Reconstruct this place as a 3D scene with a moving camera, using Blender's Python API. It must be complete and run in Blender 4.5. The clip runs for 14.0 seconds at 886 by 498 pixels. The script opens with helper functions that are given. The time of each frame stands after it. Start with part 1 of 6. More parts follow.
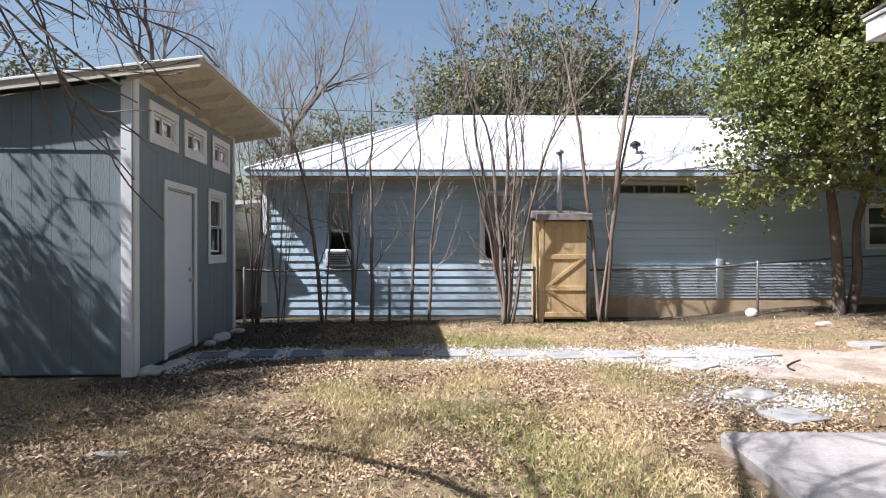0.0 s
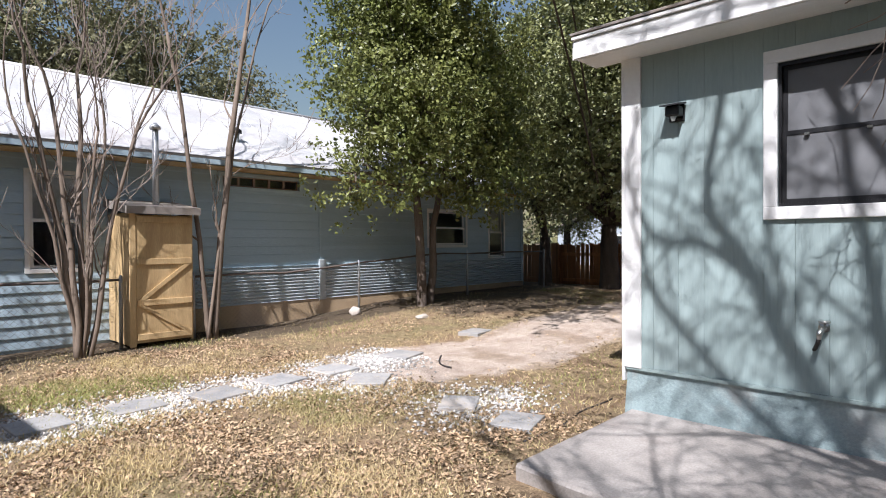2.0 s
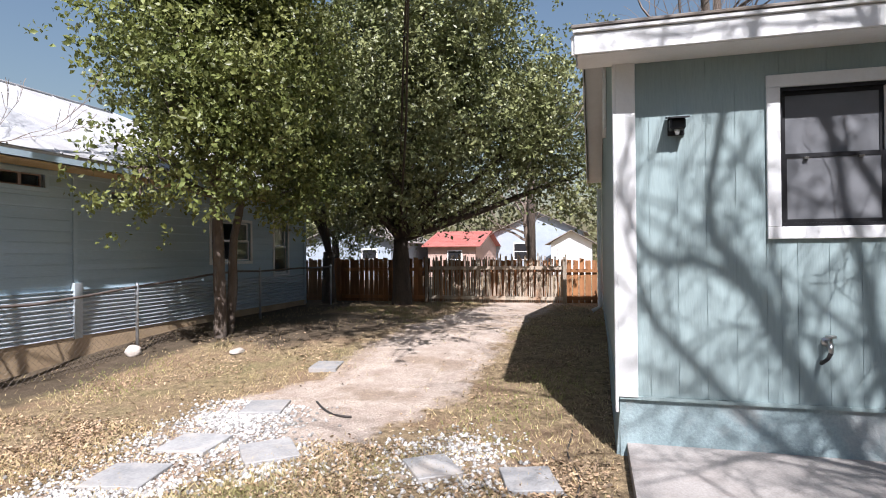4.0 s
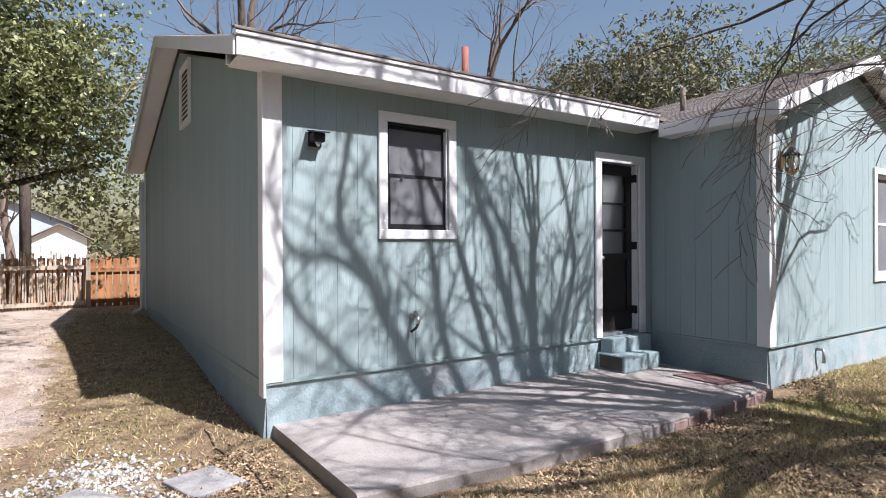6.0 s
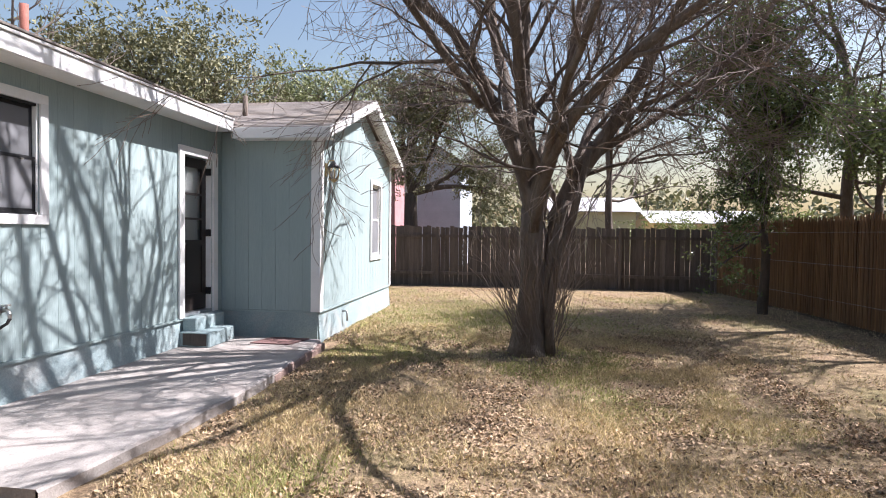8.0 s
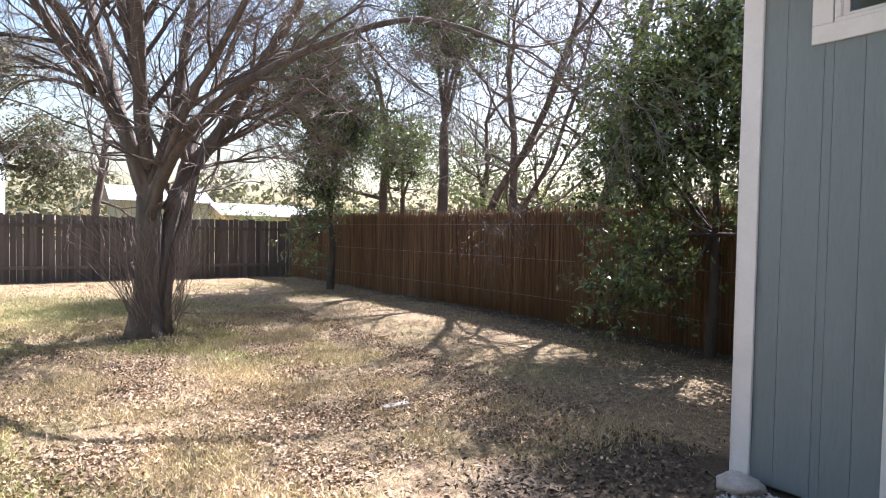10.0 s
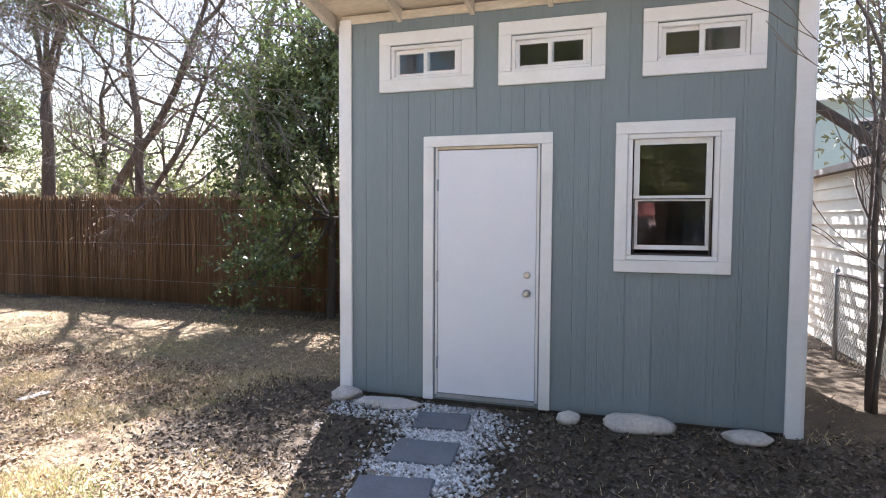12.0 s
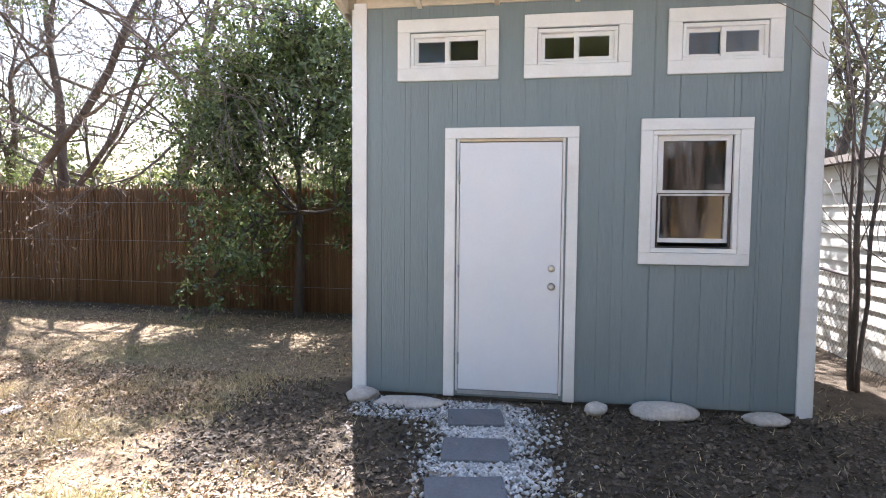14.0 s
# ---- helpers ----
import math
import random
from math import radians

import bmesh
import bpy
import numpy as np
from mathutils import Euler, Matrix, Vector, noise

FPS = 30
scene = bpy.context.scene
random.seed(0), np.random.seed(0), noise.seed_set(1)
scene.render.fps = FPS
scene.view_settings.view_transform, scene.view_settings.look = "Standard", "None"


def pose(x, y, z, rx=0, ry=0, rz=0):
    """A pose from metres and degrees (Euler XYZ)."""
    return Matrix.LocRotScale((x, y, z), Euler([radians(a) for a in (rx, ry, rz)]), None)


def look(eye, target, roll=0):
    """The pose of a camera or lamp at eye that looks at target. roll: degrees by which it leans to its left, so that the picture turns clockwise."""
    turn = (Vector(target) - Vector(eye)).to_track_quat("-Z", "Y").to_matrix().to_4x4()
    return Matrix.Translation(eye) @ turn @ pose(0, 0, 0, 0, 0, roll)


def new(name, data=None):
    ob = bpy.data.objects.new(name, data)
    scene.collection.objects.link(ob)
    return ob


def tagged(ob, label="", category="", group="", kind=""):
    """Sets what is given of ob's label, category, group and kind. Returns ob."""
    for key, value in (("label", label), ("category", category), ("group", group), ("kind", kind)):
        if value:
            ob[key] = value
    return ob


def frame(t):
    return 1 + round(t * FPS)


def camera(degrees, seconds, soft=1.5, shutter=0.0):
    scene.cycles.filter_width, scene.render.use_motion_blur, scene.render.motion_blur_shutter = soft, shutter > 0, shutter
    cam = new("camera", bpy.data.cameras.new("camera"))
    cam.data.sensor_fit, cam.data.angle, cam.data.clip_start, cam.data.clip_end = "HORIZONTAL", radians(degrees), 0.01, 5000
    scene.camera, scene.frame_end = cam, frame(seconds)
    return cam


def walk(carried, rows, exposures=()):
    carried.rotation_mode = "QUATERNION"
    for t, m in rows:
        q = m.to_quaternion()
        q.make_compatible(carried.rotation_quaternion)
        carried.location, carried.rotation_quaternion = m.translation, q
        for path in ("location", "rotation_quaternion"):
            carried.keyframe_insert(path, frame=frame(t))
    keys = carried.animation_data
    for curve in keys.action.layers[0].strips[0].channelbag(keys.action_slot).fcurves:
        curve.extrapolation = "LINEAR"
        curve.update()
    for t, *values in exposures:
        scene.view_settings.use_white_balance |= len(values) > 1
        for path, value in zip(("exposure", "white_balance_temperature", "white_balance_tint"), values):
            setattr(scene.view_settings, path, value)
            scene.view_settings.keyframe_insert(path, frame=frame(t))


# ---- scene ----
# ================= camera =================
cam = camera(75.6, 14.0, 1.0)
PATH = [
    (0, (0.149, -0.481, 1.443), (0.164, 1.519, 1.437), 0.0),
    (0.5, (-0.145, -0.276, 1.476), (0.303, 1.673, 1.449), -0.0),
    (1, (-0.381, 0.197, 1.462), (0.613, 1.933, 1.431), -0.2),
    (1.5, (-0.563, 0.758, 1.507), (0.705, 2.304, 1.478), -0.2),
    (2, (-0.752, 1.446, 1.516), (0.694, 2.828, 1.495), -0.3),
    (2.2, (-0.799, 1.681, 1.527), (0.707, 2.998, 1.514), -0.2),
    (4.3, (-0.841, 4.103, 1.584), (1.122, 4.485, 1.606), -0.4),
    (4.5, (-0.785, 4.24, 1.581), (1.193, 4.537, 1.608), -0.3),
    (5, (-0.673, 4.549, 1.565), (1.326, 4.51, 1.6), -0.4),
    (5.5, (-0.773, 4.756, 1.577), (1.147, 4.195, 1.605), -0.4),
    (6, (-0.949, 5.081, 1.58), (0.715, 3.972, 1.577), -0.3),
    (6.5, (-0.868, 5.466, 1.594), (0.463, 3.973, 1.55), 0.2),
    (7, (-0.804, 5.851, 1.609), (0.185, 4.114, 1.548), 0.4),
    (7.5, (-0.747, 6.219, 1.632), (-0.079, 4.335, 1.577), 0.4),
    (8, (-0.59, 6.572, 1.635), (-0.321, 4.591, 1.58), 0.7),
    (8.5, (-0.46, 6.917, 1.682), (-0.554, 4.92, 1.626), 0.7),
    (8.7, (-0.405, 7.075, 1.669), (-0.621, 5.087, 1.616), 0.6),
    (10.8, (0.812, 8.213, 1.535), (-0.736, 6.948, 1.462), 0.8),
    (11, (0.863, 8.307, 1.546), (-0.754, 7.133, 1.466), 0.5),
    (11.5, (1.027, 8.447, 1.579), (-0.734, 7.504, 1.48), 0.3),
    (12, (1.291, 8.52, 1.587), (-0.586, 7.838, 1.485), 0.3),
    (12.5, (1.445, 8.611, 1.585), (-0.497, 8.142, 1.486), 0.2),
    (13, (1.494, 8.548, 1.6), (-0.484, 8.284, 1.488), 0.1),
    (13.5, (1.452, 8.191, 1.571), (-0.53, 7.959, 1.449), 0.2),
    (14, (1.438, 7.636, 1.556), (-0.518, 7.235, 1.443), 0.5),
]
EXPOSURES = [(0, 1.08, 5750, 16), (0.6, 0.86, 5800, 16), (2, 0.72, 5900, 16), (5, 0.88, 5850, 18), (7, 1.0, 5950, 20), (8.7, 1.8, 6050, 20), (10.8, 2.2, 5600, 20), (12.5, 2.62, 5700, 20), (14, 2.7, 5700, 19)]
walk(cam, [(t, look(eye, target, roll)) for t, eye, target, roll in PATH], EXPOSURES)

# ================= sky and sun =================
SUN = Vector((-1.0, -0.38, 1.28)).normalized()
world = bpy.data.worlds.new("sky")
scene.world = world
world.use_nodes = True
wn = world.node_tree
sky = wn.nodes.new("ShaderNodeTexSky")
sky.sky_type = "NISHITA"
sky.sun_disc = False
sky.sun_elevation = math.asin(SUN.z)
sky.sun_rotation = math.atan2(SUN.x, SUN.y)
sky.air_density, sky.dust_density, sky.ozone_density = 1.8, 2.2, 1.6
wn.links.new(sky.outputs[0], wn.nodes["Background"].inputs[0])
wn.nodes["Background"].inputs[1].default_value = 0.055
sun_data = bpy.data.lights.new("sun", "SUN")
sun_data.energy, sun_data.angle, sun_data.color = 5.0, radians(0.55), (1.0, 0.95, 0.87)
sun = new("sun", sun_data)
sun.matrix_world = look(SUN * 60, (0, 0, 0))


# ================= materials =================
def material(name, a, b, scale=6.0, rough=0.7, bump=0.2, metal=0.0, stretch=(1, 1, 1), fine=90.0,
             stain=None, stain_scale=0.7, stain_amount=0.5, vary=0.0, island=0.0, spec=0.4, through_light=0.0, bump_size=0.01, grain=0.16):
    """Two colours mixed by noise at a coarse and a fine scale, a stain at a third, fine relief."""
    m = bpy.data.materials.new(name)
    m.use_nodes = True
    n, ln = m.node_tree.nodes, m.node_tree.links
    p = n["Principled BSDF"]
    geo = n.new("ShaderNodeNewGeometry")
    mp = n.new("ShaderNodeMapping")
    mp.inputs["Scale"].default_value = stretch
    ln.new(geo.outputs["Position"], mp.inputs["Vector"])

    def noise_node(sc, detail, rgh=0.6, warp=0.0):
        t = n.new("ShaderNodeTexNoise")
        t.inputs["Scale"].default_value, t.inputs["Detail"].default_value = sc, detail
        t.inputs["Roughness"].default_value, t.inputs["Distortion"].default_value = rgh, warp
        ln.new(mp.outputs[0], t.inputs["Vector"])
        return t

    def mix(fac, ca, cb, mode="MIX"):
        x = n.new("ShaderNodeMix")
        x.data_type, x.blend_type = "RGBA", mode
        for sock, v in ((x.inputs[0], fac), (x.inputs[6], ca), (x.inputs[7], cb)):
            if hasattr(v, "is_output"):
                ln.new(v, sock)
            elif isinstance(v, tuple):
                sock.default_value = (*v, 1)
            else:
                sock.default_value = v
        return x.outputs[2]

    def ramp(src, lo, hi):
        r = n.new("ShaderNodeMapRange")
        r.inputs[1].default_value, r.inputs[2].default_value = lo, hi
        ln.new(src, r.inputs[0])
        return r.outputs[0]

    coarse, grit = noise_node(scale, 5), noise_node(fine, 3)
    col = mix(ramp(coarse.outputs[0], 0.3, 0.7), a, b)
    g = n.new("ShaderNodeMapRange")
    g.inputs[1].default_value, g.inputs[2].default_value, g.inputs[3].default_value, g.inputs[4].default_value = 0.25, 0.75, 1 - grain, 1 + grain
    ln.new(grit.outputs[0], g.inputs[0])
    col = mix(1.0, col, g.outputs[0], "MULTIPLY")
    if stain:
        s = noise_node(stain_scale, 6, 0.65, 0.6)
        f = n.new("ShaderNodeMapRange")
        f.inputs[1].default_value, f.inputs[2].default_value, f.inputs[4].default_value = 0.5, 0.68, stain_amount
        ln.new(s.outputs[0], f.inputs[0])
        col = mix(f.outputs[0], col, stain)
    if vary or island:
        v = n.new("ShaderNodeMapRange")
        amount = vary or island
        v.inputs[3].default_value, v.inputs[4].default_value = 1 - amount, 1 + amount
        if vary:
            ln.new(n.new("ShaderNodeObjectInfo").outputs["Random"], v.inputs[0])
        else:
            ln.new(geo.outputs["Random Per Island"], v.inputs[0])
        col = mix(1.0, col, v.outputs[0], "MULTIPLY")
    ln.new(col, p.inputs["Base Color"])
    rr = n.new("ShaderNodeMapRange")
    rr.inputs[3].default_value, rr.inputs[4].default_value = max(0.02, rough - 0.08), min(1, rough + 0.1)
    ln.new(coarse.outputs[0], rr.inputs[0])
    ln.new(rr.outputs[0], p.inputs["Roughness"])
    p.inputs["Metallic"].default_value = metal
    p.inputs["Specular IOR Level"].default_value = spec
    if bump:
        bp = n.new("ShaderNodeBump")
        bp.inputs["Strength"].default_value, bp.inputs["Distance"].default_value = bump, bump_size
        ln.new(grit.outputs[0], bp.inputs["Height"])
        ln.new(bp.outputs[0], p.inputs["Normal"])
    if through_light:
        tr = n.new("ShaderNodeBsdfTranslucent")
        ln.new(col, tr.inputs["Color"])
        ms = n.new("ShaderNodeMixShader")
        ms.inputs[0].default_value = through_light
        out = n["Material Output"]
        ln.new(p.outputs[0], ms.inputs[1])
        ln.new(tr.outputs[0], ms.inputs[2])
        ln.new(ms.outputs[0], out.inputs["Surface"])
    return m


TEAL = material("teal_paint", (0.285, 0.365, 0.367), (0.325, 0.405, 0.403), 3, 0.62, 0.35, stretch=(1, 1, 0.12), fine=70,
                stain=(0.235, 0.305, 0.312), stain_scale=0.9, stain_amount=0.45, vary=0.03, grain=0.06)
SLATE = material("slate_blue_paint", (0.205, 0.25, 0.262), (0.23, 0.278, 0.29), 3, 0.6, 0.35, stretch=(1, 1, 0.12), fine=70,
                 stain=(0.18, 0.222, 0.235), stain_scale=0.8, stain_amount=0.4, vary=0.03, grain=0.05)
SKYBLUE = material("blue_paint", (0.40, 0.515, 0.59), (0.44, 0.555, 0.63), 2.5, 0.6, 0.2, stretch=(0.2, 1, 1), fine=60,
                   stain=(0.35, 0.45, 0.51), stain_scale=0.8, stain_amount=0.5, vary=0.05, grain=0.06)
FOUND_TEAL = material("painted_concrete", (0.25, 0.33, 0.345), (0.32, 0.40, 0.41), 2.2, 0.8, 0.5, fine=45,
                      stain=(0.46, 0.44, 0.42), stain_scale=1.6, stain_amount=0.55)
WHITE = material("white_trim_paint", (0.78, 0.78, 0.77), (0.83, 0.83, 0.82), 4, 0.5, 0.15, fine=50,
                 stain=(0.64, 0.62, 0.58), stain_scale=1.7, stain_amount=0.35, vary=0.02, grain=0.03)
CREAM = material("cream_paint", (0.72, 0.67, 0.56), (0.78, 0.73, 0.62), 3, 0.6, 0.2, stain=(0.5, 0.44, 0.34), stain_scale=1.0, stain_amount=0.5, vary=0.05)
# weathered boards of the outbuilding's east side, its shade put into the tan
SHADETAN = material("shaded_tan_boards", (0.34, 0.28, 0.20), (0.44, 0.37, 0.27), 3, 0.8, 0.3, stain=(0.22, 0.17, 0.12), stain_scale=1.2, stain_amount=0.5, vary=0.08)
DOORWHITE = material("door_paint", (0.74, 0.77, 0.82), (0.78, 0.80, 0.84), 2, 0.42, 0.05, fine=40, stain=(0.70, 0.72, 0.75), stain_scale=2.0, stain_amount=0.3, grain=0.015)
SOFFIT = material("raw_soffit_plywood", (0.62, 0.55, 0.43), (0.70, 0.64, 0.52), 2.0, 0.75, 0.2, stretch=(1, 0.2, 1), fine=50, vary=0.05)
CONCRETE = material("worn_concrete", (0.29, 0.265, 0.245), (0.39, 0.36, 0.335), 2.4, 0.88, 0.5, fine=60,
                    stain=(0.22, 0.18, 0.16), stain_scale=1.1, stain_amount=0.6)
TANFOUND = material("tan_foundation", (0.45, 0.33, 0.20), (0.55, 0.41, 0.26), 2.4, 0.9, 0.5, fine=40, stain=(0.33, 0.23, 0.14), stain_scale=1.2, stain_amount=0.6)
METALROOF = material("weathered_roof_metal", (0.47, 0.47, 0.475), (0.58, 0.58, 0.585), 1.2, 0.55, 0.15, metal=0.1, fine=30,
                     stain=(0.34, 0.31, 0.30), stain_scale=0.9, stain_amount=0.6, vary=0.07)
RUSTWIRE = material("rusty_wire", (0.11, 0.09, 0.08), (0.17, 0.14, 0.125), 6, 0.7, 0.1)
GALV = material("galvanised_steel", (0.42, 0.44, 0.46), (0.52, 0.54, 0.56), 5, 0.45, 0.1, metal=0.7, stain=(0.35, 0.30, 0.27), stain_scale=2, stain_amount=0.4)
CORRUGATED = material("painted_corrugated_metal", (0.50, 0.57, 0.62), (0.58, 0.64, 0.68), 3, 0.45, 0.05, metal=0.2)
SHINGLE = material("asphalt_shingle", (0.21, 0.185, 0.165), (0.29, 0.26, 0.235), 5, 0.95, 0.6, fine=160, stain=(0.30, 0.24, 0.17), stain_scale=0.9, stain_amount=0.7, vary=0.12)
PLY = material("weathered_plywood", (0.50, 0.35, 0.17), (0.62, 0.45, 0.24), 3, 0.75, 0.3, stretch=(3, 3, 0.35), fine=40, stain=(0.38, 0.25, 0.12), stain_scale=1.4, stain_amount=0.6, vary=0.06)
GREYWOOD = material("weathered_fence_wood", (0.085, 0.07, 0.06), (0.14, 0.115, 0.10), 3, 0.9, 0.4, stretch=(4, 4, 0.3), fine=30, stain=(0.05, 0.042, 0.036), stain_scale=1.2, stain_amount=0.6, vary=0.25)
REDWOOD = material("red_stained_wood", (0.30, 0.13, 0.055), (0.42, 0.20, 0.08), 3, 0.8, 0.3, stretch=(4, 4, 0.3), fine=30, stain=(0.16, 0.07, 0.035), stain_scale=1.0, stain_amount=0.6, vary=0.2)
REED = material("dry_reed", (0.15, 0.078, 0.034), (0.22, 0.125, 0.058), 3, 0.7, 0.3, stretch=(3, 3, 0.4), fine=60, stain=(0.09, 0.05, 0.026), stain_scale=0.8, stain_amount=0.7, vary=0.25)
REED_STUFF = material("dry_reed_rest", (0.15, 0.078, 0.034), (0.22, 0.125, 0.058), 3, 0.7, 0.3, stretch=(3, 3, 0.4), fine=60, stain=(0.09, 0.05, 0.026), stain_scale=0.8, stain_amount=0.7, island=0.25)
BAMBOO = material("grey_bamboo", (0.36, 0.30, 0.23), (0.48, 0.41, 0.32), 3, 0.7, 0.2, stretch=(3, 3, 0.4), stain=(0.30, 0.15, 0.07), stain_scale=0.6, stain_amount=0.8, vary=0.25)
BARK = material("grey_brown_bark", (0.095, 0.072, 0.056), (0.165, 0.13, 0.105), 7, 0.9, 0.9, stretch=(1, 1, 0.3), fine=45, stain=(0.24, 0.22, 0.195), stain_scale=3.0, stain_amount=0.4, bump_size=0.03)
PALEBARK = material("pale_smooth_bark", (0.14, 0.105, 0.078), (0.235, 0.185, 0.145), 5, 0.8, 0.4, stretch=(1, 1, 0.3), fine=40, stain=(0.12, 0.088, 0.068), stain_scale=3.0, stain_amount=0.7)
TWIG = material("dry_twig", (0.15, 0.115, 0.095), (0.24, 0.195, 0.16), 6, 0.85, 0.2)
DARKBARK = material("dark_bark", (0.065, 0.05, 0.04), (0.11, 0.085, 0.068), 7, 0.92, 0.8, stretch=(1, 1, 0.3), fine=45, bump_size=0.03)
OAKLEAF = material("oak_leaf", (0.15, 0.175, 0.065), (0.275, 0.285, 0.125), 1.0, 0.42, 0.0, island=0.5, spec=0.55, through_light=0.22)
MAGLEAF = material("broad_leaf", (0.13, 0.165, 0.042), (0.24, 0.25, 0.08), 1.0, 0.42, 0.0, island=0.5, spec=0.5, through_light=0.28)
PRIVETLEAF = material("privet_leaf", (0.09, 0.125, 0.042), (0.185, 0.22, 0.072), 1.2, 0.22, 0.0, island=0.5, spec=0.9, through_light=0.33)
CEDARLEAF = material("cedar_leaf", (0.115, 0.122, 0.055), (0.20, 0.19, 0.095), 1.0, 0.6, 0.0, island=0.35, through_light=0.15)
PALELEAF = material("pale_leaf", (0.16, 0.21, 0.06), (0.24, 0.26, 0.09), 1.0, 0.5, 0.0, island=0.35, through_light=0.3)
DRYVINE = material("dry_vine_leaf", (0.17, 0.12, 0.08), (0.26, 0.19, 0.13), 1.0, 0.7, 0.0, island=0.35, through_light=0.2)
LITTER = material("fallen_leaf", (0.29, 0.20, 0.12), (0.46, 0.34, 0.22), 2.0, 0.7, 0.0, island=0.75, stain=(0.22, 0.13, 0.075), stain_scale=1.2, stain_amount=0.6)
# darker copy of the fallen leaf, with the shade by the shed in its colour
SHADELITTER = material("shaded_leaf", (0.075, 0.055, 0.038), (0.17, 0.13, 0.09), 2.0, 0.7, 0.0, island=0.7)
STRAW = material("dry_grass", (0.50, 0.395, 0.20), (0.60, 0.485, 0.28), 0.8, 0.8, 0.0, island=0.35, stain=(0.21, 0.225, 0.075), stain_scale=0.55, stain_amount=0.7, through_light=0.2)
GREENBLADE = material("green_grass", (0.26, 0.28, 0.085), (0.36, 0.36, 0.13), 0.8, 0.7, 0.0, island=0.35, through_light=0.25)
PEBBLE = material("white_pebble", (0.40, 0.385, 0.36), (0.56, 0.54, 0.51), 3, 0.8, 0.2, island=0.55)
PAVER = material("slate_paver", (0.27, 0.27, 0.27), (0.40, 0.39, 0.375), 4, 0.8, 0.4, fine=50, stain=(0.50, 0.44, 0.38), stain_scale=2.5, stain_amount=0.75, vary=0.15)
# darker copy of the paver for stones near the shed, shade in its colour
SHADEPAVER = material("shaded_slate_paver", (0.12, 0.125, 0.135), (0.17, 0.175, 0.185), 4, 0.7, 0.3, fine=50, vary=0.1)
STONE = material("pale_limestone", (0.46, 0.41, 0.36), (0.58, 0.53, 0.47), 5, 0.9, 0.7, fine=40, stain=(0.30, 0.25, 0.20), stain_scale=3, stain_amount=0.5, vary=0.12)
BLACK = material("black_metal", (0.02, 0.02, 0.022), (0.03, 0.03, 0.033), 5, 0.45, 0.1, metal=0.3)
DARKWOOD = material("dark_door_paint", (0.018, 0.014, 0.013), (0.030, 0.023, 0.02), 4, 0.4, 0.1)
NICKEL = material("satin_nickel", (0.52, 0.50, 0.47), (0.58, 0.56, 0.53), 5, 0.3, 0.0, metal=1.0)
BRASS = material("aged_brass", (0.42, 0.30, 0.14), (0.50, 0.37, 0.18), 5, 0.35, 0.1, metal=0.9)
RUST = material("rusty_pipe_paint", (0.30, 0.10, 0.075), (0.38, 0.15, 0.11), 8, 0.7, 0.2)
SCREEN = material("window_screen", (0.14, 0.145, 0.155), (0.20, 0.205, 0.215), 2, 0.75, 0.0, fine=400, stain=(0.16, 0.16, 0.165), stain_scale=3, stain_amount=0.4)
CURTAIN = material("pale_curtain", (0.5, 0.5, 0.5), (0.6, 0.6, 0.6), 3, 0.9, 0.1, stretch=(1, 6, 0.3))
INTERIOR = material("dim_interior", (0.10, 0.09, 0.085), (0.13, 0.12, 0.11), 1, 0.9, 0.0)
PINK = material("faded_red_siding", (0.42, 0.20, 0.21), (0.50, 0.27, 0.27), 2, 0.7, 0.2, vary=0.06)
PALEGREY = material("pale_grey_siding", (0.36, 0.41, 0.46), (0.42, 0.47, 0.52), 2, 0.7, 0.1, vary=0.04)
YELLOW = material("faded_yellow_wall", (0.44, 0.40, 0.23), (0.50, 0.45, 0.28), 2, 0.8, 0.1, stain=(0.36, 0.33, 0.2), stain_amount=0.4)
REDROOF = material("red_roof_metal", (0.36, 0.11, 0.085), (0.44, 0.16, 0.13), 2, 0.6, 0.1)
PINKWALL = material("salmon_wall", (0.50, 0.34, 0.28), (0.56, 0.40, 0.33), 2, 0.8, 0.1)
TEALFAR = material("pale_teal_wall", (0.36, 0.46, 0.45), (0.42, 0.52, 0.51), 2, 0.7, 0.1, vary=0.03)
RUBBER = material("black_hose", (0.025, 0.025, 0.025), (0.06, 0.05, 0.045), 8, 0.6, 0.1)
MAT_RUG = material("red_doormat", (0.14, 0.075, 0.07), (0.21, 0.125, 0.115), 8, 0.95, 0.8, fine=120)
BRICKRED = material("worn_brick", (0.27, 0.18, 0.155), (0.36, 0.27, 0.235), 6, 0.9, 0.5, vary=0.2)


def glass_material():
    m = bpy.data.materials.new("window_glass")
    m.use_nodes = True
    p = m.node_tree.nodes["Principled BSDF"]
    p.inputs["Base Color"].default_value = (0.92, 0.95, 0.95, 1)
    p.inputs["Roughness"].default_value = 0.02
    p.inputs["Transmission Weight"].default_value = 1.0
    p.inputs["IOR"].default_value = 1.5
    return m


GLASS = glass_material()


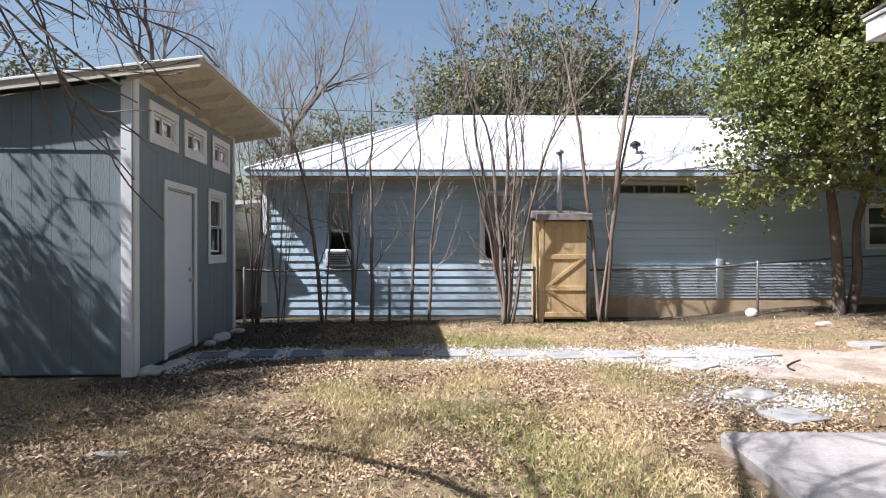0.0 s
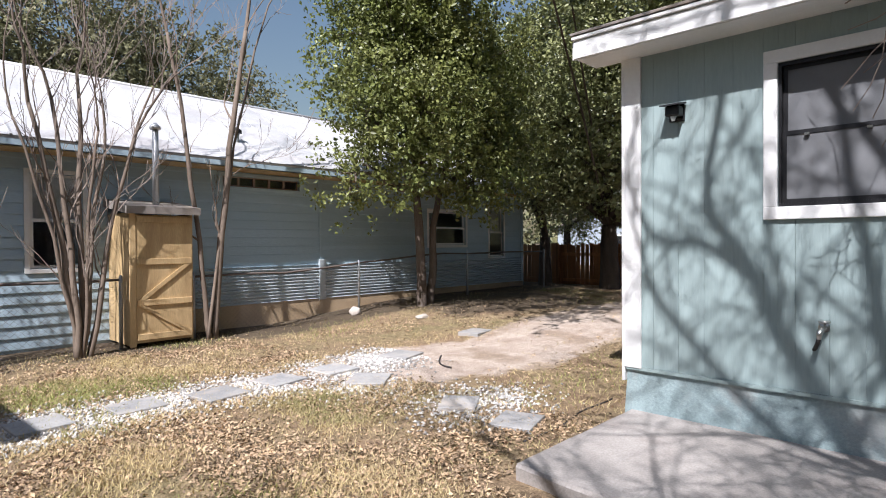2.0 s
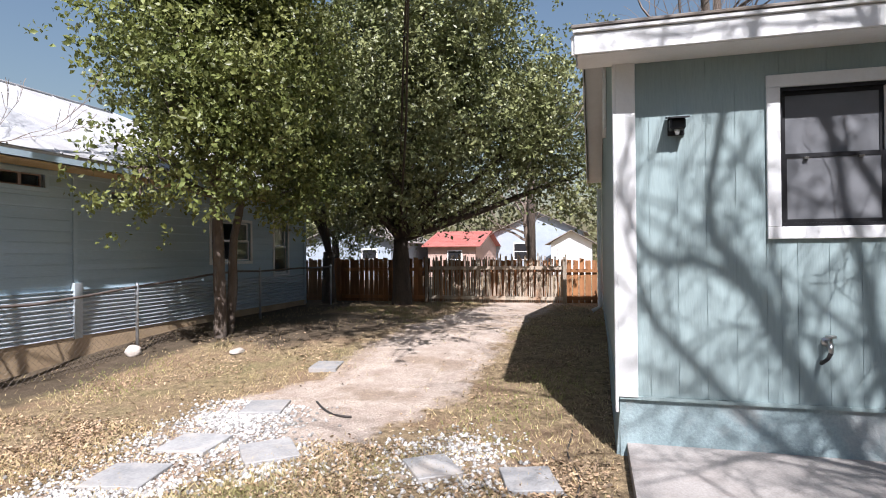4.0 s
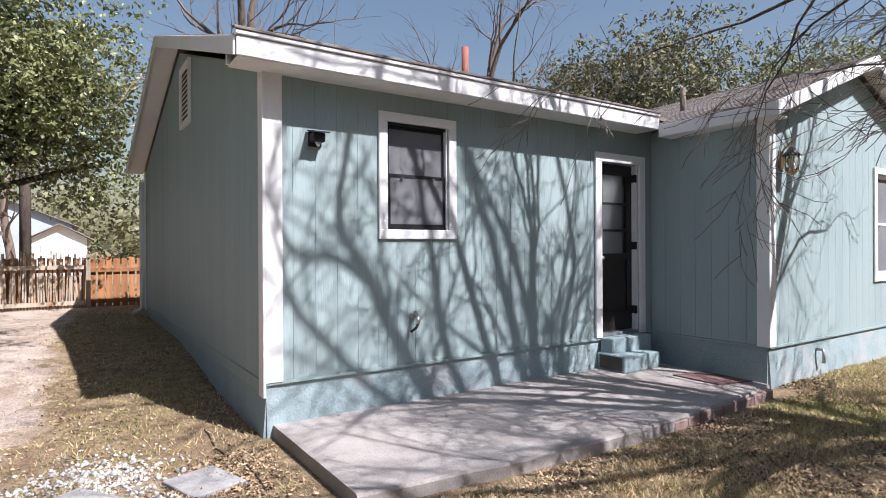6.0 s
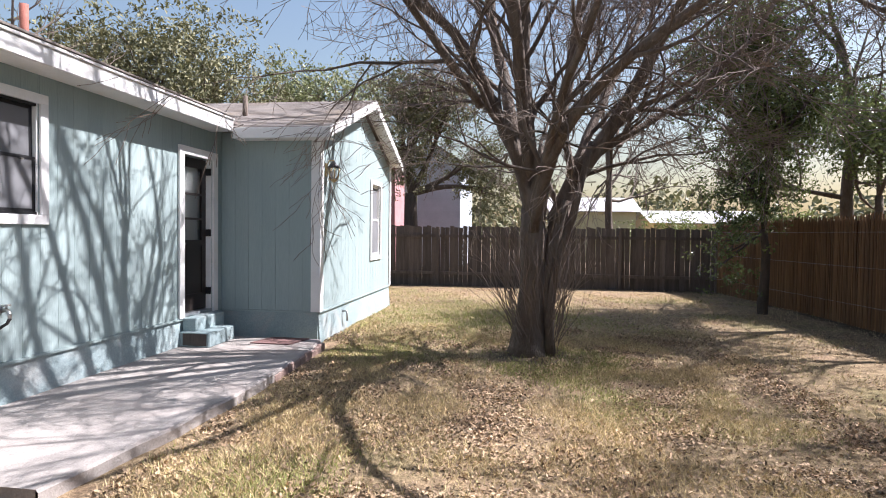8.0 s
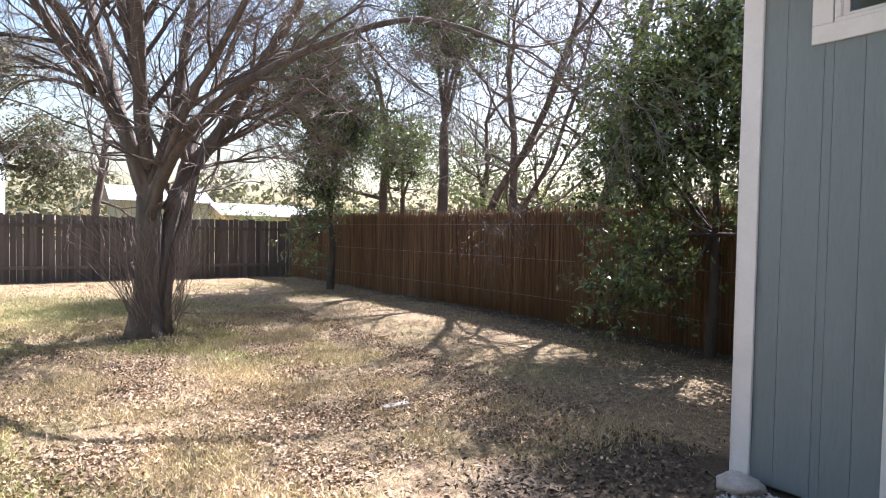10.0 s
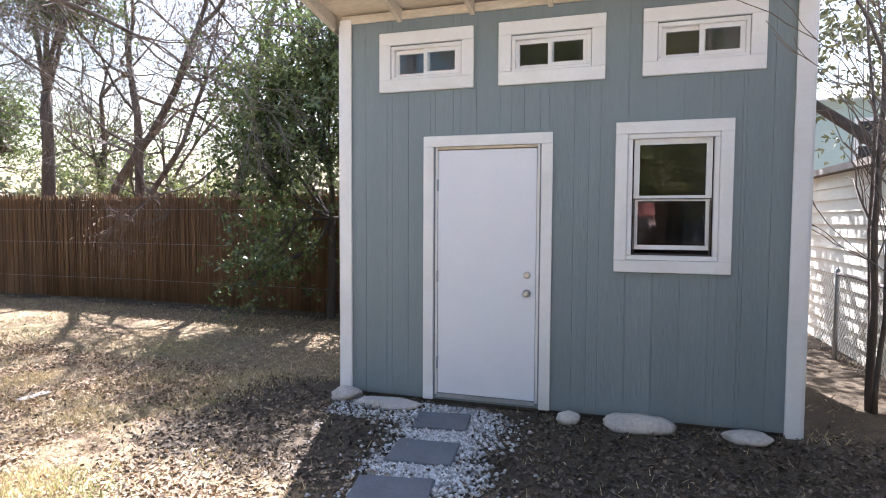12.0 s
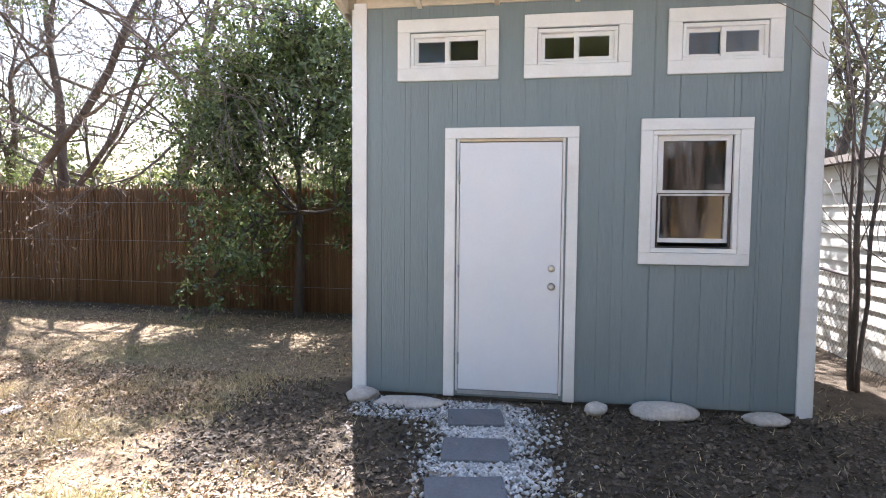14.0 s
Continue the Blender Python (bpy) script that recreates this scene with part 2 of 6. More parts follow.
def ground_material():
    """Leaf-strewn dry lawn that gives way to bare sand where the mesh attribute says the ground is trodden bare."""
    m = bpy.data.materials.new("dry_lawn_and_sand")
    m.use_nodes = True
    n, ln = m.node_tree.nodes, m.node_tree.links
    p = n["Principled BSDF"]
    geo = n.new("ShaderNodeNewGeometry")

    def nz(sc, det, rgh=0.6):
        t = n.new("ShaderNodeTexNoise")
        t.inputs["Scale"].default_value, t.inputs["Detail"].default_value, t.inputs["Roughness"].default_value = sc, det, rgh
        ln.new(geo.outputs["Position"], t.inputs["Vector"])
        return t.outputs[0]

    def rng(src, lo, hi, a=0.0, b=1.0):
        r = n.new("ShaderNodeMapRange")
        for i, v in ((1, lo), (2, hi), (3, a), (4, b)):
            r.inputs[i].default_value = v
        ln.new(src, r.inputs[0])
        return r.outputs[0]

    def mix(fac, ca, cb, mode="MIX"):
        x = n.new("ShaderNodeMix")
        x.data_type, x.blend_type = "RGBA", mode
        for sock, v in ((x.inputs[0], fac), (x.inputs[6], ca), (x.inputs[7], cb)):
            if hasattr(v, "is_output"):
                ln.new(v, sock)
            elif isinstance(v, tuple):
                sock.default_value = (*v, 1)
            else:
                sock.default_value = v
        return x.outputs[2]

    lawn = mix(rng(nz(9, 8, 0.75), 0.32, 0.68), (0.105, 0.073, 0.045), (0.42, 0.32, 0.19))
    lawn = mix(rng(nz(0.55, 4), 0.54, 0.72, 0, 0.5), lawn, (0.17, 0.18, 0.065))
    lawn = mix(rng(nz(1.3, 5), 0.50, 0.66, 0, 0.6), lawn, (0.26, 0.17, 0.115))
    sand = mix(rng(nz(3, 8, 0.7), 0.3, 0.7), (0.38, 0.30, 0.245), (0.56, 0.475, 0.40))
    sand = mix(rng(nz(1.1, 7, 0.7), 0.48, 0.62, 0, 0.7), sand, (0.27, 0.20, 0.14))
    at = n.new("ShaderNodeAttribute")
    at.attribute_name = "bare"
    edge = n.new("ShaderNodeMath")
    edge.operation = "ADD"
    ln.new(at.outputs["Fac"], edge.inputs[0])
    ln.new(rng(nz(2.2, 6, 0.7), 0.25, 0.75, -0.5, 0.5), edge.inputs[1])
    so = n.new("ShaderNodeAttribute")
    so.attribute_name = "soil_shade"
    sedge = n.new("ShaderNodeMath")
    sedge.operation = "ADD"
    ln.new(so.outputs["Fac"], sedge.inputs[0])
    ln.new(rng(nz(1.6, 6, 0.7), 0.25, 0.75, -0.4, 0.4), sedge.inputs[1])
    # dark earth, its colour lowered further to carry the shade lying on it
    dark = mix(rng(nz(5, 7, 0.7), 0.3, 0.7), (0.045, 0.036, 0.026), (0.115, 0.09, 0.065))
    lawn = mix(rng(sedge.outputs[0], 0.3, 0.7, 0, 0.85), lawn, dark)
    col = mix(rng(edge.outputs[0], 0.35, 0.65), lawn, sand)
    speck = rng(nz(55, 5, 0.85), 0.33, 0.67, 0.4, 1.5)
    col = mix(1.0, col, speck, "MULTIPLY")
    ln.new(col, p.inputs["Base Color"])
    p.inputs["Roughness"].default_value = 0.95
    p.inputs["Specular IOR Level"].default_value = 0.15
    bp = n.new("ShaderNodeBump")
    bp.inputs["Strength"].default_value, bp.inputs["Distance"].default_value = 0.7, 0.03
    ln.new(nz(26, 7, 0.75), bp.inputs["Height"])
    ln.new(bp.outputs[0], p.inputs["Normal"])
    return m


GROUND = ground_material()


# ================= mesh helpers =================
class Shape:
    """Collects vertices and faces in world metres."""

    def __init__(self):
        self.v, self.f = [], []

    def face(self, *pts):
        k = len(self.v)
        self.v += [tuple(p) for p in pts]
        self.f.append(tuple(range(k, k + len(pts))))

    def hexa(self, lo, hi):
        """A solid between two quads of four corners each, given in the same order."""
        k = len(self.v)
        self.v += [tuple(p) for p in lo] + [tuple(p) for p in hi]
        self.f += [(k + 3, k + 2, k + 1, k), (k + 4, k + 5, k + 6, k + 7)]
        self.f += [(k + i, k + (i + 1) % 4, k + 4 + (i + 1) % 4, k + 4 + i) for i in range(4)]

    def box(self, x0, x1, y0, y1, z0, z1):
        self.hexa([(x0, y0, z0), (x1, y0, z0), (x1, y1, z0), (x0, y1, z0)], [(x0, y0, z1), (x1, y0, z1), (x1, y1, z1), (x0, y1, z1)])

    def tube(self, pts, radii, n=6, cap=True):
        pts = [Vector(p) for p in pts]
        k0 = len(self.v)
        for i, p in enumerate(pts):
            d = pts[min(i + 1, len(pts) - 1)] - pts[max(i - 1, 0)]
            d = d.normalized() if d.length > 1e-9 else Vector((0, 0, 1))
            side = d.cross(Vector((0.31, 0.95, 0.02)) if abs(d.y) < 0.9 else Vector((1, 0, 0))).normalized()
            up = side.cross(d)
            for j in range(n):
                a = 2 * math.pi * j / n
                self.v.append(tuple(p + (side * math.cos(a) + up * math.sin(a)) * radii[i]))
        for i in range(len(pts) - 1):
            for j in range(n):
                a, b = k0 + i * n + j, k0 + i * n + (j + 1) % n
                self.f.append((a, b, b + n, a + n))
        if cap:
            self.f.append(tuple(range(k0 + n - 1, k0 - 1, -1)))
            e = k0 + (len(pts) - 1) * n
            self.f.append(tuple(range(e, e + n)))

    def mesh(self, name, mat, smooth=False):
        me = bpy.data.meshes.new(name)
        me.from_pydata(self.v, [], self.f)
        if mat:
            me.materials.append(mat)
        if smooth:
            me.polygons.foreach_set("use_smooth", [True] * len(me.polygons))
        me.update()
        return me


def part(name, shape, mat, parent=None, label="", smooth=False, bevel=0.0):
    """One mesh object from a shape, under a thing or a part."""
    me = shape.mesh(name, mat, smooth)
    bm = bmesh.new()
    bm.from_mesh(me)
    bmesh.ops.remove_doubles(bm, verts=bm.verts[:], dist=0.00005)
    if bevel:
        bmesh.ops.bevel(bm, geom=bm.edges[:], offset=bevel, segments=1, affect="EDGES", clamp_overlap=True)
    bmesh.ops.recalc_face_normals(bm, faces=bm.faces[:])
    bm.to_mesh(me)
    bm.free()
    ob = new(name, me)
    if parent:
        ob.parent = parent
    if label:
        ob["label"] = label
    return ob


def raw(name, shape, mat, parent=None, smooth=False):
    """The same without cleaning, for meshes of very many pieces."""
    ob = new(name, shape.mesh(name, mat, smooth))
    if parent:
        ob.parent = parent
    return ob


def thing(name, label, category, group="", kind=""):
    return tagged(new(name), label, category, group, kind)


def boxpart(name, mat, parent, x0, x1, y0, y1, z0, z1, label="", bevel=0.0):
    s = Shape()
    s.box(min(x0, x1), max(x0, x1), min(y0, y1), max(y0, y1), min(z0, z1), max(z0, z1))
    return part(name, s, mat, parent, label, bevel=bevel)


def tubepart(name, mat, parent, pts, radii, n=8, label=""):
    s = Shape()
    if not isinstance(radii, (list, tuple)):
        radii = [radii] * len(pts)
    s.tube(pts, radii, n)
    return part(name, s, mat, parent, label, smooth=True)


class Plane:
    """A vertical wall face: a runs along the wall, d out of it, z up."""

    def __init__(self, axis, at, sign):
        self.axis, self.at, self.sign = axis, at, sign

    def p(self, a, d, z):
        o = self.at + self.sign * d
        return (o, a, z) if self.axis == "x" else (a, o, z)

    def block(self, s, a0, a1, d0, d1, z0, z1):
        q = [self.p(a0, d0, 0), self.p(a1, d0, 0), self.p(a1, d1, 0), self.p(a0, d1, 0)]
        s.hexa([(x, y, z0) for x, y, _ in q], [(x, y, z1) for x, y, _ in q])

    def slab(self, name, mat, parent, a0, a1, d0, d1, z0, z1, label="", bevel=0.0):
        s = Shape()
        self.block(s, a0, a1, d0, d1, z0, z1)
        return part(name, s, mat, parent, label, bevel=bevel)


def spans(lo, hi, cuts):
    """What is left of lo..hi after the cuts."""
    out, at = [], lo
    for c0, c1 in sorted(cuts):
        if c0 > at:
            out.append((at, min(c0, hi)))
        at = max(at, c1)
    if at < hi:
        out.append((at, hi))
    return [(a, b) for a, b in out if b - a > 0.02]


def upright_siding(pl, wall, mat, a0, a1, z0, top, holes, pitch=0.2, gap=0.0009, thick=0.016):
    """Grooved upright boards on a wall face, cut round the holes (a0, a1, z0, z1); top(a) is the wall's height."""
    count = max(1, round((a1 - a0) / pitch))
    w = (a1 - a0) / count
    for i in range(count):
        b0, b1 = a0 + i * w + gap / 2, a0 + (i + 1) * w - gap / 2
        edges = sorted({b0, b1} | {h for q in holes for h in q[:2] if b0 < h < b1})
        for c0, c1 in zip(edges, edges[1:]):
            mid = (c0 + c1) / 2
            hi = max(top(c0), top(c1))
            for s0, s1 in spans(z0, hi, [(q[2], q[3]) for q in holes if q[0] < mid < q[1]]):
                s = Shape()
                t0, t1 = (top(c0), top(c1)) if s1 == hi else (s1, s1)
                s.hexa([pl.p(c0, 0, s0), pl.p(c1, 0, s0), pl.p(c1, 0, t1), pl.p(c0, 0, t0)],
                       [pl.p(c0 + 0.001, thick, s0), pl.p(c1 - 0.001, thick, s0), pl.p(c1 - 0.001, thick, t1), pl.p(c0 + 0.001, thick, t0)])
                part("siding_board", s, mat, wall)


def lap_siding(pl, wall, mat, a0, a1, z0, z1, holes, pitch=0.19):
    """Overlapping level boards on a wall face, each thicker at its lower edge."""
    count = max(1, round((z1 - z0) / pitch))
    h = (z1 - z0) / count
    for i in range(count):
        b0, b1 = z0 + i * h, z0 + (i + 1) * h
        edges = sorted({b0, b1} | {q for c in holes for q in c[2:4] if b0 < q < b1})
        for c0, c1 in zip(edges, edges[1:]):
            mid = (c0 + c1) / 2
            for s0, s1 in spans(a0, a1, [(q[0], q[1]) for q in holes if q[2] < mid < q[3]]):
                s = Shape()
                lo, hi = 0.034 - 0.026 * (c0 - b0) / h, 0.034 - 0.026 * (c1 - b0) / h
                s.hexa([pl.p(s0, 0, c0), pl.p(s1, 0, c0), pl.p(s1, lo, c0), pl.p(s0, lo, c0)],
                       [pl.p(s0, 0, c1), pl.p(s1, 0, c1), pl.p(s1, hi, c1), pl.p(s0, hi, c1)])
                part("siding_board", s, mat, wall)


def backing(pl, name, mat, parent, a0, a1, z0, z1, holes, thick=0.12, gable=None):
    """The wall behind the boards, with its openings through it."""
    s = Shape()
    thick_face = 0.011
    cols = sorted({a0, a1} | {v for q in holes for v in q[:2]})
    for c0, c1 in zip(cols, cols[1:]):
        mid = (c0 + c1) / 2
        for s0, s1 in spans(z0, z1, [(q[2], q[3]) for q in holes if q[0] < mid < q[1]]):
            pl.block(s, c0, c1, -thick, thick_face, s0, s1)
    if gable:
        am, zm = gable
        s.hexa([pl.p(a0, -thick, z1), pl.p(a1, -thick, z1), pl.p(am + 0.01, -thick, zm), pl.p(am - 0.01, -thick, zm)],
               [pl.p(a0, 0.011, z1), pl.p(a1, 0.011, z1), pl.p(am + 0.01, 0.011, zm), pl.p(am - 0.01, 0.011, zm)])
    return part(name, s, mat, parent)


def trim_frame(pl, parent, mat, a0, a1, z0, z1, w, d0=0.016, d1=0.045, bottom=True, wb=None):
    """Four (or three) flat boards round an opening; a0..z1 is their outer edge."""
    wb = wb or w
    pl.slab("trim_board", mat, parent, a0, a1, d0, d1, z1 - w, z1, bevel=0.004)
    lo = z0 + wb if bottom else z0
    pl.slab("trim_board", mat, parent, a0, a0 + w, d0, d1, lo, z1 - w, bevel=0.004)
    pl.slab("trim_board", mat, parent, a1 - w, a1, d0, d1, lo, z1 - w, bevel=0.004)
    if bottom:
        pl.slab("trim_board", mat, parent, a0, a1, d0, d1, z0, z0 + wb, bevel=0.004)


def sash(pl, parent, mat, a0, a1, z0, z1, w=0.03, d=-0.03, glass=True, screen=None):
    """A sash: four rails, a pane, and an insect screen where there is one."""
    s = Shape()
    pl.block(s, a0, a1, d - 0.015, d + 0.015, z0, z0 + w)
    pl.block(s, a0, a1, d - 0.015, d + 0.015, z1 - w, z1)
    pl.block(s, a0, a0 + w, d - 0.015, d + 0.015, z0 + w, z1 - w)
    pl.block(s, a1 - w, a1, d - 0.015, d + 0.015, z0 + w, z1 - w)
    sa = part("sash", s, mat, parent)
    if glass:
        g = pl.slab("pane", GLASS, sa, a0 + w, a1 - w, d - 0.003, d + 0.003, z0 + w, z1 - w)
        g.visible_shadow = False
    if screen:
        pl.slab("insect_screen", screen, sa, a0 + w, a1 - w, d + 0.006, d + 0.009, z0 + w, z1 - w)
    return sa


def smooth01(v):
    v = max(0.0, min(1.0, v))
    return v * v * (3 - 2 * v)


def ground_z(x, y):
    return 0.27 * smooth01((x - 4.3) / 4.5) + 0.012 * noise.noise(Vector((x * 0.7, y * 0.7, 0))) + 0.008 * noise.noise(Vector((x * 2.1, y * 2.1, 3)))


# ================= ground =================
def near_line(x, y, pts):
    best, where = 1e9, 0.0
    for i, ((ax, ay), (bx, by)) in enumerate(zip(pts, pts[1:])):
        dx, dy = bx - ax, by - ay
        k = max(0, min(1, ((x - ax) * dx + (y - ay) * dy) / (dx * dx + dy * dy)))
        d = math.hypot(x - ax - k * dx, y - ay - k * dy)
        if d < best:
            best, where = d, (i + k) / (len(pts) - 1)
    return best, where


GRAVEL = [(-3.2, 7.1), (-1.7, 7.3), (0.3, 7.15), (2.4, 7.08), (4.6, 7.2)]
SANDWAY = [(3.9, 6.75), (5.5, 6.2), (7.5, 6.2), (10.0, 6.1), (14.0, 5.6)]


def bare(x, y):
    d, _ = near_line(x, y, SANDWAY)
    v = smooth01((1.35 - d) / 0.8)
    d, _ = near_line(x, y, GRAVEL)
    v = max(v, 0.75 * smooth01(((0.36 if x < -0.5 else 0.62) - d) / 0.3))
    return max(v, 0.5 * smooth01((0.8 - math.hypot(x - 3.4, y - 5.0)) / 0.4))


def soil_shade(x, y):
    """Bare dark earth, shade painted in: before the shed, along the fences, under the evergreens."""
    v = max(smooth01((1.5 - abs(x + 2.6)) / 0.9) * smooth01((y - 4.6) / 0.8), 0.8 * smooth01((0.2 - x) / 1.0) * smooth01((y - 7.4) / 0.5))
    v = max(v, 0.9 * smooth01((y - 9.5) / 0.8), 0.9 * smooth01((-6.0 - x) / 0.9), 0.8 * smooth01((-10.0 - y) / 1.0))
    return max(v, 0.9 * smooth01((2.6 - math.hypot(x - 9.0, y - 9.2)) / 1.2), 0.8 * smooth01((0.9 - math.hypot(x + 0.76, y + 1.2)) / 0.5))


def build_ground():
    xs = [-420, -160, -70, -35, -18] + [-11 + 0.2 * i for i in range(146)] + [20, 26, 36, 70, 160, 420]
    ys = [-420, -160, -70, -35, -20] + [-13 + 0.2 * i for i in range(131)] + [15, 20, 36, 70, 160, 420]
    verts = [(x, y, ground_z(x, y)) for y in ys for x in xs]
    w = len(xs)
    faces = [(j * w + i, j * w + i + 1, (j + 1) * w + i + 1, (j + 1) * w + i) for j in range(len(ys) - 1) for i in range(w - 1)]
    me = bpy.data.meshes.new("ground")
    me.from_pydata(verts, [], faces)
    me.materials.append(GROUND)
    at = me.attributes.new("bare", "FLOAT", "POINT")
    at.data.foreach_set("value", [bare(x, y) for x, y, _ in verts])
    at = me.attributes.new("soil_shade", "FLOAT", "POINT")
    at.data.foreach_set("value", [soil_shade(x, y) for x, y, _ in verts])
    me.polygons.foreach_set("use_smooth", [True] * len(faces))
    tagged(new("ground", me), "dry patchy lawn with leaf litter and a bare sandy track", "ground", kind="structure")


build_ground()

# ================= the teal house =================
HX, HN, WX, WN, WS, HE = 3.85, 3.66, 2.336, -1.45, -5.93, 12.0
EAVE, SLOPE, WEAVE = 3.18, 0.31, 3.09
house = thing("house", "single-storey teal painted house with white trim and shingle roof", "house")
west = Plane("x", HX, -1)
north = Plane("y", HN, 1)
wing_west = Plane("x", WX, -1)
wing_north = Plane("y", WN, 1)
south = Plane("y", WS, -1)
east = Plane("x", HE, 1)

WIN = (1.83, 2.53, 1.76, 2.78)
DOOR = (-1.16, -0.44, 0.50, 2.64)
WWIN = (-5.02, -4.32, 1.17, 2.58)
SILL = 0.47
PEAK = EAVE + SLOPE * (HE - HX) / 2
MIDX, WMID = (HX + HE) / 2, (WN + WS) / 2
WPEAK = WEAVE + 0.37 * (WN - WS) / 2


def north_top(x):
    return EAVE - 0.06 + SLOPE * min(x - HX, HE - x)


def wing_top(y):
    return WEAVE - 0.06 + 0.37 * min(WN - y, y - WS)


wall_w = backing(west, "wall", TEAL, house, WN, HN, SILL - 0.02, EAVE, [WIN, DOOR])
upright_siding(west, wall_w, TEAL, WN + 0.02, HN - 0.02, SILL, lambda a: EAVE - 0.02, [WIN, DOOR])
wall_n = backing(north, "wall", TEAL, house, HX, HE, SILL - 0.02, EAVE - 0.06, [], gable=(MIDX, PEAK - 0.06))
upright_siding(north, wall_n, TEAL, HX + 0.02, HE - 0.02, SILL - 0.12, north_top, [])
wall_wn = backing(wing_north, "wall", TEAL, house, WX, HX, SILL - 0.02, WEAVE, [])
upright_siding(wing_north, wall_wn, TEAL, WX + 0.02, HX - 0.02, SILL, lambda a: WEAVE - 0.02, [])
wall_ww = backing(wing_west, "wall", TEAL, house, WS, WN, SILL - 0.02, WEAVE - 0.06, [WWIN], gable=(WMID, WPEAK - 0.06))
upright_siding(wing_west, wall_ww, TEAL, WS + 0.02, WN - 0.02, SILL, wing_top, [WWIN])
backing(south, "wall", TEAL, house, WX, HE, 0.0, WEAVE - 0.06, [])
backing(east, "wall", TEAL, house, WS, HN, 0.0, EAVE, [])
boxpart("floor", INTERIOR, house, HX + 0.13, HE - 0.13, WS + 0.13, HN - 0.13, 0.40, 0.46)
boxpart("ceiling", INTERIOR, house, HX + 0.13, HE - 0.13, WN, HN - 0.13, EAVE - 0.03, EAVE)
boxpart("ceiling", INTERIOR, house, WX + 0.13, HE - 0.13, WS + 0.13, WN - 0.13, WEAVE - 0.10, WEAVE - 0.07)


def foundation(pl, a0, a1, z1=SILL, step=0.55):
    """A painted concrete plinth, a little uneven along its foot, with a drip board on it."""
    s = Shape()
    k = max(2, round((a1 - a0) / step))
    for i in range(k):
        b0, b1 = a0 + (a1 - a0) * i / k, a0 + (a1 - a0) * (i + 1) / k
        d0, d1 = (0.02 + 0.02 * noise.noise(Vector((q * 1.3, pl.at, 0))) for q in (b0, b1))
        s.hexa([pl.p(b0, -0.1, -0.2), pl.p(b1, -0.1, -0.2), pl.p(b1, d1 + 0.03, -0.2), pl.p(b0, d0 + 0.03, -0.2)],
               [pl.p(b0, -0.1, z1 - 0.03), pl.p(b1, -0.1, z1 - 0.03), pl.p(b1, 0.004, z1 - 0.03), pl.p(b0, 0.004, z1 - 0.03)])
    part("foundation", s, FOUND_TEAL, house, "teal painted concrete foundation, chipped along its foot")
    pl.slab("drip_board", TEAL, house, a0, a1, -0.01, 0.034, z1 - 0.028, z1 - 0.002)


foundation(west, WN, HN + 0.01)
foundation(north, HX - 0.01, HE)
foundation(wing_north, WX, HX)
foundation(wing_west, WS, WN)

# corner boards
for pl, a0, a1, z0 in ((west, HN - 0.125, HN + 0.02, SILL - 0.01), (north, HX - 0.044, HX + 0.09, SILL - 0.13), (north, HE - 0.1, HE + 0.02, SILL - 0.1),
                       (wing_west, WN - 0.1, WN + 0.02, SILL - 0.01), (wing_north, WX - 0.044, WX + 0.1, SILL - 0.01), (wing_west, WS - 0.02, WS + 0.1, SILL - 0.01)):
    pl.slab("corner_board", WHITE, house, a0, a1, 0.019, 0.043, z0, EAVE - 0.03, bevel=0.004)


def roof_plane(name, mat, parent, a, b, c, d, courses, thick=0.006):
    """Shingle courses between the eave line a-b and the ridge line d-c, each lapping the one below."""
    a, b, c, d = map(Vector, (a, b, c, d))
    up = (b - a).cross(d - a).normalized()
    if up.z < 0:
        up = -up
    base = Shape()
    base.hexa([a - up * 0.03, b - up * 0.03, c - up * 0.03, d - up * 0.03], [a, b, c, d])
    deck = part(name, base, mat, parent)
    for i in range(courses):
        k0, k1 = i / courses, min(1, (i + 1.15) / courses)
        p, q, r, s_ = a.lerp(d, k0), b.lerp(c, k0), b.lerp(c, k1), a.lerp(d, k1)
        s = Shape()
        s.hexa([p, q, r, s_], [p + up * thick * 1.6, q + up * thick * 1.6, r + up * thick * 0.4, s_ + up * thick * 0.4])
        part("shingle_course", s, mat, deck)
    return deck


OV, NOV = 0.33, 0.32
drop = SLOPE * OV
roof_plane("roof", SHINGLE, house, (HX - OV, WMID, EAVE - drop + 0.13), (HX - OV, HN + NOV, EAVE - drop + 0.13), (MIDX, HN + NOV, PEAK + 0.13), (MIDX, WMID, PEAK + 0.13), 26)
roof_plane("roof", SHINGLE, house, (HE + OV, WS - 0.3, EAVE - drop + 0.13), (HE + OV, HN + NOV, EAVE - drop + 0.13), (MIDX, HN + NOV, PEAK + 0.13), (MIDX, WS - 0.3, PEAK + 0.13), 8)
wdrop = 0.37 * 0.3
WR = WX - 0.26
roof_plane("roof", SHINGLE, house, (WR, WN + 0.3, WEAVE - wdrop + 0.13), (MIDX, WN + 0.3, WEAVE - wdrop + 0.13), (MIDX, WMID, WPEAK + 0.13), (WR, WMID, WPEAK + 0.13), 21)
roof_plane("roof", SHINGLE, house, (WR, WS - 0.14, WEAVE - 0.37 * 0.14 + 0.13), (MIDX, WS - 0.14, WEAVE - 0.37 * 0.14 + 0.13), (MIDX, WMID, WPEAK + 0.13), (WR, WMID, WPEAK + 0.13), 8)


